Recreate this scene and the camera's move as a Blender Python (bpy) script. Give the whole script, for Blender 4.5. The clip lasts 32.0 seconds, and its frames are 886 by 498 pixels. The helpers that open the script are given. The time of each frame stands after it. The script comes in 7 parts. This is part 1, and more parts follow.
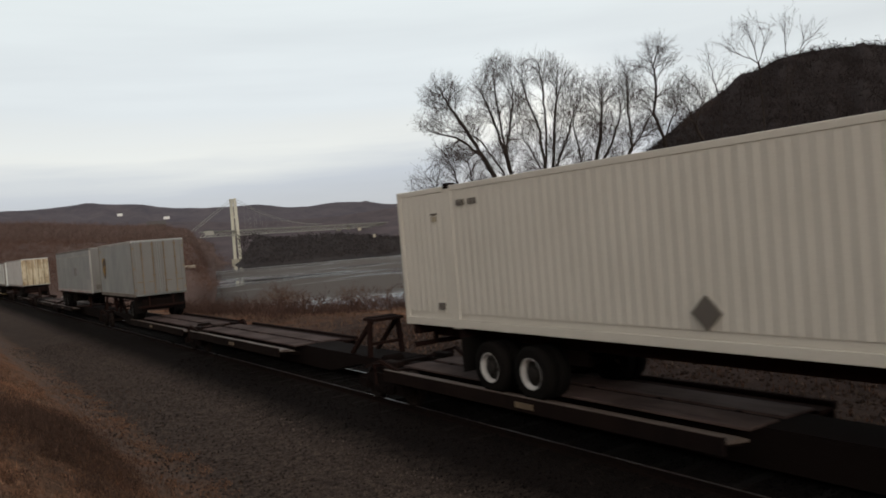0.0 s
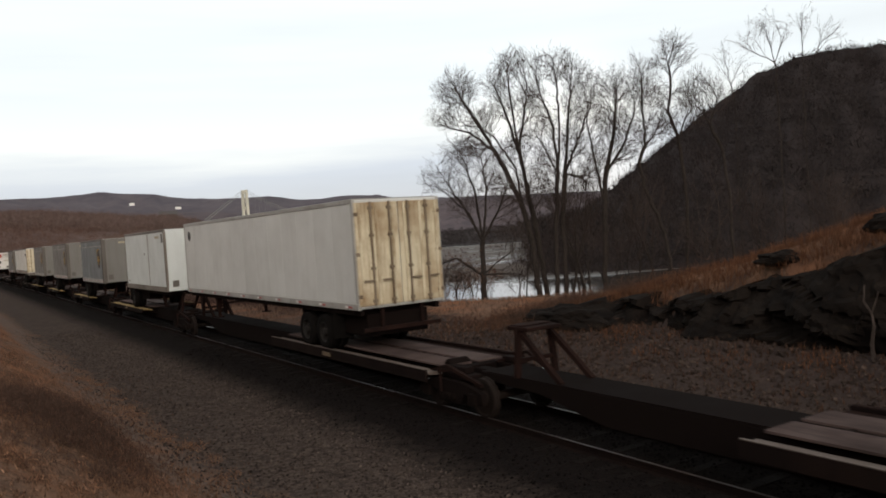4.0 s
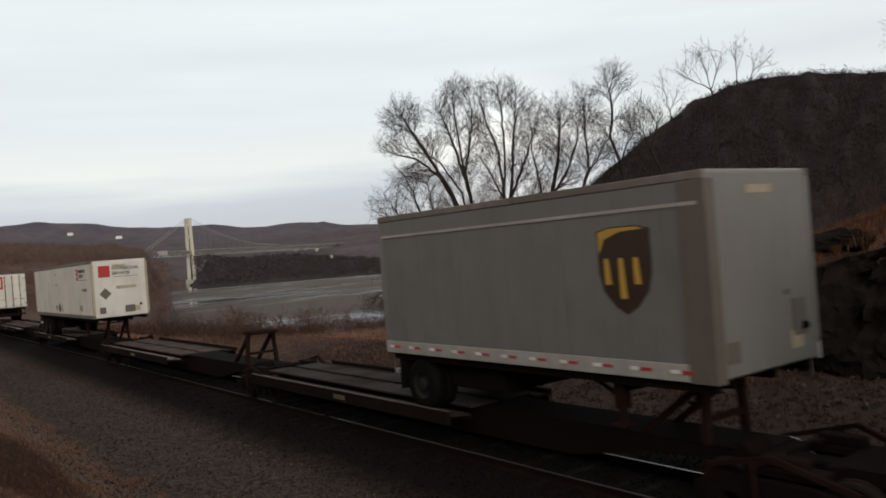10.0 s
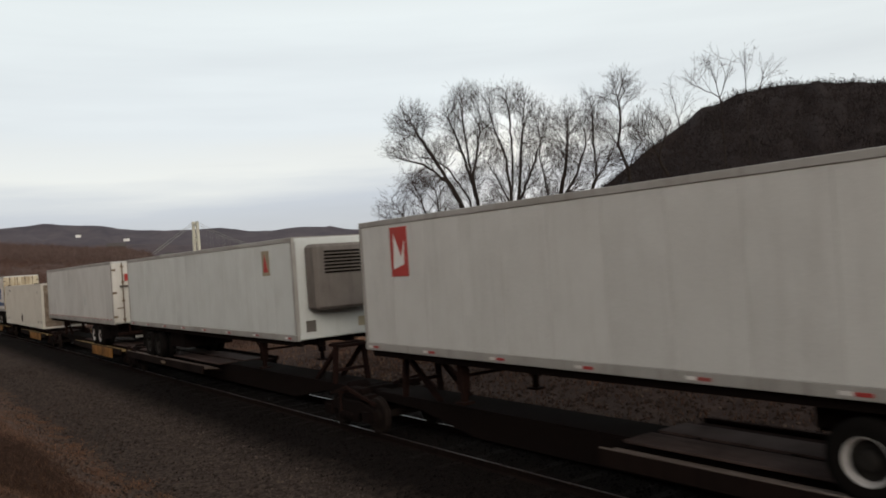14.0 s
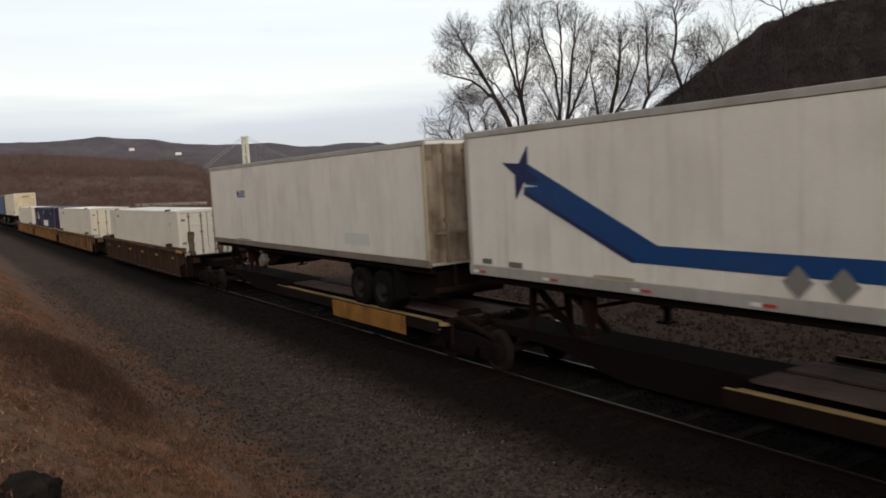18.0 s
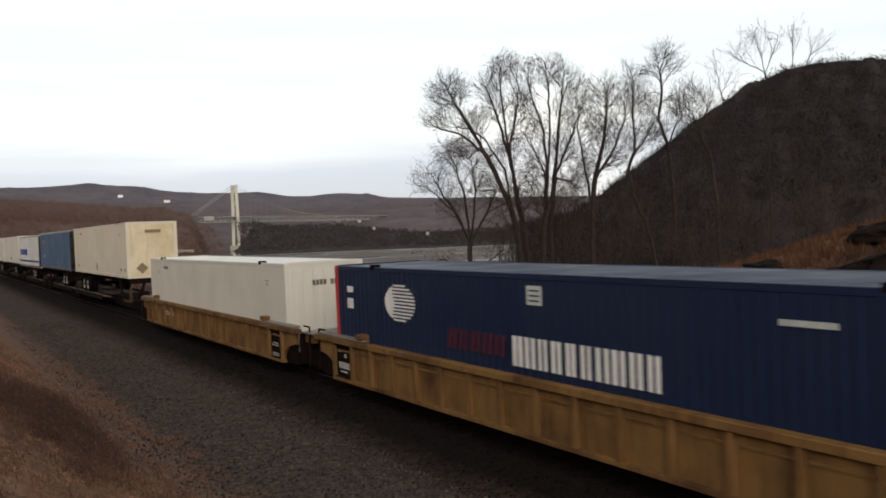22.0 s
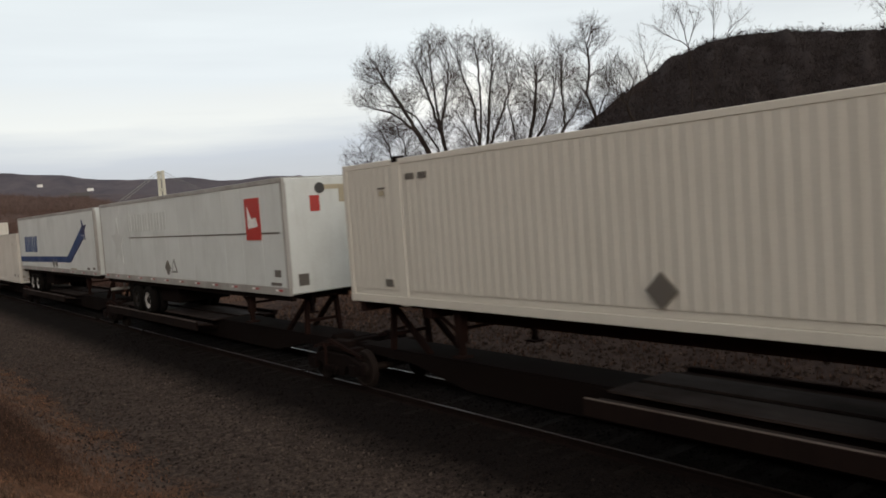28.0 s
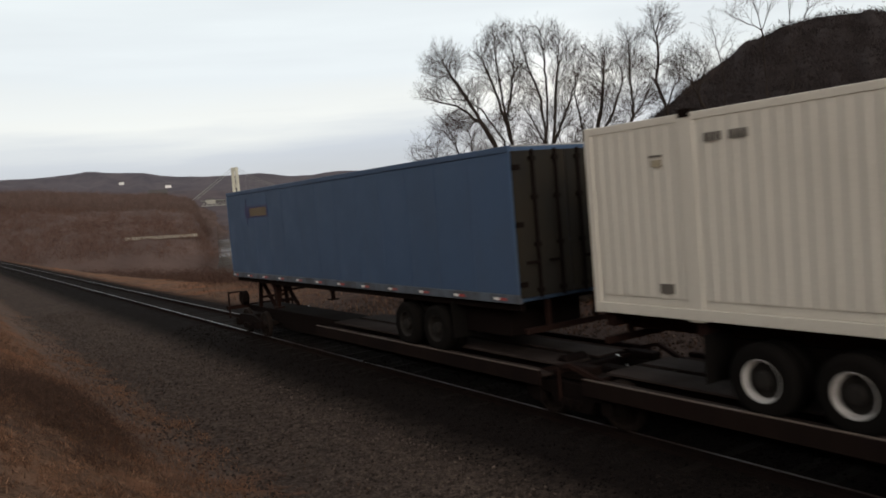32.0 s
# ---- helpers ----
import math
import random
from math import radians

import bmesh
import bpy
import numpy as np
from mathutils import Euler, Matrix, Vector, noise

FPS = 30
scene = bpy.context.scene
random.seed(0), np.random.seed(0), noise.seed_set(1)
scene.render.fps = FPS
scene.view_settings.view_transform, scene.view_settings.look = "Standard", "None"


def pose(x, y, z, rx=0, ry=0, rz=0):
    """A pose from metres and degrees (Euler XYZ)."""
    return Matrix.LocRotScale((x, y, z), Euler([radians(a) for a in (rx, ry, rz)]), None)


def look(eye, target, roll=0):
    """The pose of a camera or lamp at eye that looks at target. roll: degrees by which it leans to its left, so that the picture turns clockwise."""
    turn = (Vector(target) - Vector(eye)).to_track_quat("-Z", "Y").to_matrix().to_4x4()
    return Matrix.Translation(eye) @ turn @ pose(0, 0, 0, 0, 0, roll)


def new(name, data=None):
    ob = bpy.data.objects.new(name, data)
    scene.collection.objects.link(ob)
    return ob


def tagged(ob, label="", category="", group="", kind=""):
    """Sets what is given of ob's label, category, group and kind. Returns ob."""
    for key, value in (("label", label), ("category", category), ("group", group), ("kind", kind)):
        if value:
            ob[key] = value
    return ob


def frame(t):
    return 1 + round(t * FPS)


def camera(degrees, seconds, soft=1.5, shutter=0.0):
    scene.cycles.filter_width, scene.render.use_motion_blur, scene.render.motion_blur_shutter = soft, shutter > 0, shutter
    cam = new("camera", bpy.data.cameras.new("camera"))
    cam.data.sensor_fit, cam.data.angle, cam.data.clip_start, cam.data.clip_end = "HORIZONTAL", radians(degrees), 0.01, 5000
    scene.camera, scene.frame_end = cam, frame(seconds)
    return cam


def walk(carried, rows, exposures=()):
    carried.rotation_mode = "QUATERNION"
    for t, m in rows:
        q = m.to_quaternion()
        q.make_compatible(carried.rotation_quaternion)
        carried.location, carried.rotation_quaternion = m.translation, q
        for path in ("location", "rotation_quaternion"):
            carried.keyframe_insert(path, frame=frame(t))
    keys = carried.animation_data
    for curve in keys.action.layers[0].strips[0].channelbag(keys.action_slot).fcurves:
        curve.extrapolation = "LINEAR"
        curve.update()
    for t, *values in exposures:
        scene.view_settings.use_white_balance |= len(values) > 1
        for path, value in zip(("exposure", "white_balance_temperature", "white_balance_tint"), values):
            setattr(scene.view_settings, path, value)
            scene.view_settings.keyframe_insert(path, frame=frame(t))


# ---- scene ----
# World: y runs along the track away from the camera, x across it, z up from the top of the rail.
EYE, SPEED = 4.05, 19.064
cam = camera(57.83, 32.0, soft=1.75, shutter=0.14)
# seconds, sidestep, heading from the track, pitch, roll
ROWS = [
    (0, 0.024, 33.20, -1.15, -4.78),
    (0.5, 0.042, 32.59, -2.08, -3.71),
    (1, 0.070, 31.91, -2.39, -4.26),
    (1.5, 0.011, 30.89, -2.38, -3.41),
    (2, 0.005, 32.78, -2.33, -3.04),
    (2.5, -0.095, 34.06, -2.27, -3.15),
    (3, -0.051, 33.72, -2.00, -2.62),
    (3.5, -0.020, 32.20, -1.65, -3.83),
    (5.5, -0.105, 34.86, -1.07, -4.38),
    (6, -0.136, 35.88, -1.15, -5.17),
    (6.5, -0.058, 36.93, -1.25, -4.84),
    (7, -0.065, 36.40, -1.22, -4.45),
    (7.5, -0.064, 36.45, -1.42, -4.21),
    (8, -0.152, 37.34, -1.23, -4.09),
    (8.5, -0.190, 37.44, -1.18, -3.97),
    (9, -0.088, 36.52, -0.16, -4.15),
    (9.5, -0.084, 36.62, -0.58, -4.75),
    (10, -0.047, 36.32, 0.11, -4.53),
    (10.5, -0.004, 36.51, 0.84, -5.01),
    (11, -0.019, 35.83, 1.29, -4.37),
    (11.5, -0.079, 36.30, -0.35, -5.46),
    (12, -0.082, 37.11, 0.24, -5.67),
    (12.5, -0.043, 36.62, 0.95, -4.82),
    (13, -0.025, 36.55, 0.75, -4.21),
    (13.5, -0.069, 35.76, 0.54, -3.95),
    (15.5, -0.021, 36.80, 0.32, -4.16),
    (16, 0.017, 36.73, -0.39, -4.34),
    (16.5, -0.032, 36.32, -1.51, -4.55),
    (17, -0.025, 35.33, -2.25, -4.84),
    (17.5, 0.032, 32.33, -4.80, -3.00),
    (18, 0.027, 32.19, -5.10, -3.14),
    (18.5, -0.007, 32.03, -4.75, -3.49),
    (19, -0.015, 33.89, -5.42, -2.27),
    (19.5, 0.028, 34.28, -5.37, -2.87),
    (20, 0.109, 34.75, -4.82, -3.08),
    (20.5, 0.060, 33.95, -4.11, -3.46),
    (21, 0.048, 34.51, -4.43, -4.06),
    (21.5, 0.052, 33.44, -4.57, -3.27),
    (22, 0.055, 33.26, -1.46, -2.23),
    (22.5, 0.088, 34.51, -2.60, -3.04),
    (23, 0.015, 34.51, -2.92, -2.99),
    (23.5, 0.001, 35.69, -3.83, -2.17),
    (24, 0.038, 36.98, -3.33, -3.22),
    (24.5, 0.099, 36.79, -3.55, -2.99),
    (25, 0.049, 38.54, -3.38, -3.02),
    (25.5, 0.075, 37.48, -3.97, -3.73),
    (26, -0.001, 37.72, -3.19, -3.12),
    (26.5, 0.096, 38.47, -2.80, -3.79),
    (28.5, 0.014, 37.59, -3.65, -4.03),
    (29, 0.005, 37.83, -4.85, -3.38),
    (29.5, 0.040, 36.98, -4.86, -3.92),
    (30, 0.030, 34.61, -4.14, -3.88),
    (30.5, 0.048, 33.55, -3.45, -3.71),
    (31, 0.035, 33.75, -3.08, -4.10),
    (31.5, 0.110, 33.31, -3.17, -4.23),
    (32, 0.148, 32.87, -3.35, -4.75),
]


def held(side, heading, pitch, roll):
    a = radians(heading)
    return pose(side * math.cos(a), -side * math.sin(a), EYE, 0, 0, -heading) @ pose(0, 0, 0, 90 + pitch) @ pose(0, 0, 0, 0, 0, roll)


EXPOSURES = [(0, -0.05), (0.5, 0.2), (1, 0.32), (2.5, 0.45), (3.5, 0.38), (5.5, 0.0), (8, 0.14), (9, 0.16), (10, 0.03), (13.5, 0.0), (16.5, -0.05), (17.5, 0.05), (18, 0.22), (19, 0.15), (20, 0.27), (22.5, 0.34), (24, 0.08), (25, 0.33), (26.5, 0.40), (28.5, 0.0), (30, 0.05), (31, 0.12), (32, 0.09)]
walk(cam, [(t, held(s, h, p, r)) for t, s, h, p, r in ROWS], EXPOSURES)

# ---- sky and sun ----
SUN_AZ, SUN_EL = 205.0, 24.0
world = bpy.data.worlds.new("dusk")
scene.world = world
world.use_nodes = True
wt = world.node_tree
wt.nodes.clear()


def wn(kind, **kw):
    n = wt.nodes.new(kind)
    for k, v in kw.items():
        if k == "op":
            n.operation = v
        elif k == "blend":
            n.data_type, n.blend_type = "RGBA", v
    return n


def ramp_of(node, stops):
    el = node.color_ramp.elements
    while len(el) < len(stops):
        el.new(0.5)
    for e, (p, c) in zip(el, stops):
        e.position = p
        e.color = (*c, 1) if len(c) == 3 else c


sky = wn("ShaderNodeTexSky")
sky.altitude, sky.air_density, sky.dust_density = 0, 0.6, 4.0
sky.sky_type, sky.sun_disc, sky.sun_elevation, sky.sun_rotation = "NISHITA", False, radians(SUN_EL), radians(SUN_AZ)
b_sky = wn("ShaderNodeBackground")
b_sky.inputs["Strength"].default_value = 0.05
wt.links.new(sky.outputs[0], b_sky.inputs[0])
tc = wn("ShaderNodeTexCoord")
sep = wn("ShaderNodeSeparateXYZ")
wt.links.new(tc.outputs["Generated"], sep.inputs[0])
cloud_map = wn("ShaderNodeMapping")
cloud_map.inputs["Scale"].default_value = (1.3, 1.3, 14)
wt.links.new(tc.outputs["Generated"], cloud_map.inputs[0])
cloud = wn("ShaderNodeTexNoise")
cloud.inputs["Scale"].default_value, cloud.inputs["Detail"].default_value = 1.6, 6
wt.links.new(cloud_map.outputs[0], cloud.inputs["Vector"])
lift = wn("ShaderNodeMath", op="MULTIPLY_ADD")
lift.inputs[1].default_value, lift.inputs[2].default_value = 0.10, -0.05
wt.links.new(cloud.outputs[0], lift.inputs[0])
height = wn("ShaderNodeMath", op="ADD")
wt.links.new(sep.outputs[2], height.inputs[0])
wt.links.new(lift.outputs[0], height.inputs[1])
bands = wn("ShaderNodeValToRGB")
ramp_of(bands, [(0.0, (0.55, 0.56, 0.582)), (0.075, (0.58, 0.59, 0.611)), (0.12, (0.86, 0.84, 0.747)), (0.17, (0.78, 0.79, 0.737)), (0.30, (0.86, 0.89, 0.825)), (0.45, (0.66, 0.66, 0.592)), (0.7, (0.40, 0.40, 0.369)), (1.0, (0.33, 0.325, 0.301))])
wt.links.new(height.outputs[0], bands.inputs[0])
veil = wn("ShaderNodeMapRange")
veil.inputs["To Min"].default_value, veil.inputs["To Max"].default_value = 0.90, 1.12
wt.links.new(cloud.outputs[0], veil.inputs[0])
streaks = wn("ShaderNodeMix", blend="MULTIPLY")
streaks.inputs[0].default_value = 1.0
wt.links.new(bands.outputs[0], streaks.inputs[6])
wt.links.new(veil.outputs[0], streaks.inputs[7])
# the pale gap in the clouds where the sun went down
toward = wn("ShaderNodeVectorMath", op="DOT_PRODUCT")
toward.inputs[1].default_value = (math.sin(radians(41.5)) * 0.996, math.cos(radians(41.5)) * 0.996, 0.070)
wt.links.new(tc.outputs["Generated"], toward.inputs[0])
near_gap = wn("ShaderNodeMapRange")
near_gap.interpolation_type = "SMOOTHSTEP"
near_gap.inputs["From Min"].default_value, near_gap.inputs["From Max"].default_value = 0.986, 1.0
near_gap.inputs["To Max"].default_value = 0.30
wt.links.new(toward.outputs["Value"], near_gap.inputs[0])
glow = wn("ShaderNodeMix", blend="ADD")
wt.links.new(near_gap.outputs[0], glow.inputs[0])
wt.links.new(streaks.outputs[2], glow.inputs[6])
glow.inputs[7].default_value = (1.0, 0.86, 0.68, 1)
b_cloud = wn("ShaderNodeBackground")
b_cloud.inputs["Strength"].default_value = 0.86
wt.links.new(glow.outputs[2], b_cloud.inputs[0])
both = wn("ShaderNodeAddShader")
wt.links.new(b_sky.outputs[0], both.inputs[0])
wt.links.new(b_cloud.outputs[0], both.inputs[1])
w_out = wn("ShaderNodeOutputWorld")
wt.links.new(both.outputs[0], w_out.inputs[0])

sun_data = bpy.data.lights.new("sun", "SUN")
sun_data.energy, sun_data.angle, sun_data.color = 0.5, radians(30), (1.0, 0.93, 0.84)
sun = new("sun", sun_data)
sun_way = Vector((math.sin(radians(SUN_AZ)) * math.cos(radians(SUN_EL)), math.cos(radians(SUN_AZ)) * math.cos(radians(SUN_EL)), math.sin(radians(SUN_EL))))
sun.matrix_world = look(sun_way * 50, (0, 0, 0))


# ---- materials ----
def node(nt, kind, **sets):
    n = nt.nodes.new(kind)
    for k, v in sets.items():
        n.inputs[k.replace("_", " ")].default_value = v
    return n


def base_mat(name, rough, metal=0.0, spec=0.4):
    m = bpy.data.materials.new(name)
    m.use_nodes = True
    nt = m.node_tree
    p = nt.nodes["Principled BSDF"]
    p.inputs["Roughness"].default_value, p.inputs["Metallic"].default_value = rough, metal
    p.inputs["Specular IOR Level"].default_value = spec
    return m, nt, p


def mixed(nt, fac, a, b, blend="MIX"):
    n = nt.nodes.new("ShaderNodeMix")
    n.data_type, n.blend_type = "RGBA", blend
    for i, v in ((0, fac), (6, a), (7, b)):
        if isinstance(v, (int, float)):
            n.inputs[i].default_value = v
        elif isinstance(v, tuple):
            n.inputs[i].default_value = (*v, 1)
        else:
            nt.links.new(v, n.inputs[i])
    return n.outputs[2]


def ranged(nt, value, a, b, lo=0.0, hi=1.0):
    n = nt.nodes.new("ShaderNodeMapRange")
    for k, v in (("From Min", a), ("From Max", b), ("To Min", lo), ("To Max", hi)):
        n.inputs[k].default_value = v
    nt.links.new(value, n.inputs[0])
    return n.outputs[0]


def shifted(nt):
    """Object coordinates, moved by the object's random number."""
    t = nt.nodes.new("ShaderNodeTexCoord")
    o = nt.nodes.new("ShaderNodeObjectInfo")
    s = nt.nodes.new("ShaderNodeVectorMath")
    s.operation = "MULTIPLY_ADD"
    s.inputs[1].default_value = (1, 1, 1)
    nt.links.new(t.outputs["Object"], s.inputs[0])
    c = nt.nodes.new("ShaderNodeCombineXYZ")
    k = nt.nodes.new("ShaderNodeMath")
    k.operation = "MULTIPLY"
    k.inputs[1].default_value = 61.0
    nt.links.new(o.outputs["Random"], k.inputs[0])
    for i in range(3):
        nt.links.new(k.outputs[0], c.inputs[i])
    nt.links.new(c.outputs[0], s.inputs[2])
    return s.outputs[0], o.outputs["Random"]


def stretched(nt, vec, scale):
    m = nt.nodes.new("ShaderNodeMapping")
    m.inputs["Scale"].default_value = scale
    nt.links.new(vec, m.inputs[0])
    return m.outputs[0]


def noisy(nt, vec, scale, detail=4.0, rough=0.55):
    n = node(nt, "ShaderNodeTexNoise", Scale=scale, Detail=detail, Roughness=rough)
    nt.links.new(vec, n.inputs["Vector"])
    return n.outputs[0]


def bumped(nt, p, value, strength, distance=0.01):
    b = nt.nodes.new("ShaderNodeBump")
    b.inputs["Strength"].default_value, b.inputs["Distance"].default_value = strength, distance
    nt.links.new(value, b.inputs["Height"])
    nt.links.new(b.outputs[0], p.inputs["Normal"])


def paint(name, col, rough=0.45, metal=0.0, spec=0.35, dirt=0.35, dirt_col=(0.16, 0.13, 0.10), spread=0.7, streak=(2.2, 2.2, 0.22), grain=45.0, relief=0.15):
    """Painted or bare metal with stains that run down and a fine grain."""
    m, nt, p = base_mat(name, rough, metal, spec)
    vec, rnd = shifted(nt)
    cloudy = noisy(nt, vec, spread, 5)
    runs = noisy(nt, stretched(nt, vec, streak), 2.0, 5, 0.65)
    fine = noisy(nt, vec, grain, 2)
    a = ranged(nt, cloudy, 0.42, 0.72, 0, dirt)
    b = ranged(nt, runs, 0.50, 0.78, 0, dirt)
    c = mixed(nt, a, col, dirt_col)
    c = mixed(nt, b, c, tuple(x * 0.8 for x in dirt_col))
    c = mixed(nt, 1.0, c, ranged(nt, fine, 0.3, 0.7, 0.94, 1.05), "MULTIPLY")
    c = mixed(nt, 1.0, c, ranged(nt, rnd, 0, 1, 0.965, 1.03), "MULTIPLY")
    nt.links.new(c, p.inputs["Base Color"])
    nt.links.new(ranged(nt, cloudy, 0.3, 0.75, max(rough - 0.1, 0.05), min(rough + 0.2, 1)), p.inputs["Roughness"])
    bumped(nt, p, cloudy, relief, 0.02)
    return m


M = {}
M["white"] = paint("white_paint", (0.66, 0.638, 0.592), dirt=0.18)
M["panel"] = paint("white_panel", (0.58, 0.58, 0.56), dirt=0.14, relief=0.2)
M["bright"] = paint("bright_white_panel", (0.70, 0.705, 0.69), dirt=0.14, relief=0.2)
M["cool"] = paint("cool_white_panel", (0.61, 0.635, 0.62), dirt=0.14, relief=0.2)
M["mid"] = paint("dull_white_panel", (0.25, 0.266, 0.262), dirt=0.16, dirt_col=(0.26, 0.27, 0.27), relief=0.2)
M["grey"] = paint("pale_grey_panel", (0.32, 0.325, 0.32), dirt=0.2, dirt_col=(0.18, 0.165, 0.15), relief=0.2)
M["grey_worn"] = paint("worn_grey_panel", (0.180, 0.175, 0.166), dirt=0.25, dirt_col=(0.13, 0.115, 0.10), relief=0.2)
M["grey_dark"] = paint("grimy_grey_panel", (0.155, 0.155, 0.15), dirt=0.3, dirt_col=(0.09, 0.08, 0.07), relief=0.2)
M["scrape"] = paint("rust_scrape", (0.042, 0.026, 0.019), rough=0.8, dirt=0.6, dirt_col=(0.22, 0.17, 0.12), spread=6)
M["grey_nose"] = paint("grey_nose_panel", (0.175, 0.166, 0.152), dirt=0.3, dirt_col=(0.13, 0.115, 0.095), relief=0.2)
M["grey_cool"] = paint("bluish_grey_panel", (0.165, 0.180, 0.188), dirt=0.2, dirt_col=(0.12, 0.12, 0.12), relief=0.2)
M["corner"] = paint("brown_grey_corner", (0.115, 0.100, 0.085), rough=0.6, dirt=0.4, dirt_col=(0.06, 0.048, 0.04))
M["rust_door"] = paint("rusty_door", (0.27, 0.22, 0.17), rough=0.65, dirt=0.95, dirt_col=(0.075, 0.045, 0.030), spread=1.6)
M["box"] = paint("container_white", (0.575, 0.545, 0.485), rough=0.5, dirt=0.13, dirt_col=(0.30, 0.27, 0.22))
M["box_dull"] = paint("container_dull_white", (0.55, 0.52, 0.472), rough=0.55, dirt=0.2, dirt_col=(0.28, 0.24, 0.20))
# container roofs: paler than the walls, the sky's light put into the colour
M["roof_lit"] = paint("sky_lit_roof", (0.80, 0.785, 0.75), rough=0.6, dirt=0.2, dirt_col=(0.5, 0.46, 0.40))
M["cream"] = paint("container_cream", (0.61, 0.555, 0.45), rough=0.5, dirt=0.18, dirt_col=(0.38, 0.31, 0.22))
M["cream_end"] = paint("stained_cream_end", (0.64, 0.55, 0.39), rough=0.55, dirt=0.55, dirt_col=(0.40, 0.27, 0.12), spread=1.0)
M["blue_rail"] = paint("scuffed_blue_rail", (0.085, 0.105, 0.135), rough=0.65, dirt=0.7, dirt_col=(0.05, 0.04, 0.035), spread=2.0)
M["navy"] = paint("container_navy", (0.0062, 0.0145, 0.047), rough=0.5, spec=0.25, dirt=0.2, dirt_col=(0.015, 0.023, 0.042))
M["blue"] = paint("trailer_blue", (0.048, 0.083, 0.150), rough=0.55, spec=0.2, dirt=0.22, dirt_col=(0.075, 0.09, 0.115))
M["blue_pale"] = paint("sunned_blue", (0.058, 0.115, 0.205), rough=0.55, spec=0.2, dirt=0.22, dirt_col=(0.10, 0.13, 0.17))
M["grime"] = paint("grimy_rail", (0.17, 0.145, 0.12), rough=0.7, dirt=0.5, dirt_col=(0.07, 0.055, 0.045))
M["door"] = paint("stained_door", (0.62, 0.55, 0.40), rough=0.6, dirt=0.85, dirt_col=(0.22, 0.115, 0.038), spread=1.0, streak=(3.0, 3.0, 0.2))
M["dark_door"] = paint("dark_door", (0.018, 0.016, 0.014), rough=0.7, spec=0.15, dirt=0.5, dirt_col=(0.04, 0.030, 0.018))
M["alu"] = paint("aluminium_rail", (0.40, 0.39, 0.37), rough=0.5, metal=0.3, dirt=0.4)
M["dull"] = paint("dull_top_rail", (0.17, 0.15, 0.135), rough=0.7, dirt=0.5, dirt_col=(0.07, 0.055, 0.05))
M["rod"] = paint("lock_rod", (0.22, 0.17, 0.12), rough=0.55, metal=0.2, dirt=0.6, dirt_col=(0.10, 0.06, 0.03))
M["black"] = paint("black_steel", spec=0.03, col=(0.0088, 0.0060, 0.0054), rough=0.95, dirt=0.4, dirt_col=(0.0105, 0.0072, 0.0062))
M["rusty"] = paint("rusted_steel", spec=0.05, col=(0.020, 0.0100, 0.0080), rough=0.95, dirt=0.7, dirt_col=(0.009, 0.006, 0.0056), spread=2)
M["deck"] = paint("worn_deck", spec=0.06, col=(0.088, 0.061, 0.055), rough=0.8, dirt=0.75, dirt_col=(0.032, 0.023, 0.021), streak=(2, 0.3, 2))
M["deck_dark"] = paint("darker_deck", spec=0.06, col=(0.038, 0.028, 0.025), rough=0.8, dirt=0.75, dirt_col=(0.014, 0.0105, 0.0095), streak=(2, 0.3, 2))
M["ledge"] = paint("worn_ledge", spec=0.14, col=(0.125, 0.098, 0.084), rough=0.6, dirt=0.7, dirt_col=(0.07, 0.05, 0.04), streak=(3, 0.4, 3))
M["ledge_y"] = paint("yellow_ledge", spec=0.06, col=(0.27, 0.190, 0.085), rough=0.8, dirt=0.7, dirt_col=(0.07, 0.045, 0.03), streak=(3, 0.5, 3))
M["ledge_t"] = paint("tan_ledge", spec=0.2, col=(0.15, 0.108, 0.070), rough=0.65, dirt=0.7, dirt_col=(0.06, 0.042, 0.03), streak=(3, 0.5, 3))
M["orange"] = paint("faded_orange", (0.25, 0.115, 0.026), rough=0.7, spec=0.12, dirt=0.75, dirt_col=(0.07, 0.036, 0.018), spread=1.3)
M["yellow_car"] = paint("car_yellow", (0.190, 0.102, 0.037), rough=0.75, spec=0.10, dirt=0.9, dirt_col=(0.060, 0.028, 0.015), spread=0.8)
M["brown_car"] = paint("car_brown", (0.046, 0.0245, 0.0175), rough=0.85, spec=0.08, dirt=0.6, dirt_col=(0.024, 0.014, 0.010))
M["worn_chord"] = paint("worn_rust", (0.085, 0.046, 0.026), rough=0.85, spec=0.08, dirt=0.7, dirt_col=(0.045, 0.024, 0.015), streak=(3, 0.5, 3))
M["bright_bar"] = paint("yellow_reflector", (0.42, 0.24, 0.03), rough=0.5, dirt=0.4)
M["tan_car"] = paint("car_tan", (0.165, 0.092, 0.042), rough=0.8, spec=0.08, dirt=0.8, dirt_col=(0.042, 0.024, 0.016), spread=0.9)
M["fascia"] = paint("car_edge", (0.013, 0.008, 0.00672), rough=0.9, spec=0.04, dirt=0.7, dirt_col=(0.007, 0.005, 0.00504))
M["tyre"] = paint("rubber", spec=0.03, col=(0.0065, 0.0058, 0.0054), rough=0.9, dirt=0.4, dirt_col=(0.011, 0.0092, 0.0084))
M["rim"] = paint("white_rim", (0.40, 0.39, 0.38), rough=0.5, dirt=0.45, dirt_col=(0.12, 0.09, 0.07), spread=4)
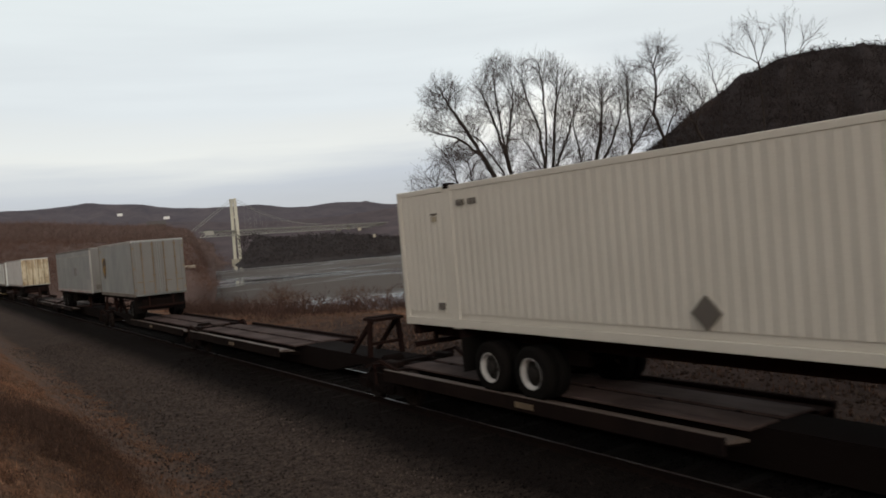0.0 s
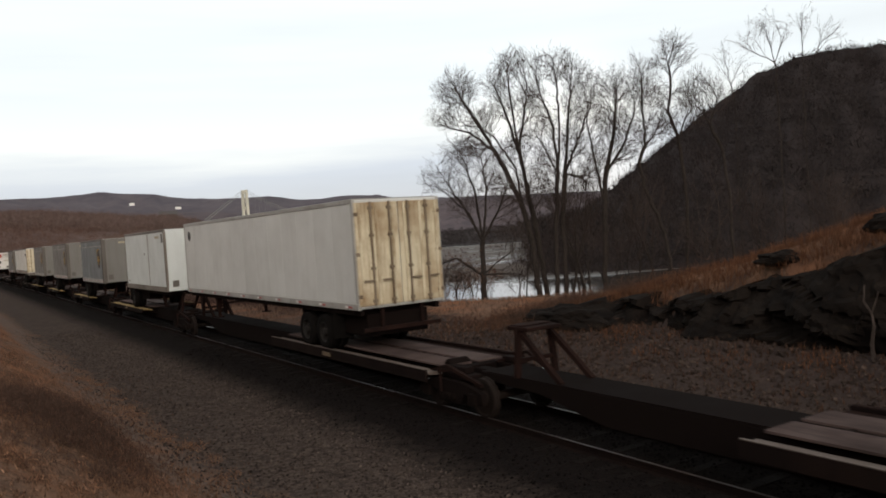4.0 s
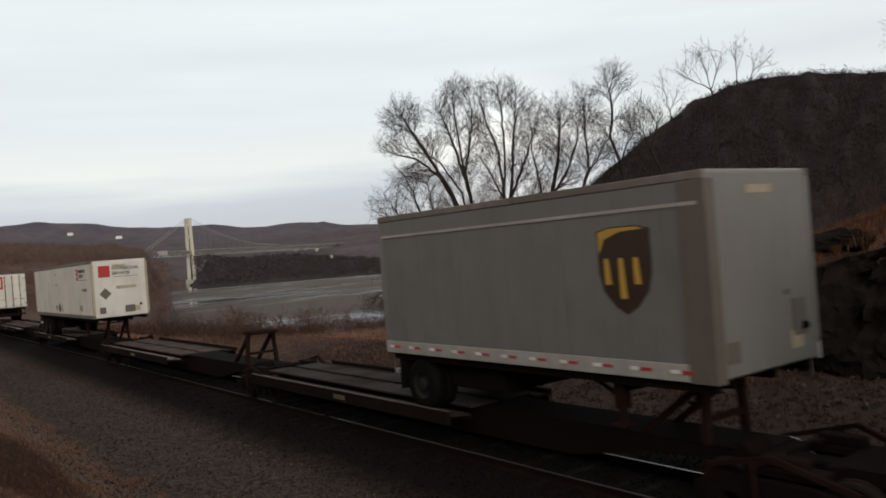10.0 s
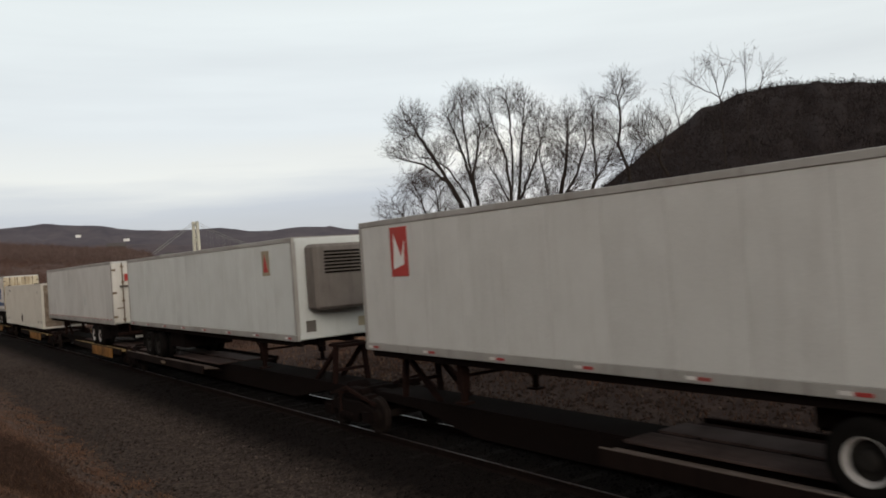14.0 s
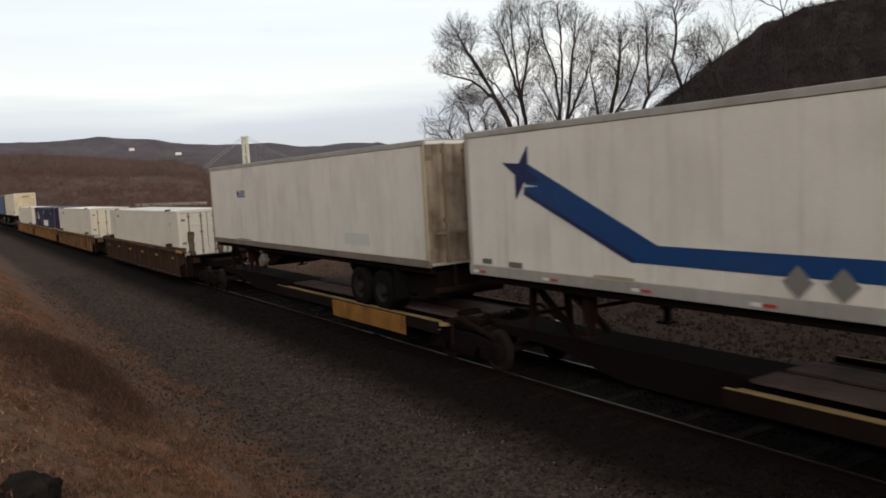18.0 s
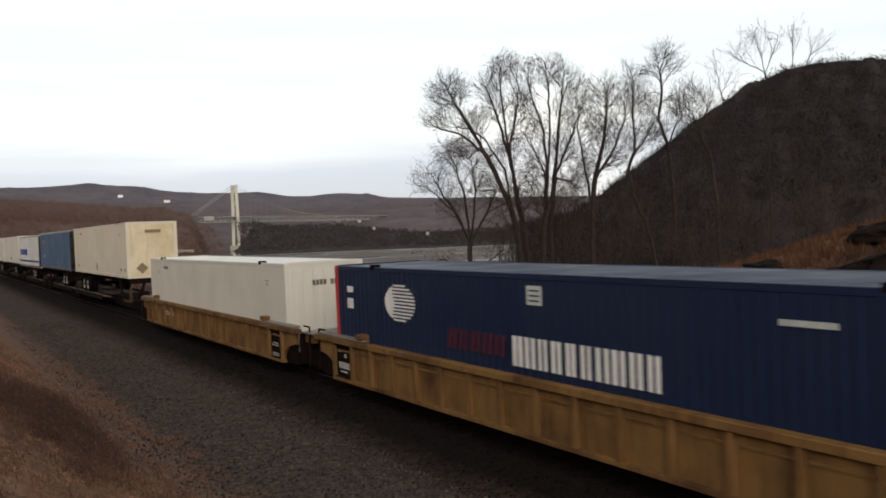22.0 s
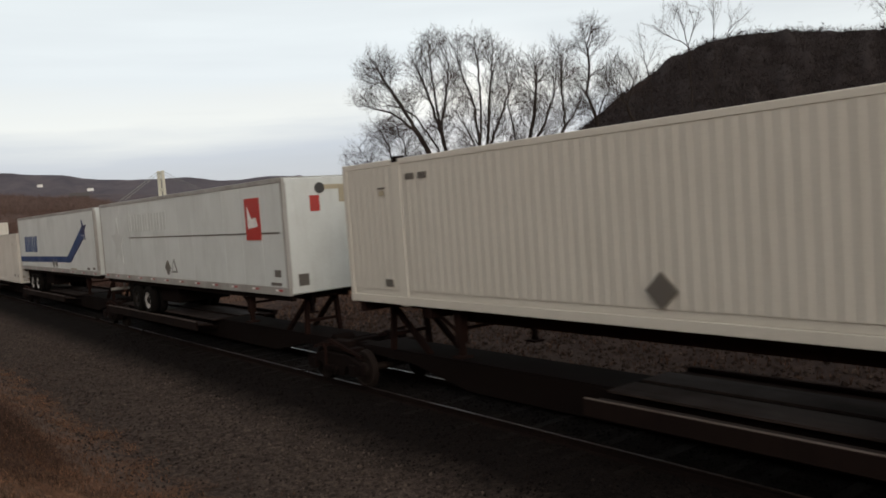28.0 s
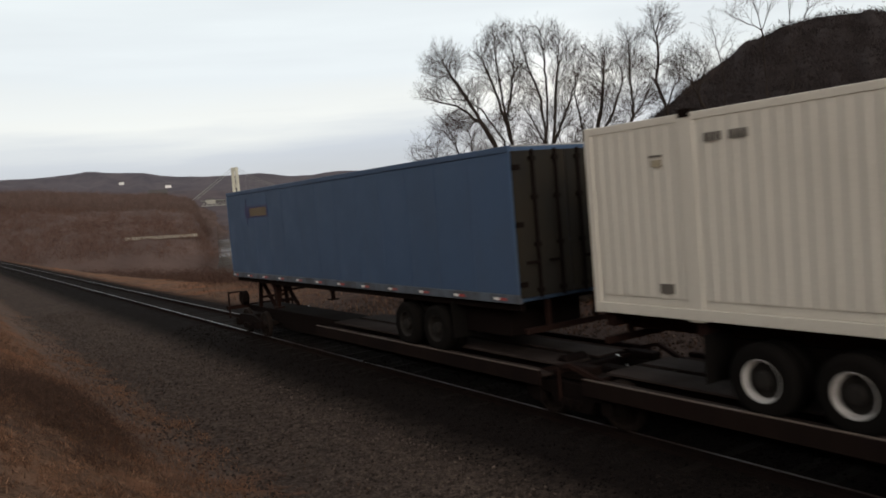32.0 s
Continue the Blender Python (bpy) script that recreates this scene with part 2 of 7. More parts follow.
M["dark_rim"] = paint("dirty_rim", (0.019, 0.017, 0.0155), rough=0.8, spec=0.1, dirt=0.6, dirt_col=(0.012, 0.010, 0.009), spread=4)
M["wheel"] = paint("rail_wheel", spec=0.05, col=(0.022, 0.016, 0.014), rough=0.8, metal=0.2, dirt=0.5, dirt_col=(0.02, 0.016, 0.014))
M["steel"] = paint("bright_steel", (0.55, 0.54, 0.53), rough=0.22, metal=1.0, dirt=0.2, dirt_col=(0.25, 0.2, 0.17))
M["red"] = paint("red_sign", (0.42, 0.035, 0.03), dirt=0.2)
M["faded_wine"] = paint("faded_wine", (0.075, 0.012, 0.022), dirt=0.5, dirt_col=(0.02, 0.02, 0.05), spread=3)
M["plate_pale"] = paint("pale_emblem", (0.30, 0.31, 0.31), rough=0.6, dirt=0.6, dirt_col=(0.10, 0.11, 0.13), spread=4)
M["reflect"] = paint("red_marker", (0.34, 0.03, 0.03), rough=0.35, dirt=0.4)
M["pale"] = paint("pale_marker", (0.75, 0.74, 0.72), rough=0.4, dirt=0.25)
M["tan_mark"] = paint("brown_placard", (0.20, 0.145, 0.085), rough=0.6, dirt=0.3)
M["ink"] = paint("dark_lettering", (0.045, 0.045, 0.045), rough=0.6, dirt=0.3)
M["faint"] = paint("faded_lettering", (0.51, 0.525, 0.51), rough=0.6, dirt=0.6, dirt_col=(0.57, 0.59, 0.575), spread=3)
M["plate"] = paint("grey_placard", (0.11, 0.10, 0.09), rough=0.6, dirt=0.4)
M["stain"] = paint("tan_placard", (0.40, 0.35, 0.25), rough=0.6, dirt=0.5)
M["royal"] = paint("royal_blue", (0.012, 0.050, 0.235), rough=0.4, dirt=0.12)
M["sea"] = paint("stripe_blue", (0.007, 0.048, 0.165), rough=0.4, dirt=0.2, dirt_col=(0.008, 0.022, 0.07))
M["deep"] = paint("deep_blue", (0.008, 0.016, 0.08), rough=0.4, dirt=0.1)
M["umber"] = paint("shield_brown", (0.032, 0.016, 0.009), rough=0.5, dirt=0.1)
M["gold"] = paint("shield_gold", (0.50, 0.30, 0.045), rough=0.5, dirt=0.2)
M["amber"] = paint("arrow_amber", (0.115, 0.085, 0.045), rough=0.5, dirt=0.3)
M["tower"] = paint("bridge_paint", (0.52, 0.50, 0.42), rough=0.6, dirt=0.2)
M["truss"] = paint("truss_paint", (0.30, 0.30, 0.27), rough=0.6, dirt=0.2)
M["house"] = paint("house_wall", (0.72, 0.72, 0.70), rough=0.8, dirt=0.1)
M["roof"] = paint("house_roof", (0.07, 0.065, 0.065), rough=0.9, dirt=0.2)
M["pier"] = paint("pier_stone", (0.36, 0.33, 0.27), rough=0.9, dirt=0.3)


def bark(name, col):
    m, nt, p = base_mat(name, 0.95, 0, 0.1)
    vec, rnd = shifted(nt)
    n = noisy(nt, stretched(nt, vec, (6, 6, 1)), 3.0, 5)
    c = mixed(nt, ranged(nt, n, 0.3, 0.7), tuple(x * 0.6 for x in col), tuple(x * 1.4 for x in col))
    nt.links.new(c, p.inputs["Base Color"])
    bumped(nt, p, n, 0.6, 0.03)
    return m


M["bark"] = bark("grey_bark", (0.030, 0.024, 0.021))
M["twig"] = bark("twig_bark", (0.050, 0.038, 0.033))
M["brush"] = bark("brush_twigs", (0.100, 0.058, 0.040))
M["wood"] = bark("sleeper_wood", (0.009, 0.0062, 0.0052))


def island_mat(name, a, b, rough=0.9, spec=0.2):
    """Joined small pieces, each of its own shade."""
    m, nt, p = base_mat(name, rough, 0, spec)
    g = nt.nodes.new("ShaderNodeNewGeometry")
    r = nt.nodes.new("ShaderNodeValToRGB")
    ramp_of(r, [(0.0, a), (0.75, tuple((x + y) / 2 for x, y in zip(a, b))), (0.97, b), (1.0, tuple(min(1, x * 1.25) for x in b))])
    nt.links.new(g.outputs["Random Per Island"], r.inputs[0])
    nt.links.new(r.outputs[0], p.inputs["Base Color"])
    return m


M["stones"] = island_mat("ballast_stones", (0.024, 0.0182, 0.0158), (0.098, 0.075, 0.063), 0.95, 0.05)
# near-black track stones carry oil and the train's shade in their colour
M["oily_shaded_stones"] = island_mat("oily_shaded_ballast", (0.005, 0.0042, 0.004144), (0.015, 0.012, 0.0112), 1.0, 0.02)
M["rubble"] = island_mat("slope_rubble", (0.030, 0.0212, 0.018), (0.080, 0.058, 0.048), 0.95, 0.05)
M["thatch"] = island_mat("dull_thatch", (0.05, 0.029, 0.02128), (0.125, 0.07, 0.04816), 0.95, 0.05)
M["straw"] = island_mat("dead_grass", (0.095, 0.056, 0.04032), (0.23, 0.135, 0.0896))
M["sedge"] = island_mat("bank_sedge", (0.078, 0.044, 0.030), (0.33, 0.172, 0.100), 0.95, 0.05)
M["rust_grass"] = island_mat("rusty_grass", (0.078, 0.037, 0.022), (0.21, 0.100, 0.054), 0.95, 0.05)
M["litter"] = island_mat("dead_litter", (0.060, 0.034, 0.025), (0.34, 0.190, 0.120), 1.0, 0.03)
M["bracken"] = island_mat("dead_bracken", (0.04068, 0.02599, 0.02025), (0.1299, 0.07458, 0.05316), 0.95, 0.05)
M["leaf"] = island_mat("dry_leaves", (0.045, 0.024, 0.016), (0.11, 0.056, 0.036))
M["wooded"] = island_mat("far_wood", (0.076, 0.054, 0.048), (0.180, 0.122, 0.104), 1.0, 0.03)
M["thicket"] = island_mat("red_thicket", (0.064, 0.040, 0.033), (0.175, 0.100, 0.076), 1.0, 0.03)
M["verge"] = island_mat("reddish_brush", (0.055, 0.034, 0.028), (0.105, 0.062, 0.048), 1.0, 0.03)
M["wooded_bluff"] = island_mat("bluff_trees", (0.034, 0.030, 0.031), (0.060, 0.050, 0.049), 1.0, 0.03)
M["wooded_dark"] = island_mat("far_dark_wood", (0.026, 0.0208, 0.0205), (0.036, 0.0285, 0.0275), 1.0, 0.02)


def ground_mat():
    m, nt, p = base_mat("ground_soil", 1.0, 0, 0.03)
    g = nt.nodes.new("ShaderNodeNewGeometry")
    pos = g.outputs["Position"]
    s = nt.nodes.new("ShaderNodeSeparateXYZ")
    nt.links.new(pos, s.inputs[0])
    big = noisy(nt, pos, 0.35, 5)
    mid = noisy(nt, pos, 1.7, 5)
    fine = noisy(nt, pos, 22.0, 3)
    cells = nt.nodes.new("ShaderNodeTexVoronoi")
    cells.inputs["Scale"].default_value = 17.0
    nt.links.new(pos, cells.inputs["Vector"])
    grit = nt.nodes.new("ShaderNodeSeparateColor")
    nt.links.new(cells.outputs["Color"], grit.inputs[0])
    clods = noisy(nt, pos, 7.0, 4, 0.7)
    stone = mixed(nt, ranged(nt, grit.outputs[0], 0.0, 1.0), (0.030, 0.0225, 0.0190), (0.100, 0.075, 0.063))
    stone = mixed(nt, ranged(nt, big, 0.4, 0.7, 0, 0.6), stone, (0.044, 0.034, 0.030))
    stone = mixed(nt, ranged(nt, clods, 0.46, 0.68, 0, 0.75), stone, (0.112, 0.084, 0.069))
    stone = mixed(nt, ranged(nt, clods, 0.46, 0.30, 0, 0.8), stone, (0.024, 0.018, 0.0155))
    straw = mixed(nt, ranged(nt, mid, 0.35, 0.68), (0.100, 0.058, 0.041), (0.255, 0.140, 0.088))
    straw = mixed(nt, ranged(nt, fine, 0.3, 0.7, 0, 0.5), straw, (0.26, 0.165, 0.112))
    straw = mixed(nt, ranged(nt, clods, 0.50, 0.30, 0, 0.75), straw, (0.045, 0.028, 0.022))
    patch = noisy(nt, pos, 0.8, 4, 0.6)
    straw = mixed(nt, ranged(nt, patch, 0.52, 0.68, 0, 0.55), straw, (0.06, 0.042, 0.03584))
    straw = mixed(nt, ranged(nt, big, 0.47, 0.60, 0, 0.7), straw, (0.270, 0.116, 0.058))
    dirt = mixed(nt, ranged(nt, mid, 0.35, 0.7), (0.036, 0.025, 0.0215), (0.074, 0.050, 0.041))
    dirt = mixed(nt, ranged(nt, fine, 0.35, 0.65, 0, 0.6), dirt, (0.06, 0.049, 0.04704))

    def edge(v, a, b, wobble):
        w = nt.nodes.new("ShaderNodeMath")
        w.operation = "MULTIPLY_ADD"
        w.inputs[1].default_value = wobble
        nt.links.new(mid, w.inputs[0])
        nt.links.new(v, w.inputs[2])
        return ranged(nt, w.outputs[0], a + wobble / 2, b + wobble / 2)
    c = mixed(nt, edge(s.outputs[0], 3.4, 4.5, 3.4), straw, stone)
    # a trodden strip of pale soil at the edge of the gravel
    trod = nt.nodes.new("ShaderNodeMath")
    trod.operation = "MULTIPLY"
    nt.links.new(edge(s.outputs[0], 2.6, 3.2, 0.9), trod.inputs[0])
    nt.links.new(edge(s.outputs[0], 4.4, 3.7, -0.9), trod.inputs[1])
    broken = nt.nodes.new("ShaderNodeMath")
    broken.operation = "MULTIPLY"
    nt.links.new(trod.outputs[0], broken.inputs[0])
    nt.links.new(ranged(nt, patch, 0.30, 0.50), broken.inputs[1])
    c = mixed(nt, ranged(nt, broken.outputs[0], 0, 1, 0, 0.85), c, mixed(nt, ranged(nt, clods, 0.3, 0.7), (0.078, 0.059, 0.050), (0.190, 0.142, 0.118)))
    # oil and brake dust along the track, with the train's shade painted in
    oil_and_shade = nt.nodes.new("ShaderNodeMath")
    oil_and_shade.operation = "MULTIPLY"
    nt.links.new(edge(s.outputs[0], 6.9, 8.2, 0.8), oil_and_shade.inputs[0])
    nt.links.new(edge(s.outputs[0], 16.4, 14.0, -0.8), oil_and_shade.inputs[1])
    c = mixed(nt, ranged(nt, oil_and_shade.outputs[0], 0, 1, 0, 0.92), c, (0.0065, 0.0052, 0.00504))
    c = mixed(nt, edge(s.outputs[0], 14.4, 17.2, 2.0), c, dirt)
    c = mixed(nt, edge(s.outputs[0], 20.5, 22.5, 3.0), c, straw)
    c = mixed(nt, edge(s.outputs[1], 34.0, 60.0, 12.0), c, mixed(nt, edge(s.outputs[0], 12.4, 15.0, 2.0), c, straw))
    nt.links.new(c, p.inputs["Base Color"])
    rise = nt.nodes.new("ShaderNodeMath")
    rise.operation = "MULTIPLY_ADD"
    rise.inputs[1].default_value = 1.6
    nt.links.new(clods, rise.inputs[0])
    nt.links.new(cells.outputs["Distance"], rise.inputs[2])
    bumped(nt, p, rise.outputs[0], 0.8, 0.045)
    return m


M["ground"] = ground_mat()


def wood_slope(name, dark, light, scale):
    """A far hillside under bare trees."""
    m, nt, p = base_mat(name, 1.0, 0, 0.05)
    g = nt.nodes.new("ShaderNodeNewGeometry")
    a = noisy(nt, stretched(nt, g.outputs["Position"], (1, 1, 0.35)), scale, 6, 0.7)
    b = noisy(nt, g.outputs["Position"], scale * 0.13, 4)
    c = mixed(nt, ranged(nt, a, 0.35, 0.68), dark, light)
    c = mixed(nt, ranged(nt, b, 0.4, 0.65, 0, 0.6), c, tuple((x + y) * 0.42 for x, y in zip(dark, light)))
    nt.links.new(c, p.inputs["Base Color"])
    bumped(nt, p, a, 0.8, 2.0)
    return m


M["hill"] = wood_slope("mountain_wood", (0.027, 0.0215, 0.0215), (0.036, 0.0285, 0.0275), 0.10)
# both ridges have distance haze mixed into their pale purplish wood colour
M["far_ridge"] = wood_slope("hazy_far_ridge_wood", (0.086, 0.078, 0.094), (0.145, 0.124, 0.134), 0.012)
M["ridge"] = wood_slope("hazy_ridge_wood", (0.080, 0.068, 0.077), (0.135, 0.108, 0.112), 0.02)
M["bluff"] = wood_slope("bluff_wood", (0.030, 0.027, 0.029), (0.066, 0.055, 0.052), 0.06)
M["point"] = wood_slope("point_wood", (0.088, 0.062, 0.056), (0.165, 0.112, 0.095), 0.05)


def rock_mat():
    m, nt, p = base_mat("ledge_rock", 0.95, 0, 0.06)
    g = nt.nodes.new("ShaderNodeNewGeometry")
    a = noisy(nt, g.outputs["Position"], 0.9, 7, 0.65)
    b = noisy(nt, stretched(nt, g.outputs["Position"], (1, 0.4, 2.5)), 2.2, 5)
    c = mixed(nt, ranged(nt, a, 0.35, 0.7), (0.0062, 0.0048, 0.0042), (0.019, 0.0145, 0.012))
    c = mixed(nt, ranged(nt, b, 0.60, 0.76, 0, 0.5), c, (0.034, 0.026, 0.019))
    nt.links.new(c, p.inputs["Base Color"])
    bumped(nt, p, a, 0.9, 0.15)
    return m


M["rock"] = rock_mat()


def water_mat():
    """Open water with wide flats of thin grey ice and mud further out."""
    m, nt, p = base_mat("river_water", 0.08, 0, 0.5)
    p.inputs["IOR"].default_value = 1.33
    g = nt.nodes.new("ShaderNodeNewGeometry")
    pos = g.outputs["Position"]
    long = noisy(nt, stretched(nt, pos, (0.0035, 0.022, 1)), 1.0, 6, 0.6)
    far = nt.nodes.new("ShaderNodeVectorMath")
    far.operation = "LENGTH"
    nt.links.new(pos, far.inputs[0])
    flats = nt.nodes.new("ShaderNodeMath")
    flats.operation = "MULTIPLY"
    nt.links.new(ranged(nt, long, 0.43, 0.49), flats.inputs[0])
    near_far = nt.nodes.new("ShaderNodeMath")
    near_far.operation = "MULTIPLY"
    nt.links.new(ranged(nt, far.outputs["Value"], 300, 350), near_far.inputs[0])
    nt.links.new(ranged(nt, far.outputs["Value"], 955, 925), near_far.inputs[1])
    nt.links.new(near_far.outputs[0], flats.inputs[1])
    nt.links.new(mixed(nt, flats.outputs[0], (0.03, 0.028, 0.025), (0.125, 0.108, 0.098)), p.inputs["Base Color"])
    nt.links.new(ranged(nt, flats.outputs[0], 0, 1, 0.06, 0.9), p.inputs["Roughness"])
    nt.links.new(ranged(nt, flats.outputs[0], 0, 1, 0.5, 0.05), p.inputs["Specular IOR Level"])
    rip = noisy(nt, stretched(nt, pos, (0.5, 0.5, 1)), 1.0, 3)
    bumped(nt, p, rip, 0.05, 0.3)
    return m


M["water"] = water_mat()


# ---- mesh helpers ----
def bx(bm, x0, x1, y0, y1, z0, z1):
    v = [bm.verts.new((x, y, z)) for z in (z0, z1) for y in (y0, y1) for x in (x0, x1)]
    for f in ((0, 2, 3, 1), (4, 5, 7, 6), (0, 1, 5, 4), (2, 6, 7, 3), (0, 4, 6, 2), (1, 3, 7, 5)):
        bm.faces.new([v[i] for i in f])
    return bm


def bar(bm, a, b, w, h=None):
    """A beam from a to b of section w by h."""
    a, b = Vector(a), Vector(b)
    d = (b - a).normalized()
    up = Vector((0, 0, 1)) if abs(d.z) < 0.95 else Vector((0, 1, 0))
    s = d.cross(up).normalized() * w / 2
    u = s.cross(d).normalized() * (h or w) / 2
    v = [bm.verts.new(p + i * s + j * u) for p in (a, b) for i, j in ((-1, -1), (1, -1), (1, 1), (-1, 1))]
    for f in ((3, 2, 1, 0), (4, 5, 6, 7), (0, 1, 5, 4), (1, 2, 6, 5), (2, 3, 7, 6), (3, 0, 4, 7)):
        bm.faces.new([v[i] for i in f])
    return bm


def lathe(bm, profile, n=24, centre=(0, 0, 0), caps=True):
    """A profile of (x, radius) turned round the x axis."""
    rings = []
    for x, r in profile:
        rings.append([bm.verts.new((centre[0] + x, centre[1] + r * math.cos(2 * math.pi * k / n), centre[2] + r * math.sin(2 * math.pi * k / n))) for k in range(n)])
    for a, b in zip(rings, rings[1:]):
        for k in range(n):
            bm.faces.new((a[k], a[(k + 1) % n], b[(k + 1) % n], b[k]))
    if caps:
        for ring in (rings[0][::-1], rings[-1]):
            bm.faces.new(ring)
    return bm


def slab(bm, outline, x0, x1):
    """A flat outline of (y, z) points, thick from x0 to x1."""
    a = [bm.verts.new((x0, y, z)) for y, z in outline]
    b = [bm.verts.new((x1, y, z)) for y, z in outline]
    bm.faces.new(a)
    bm.faces.new(b[::-1])
    n = len(a)
    for i in range(n):
        bm.faces.new((a[(i + 1) % n], a[i], b[i], b[(i + 1) % n]))
    return bm


def finish(name, bm, mat, bevel=0.0, smooth=False):
    if bevel:
        bmesh.ops.bevel(bm, geom=bm.edges[:], offset=bevel, segments=1, affect="EDGES")
    bmesh.ops.recalc_face_normals(bm, faces=bm.faces[:])
    me = bpy.data.meshes.new(name)
    bm.to_mesh(me)
    bm.free()
    me.materials.append(mat)
    if smooth:
        me.polygons.foreach_set("use_smooth", [True] * len(me.polygons))
    return me


def part(name, bm, material, parent, label="", bevel=0.0, at=None, smooth=False):
    me = bm if isinstance(bm, bpy.types.Mesh) else finish(name, bm, material, bevel, smooth)
    ob = new(name, me)
    ob.parent = parent
    if at:
        ob.location = at
    if label:
        ob["label"] = label
    return ob


def B():
    return bmesh.new()


def sheet(name, verts, faces, mat, smooth=False):
    me = bpy.data.meshes.new(name)
    me.from_pydata([tuple(v) for v in verts], [], [tuple(f) for f in faces])
    me.materials.append(mat)
    if smooth:
        me.polygons.foreach_set("use_smooth", [True] * len(me.polygons))
    me.update()
    return me


def ramp(a, b, x):
    t = min(max((x - a) / (b - a), 0.0), 1.0)
    return t * t * (3 - 2 * t)


# ---- the lie of the land ----
WATER = -18.0


def ledge_top(y):
    return float(np.interp(y, (-8, 5, 9, 11, 13, 15, 18, 21, 24, 28), (5.2, 4.6, 3.75, 2.95, 2.42, 1.9, 1.3, 1.05, 0.55, 0.1)))


def land(x, y):
    r = math.hypot(x, y)
    n = noise.noise((x * 0.15, y * 0.15, 0)) + 0.5 * noise.noise((x * 0.6, y * 0.6, 3))
    if x < 4.6:
        z = -0.36 + 2.85 * ramp(4.9, -1.4, x) + 0.10 * n * ramp(4.6, 3.0, x) 
        z += 0.30 * math.exp(-((x - 1.6) / 0.8) ** 2 - ((y - 13.5) / 2.2) ** 2)
    elif x < 13.2:
        z = -0.36 + 0.205 * (ramp(7.5, 8.7, x) - ramp(12.1, 13.2, x)) + 0.012 * n
    else:
        z = -0.40 - 0.22 * ramp(13.2, 14.4, x) + 0.35 * ramp(15.5, 20.5, x) + 0.50 * ramp(14.6, 20.2, x) * ramp(31, 22, y) + 0.12 * n
        bank = ledge_top(y) + (0.50 * min(max(x - 21.0, 0.0), 2.2) + 0.02 * max(x - 23.2, 0.0)) * ramp(28, 13, y) + 0.12 * n
        z += (bank - z) * ramp(20.75, 21.5, x) * ramp(29.5, 26.0, y)
    # the bank falls away to the river
    fall = max(r - 47.0 - 0.9 * max(0.0, 28 - y), 0.0) * ramp(14.5, 30.0, x) * ramp(-60, 10, y)
    z -= fall * 0.105
    # an unseen hillside, added behind the camera to block low sky light
    if x < -5:
        z += 0.45 * min(-x - 5, 70)
    return max(z, WATER - 3.0)


def ground_sheet():
    rad = [0.0] + [0.8 * 1.0475 ** k for k in range(196)]
    az = []
    a = -180.0
    while a < 180.0:
        az.append(a)
        a += 0.6 if -6 <= a < 78 else 3.0
    verts, faces = [(0, 0, land(0, 0))], []
    for r in rad[1:]:
        for a in az:
            x, y = r * math.sin(radians(a)), r * math.cos(radians(a))
            verts.append((x, y, land(x, y)))
    n = len(az)
    for k in range(n):
        faces.append((0, 1 + (k + 1) % n, 1 + k))
    for i in range(len(rad) - 2):
        for k in range(n):
            a0, a1 = 1 + i * n + k, 1 + i * n + (k + 1) % n
            faces.append((a0, a1, a1 + n, a0 + n))
    return sheet("ground", verts, faces, M["ground"], True)


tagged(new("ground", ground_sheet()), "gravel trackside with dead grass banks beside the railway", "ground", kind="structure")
wb = B()
bx(wb, -400, 4200, 60, 4600, WATER - 2.5, WATER)
tagged(new("water", finish("water", wb, M["water"])), "still grey river reflecting hills and sky", "river", kind="structure")


def slope(name, az0, az1, near, far, top, foot, label, category, mat, steps=140, rows=14, rough=0.0, back=1.25, drop=0.0, taper=0.06):
    """A hill seen from the track: its skyline, in degrees over the eye by heading, lies at the distance far."""
    verts, faces = [], []
    for i in range(steps + 1):
        a = az0 + (az1 - az0) * i / steps
        end = ramp(0, taper, i / steps) * ramp(1, 1 - taper, i / steps)
        crest = EYE + far * math.tan(radians(top(a)))
        for j in range(rows + 3):
            if j <= rows:
                s = j / rows
                d = near + (far - near) * s
                z = foot + (crest - foot) * (s ** 0.85)
            else:
                d = far * (1 + (back - 1) * (j - rows) / 2)
                z = crest - (crest - foot) * (j - rows) / 2
            z -= drop * (j == 0)
            z += rough * noise.noise((a * 0.9, d * 0.012, 5)) * (0.3 + 0.7 * min(j / rows, 1)) * (j < rows)
            verts.append((d * math.sin(radians(a)), d * math.cos(radians(a)), foot + (z - foot) * end))
    n = rows + 3
    for i in range(steps):
        for j in range(n - 1):
            a = i * n + j
            faces.append((a, a + 1, a + n + 1, a + n))
    return tagged(new(name, sheet(name, verts, faces, mat, True)), label, category, kind="structure")


def sky_mountain(a):
    rise = np.interp(a, (39.4, 40.4, 42.5, 44.6, 46.7, 48.8, 50.8, 52.8, 54.7, 56.5, 58.3, 60.0, 61.7, 65.2, 75, 125), (0.1, 0.35, 0.6, 1.95, 3.5, 5.0, 6.45, 7.65, 8.7, 9.33, 9.56, 9.56, 9.42, 8.87, 7.8, 5.0))
    return float(rise) + 0.07 * noise.noise((a * 0.8, 2, 0)) + 0.05 * noise.noise((a * 3, 2, 0))


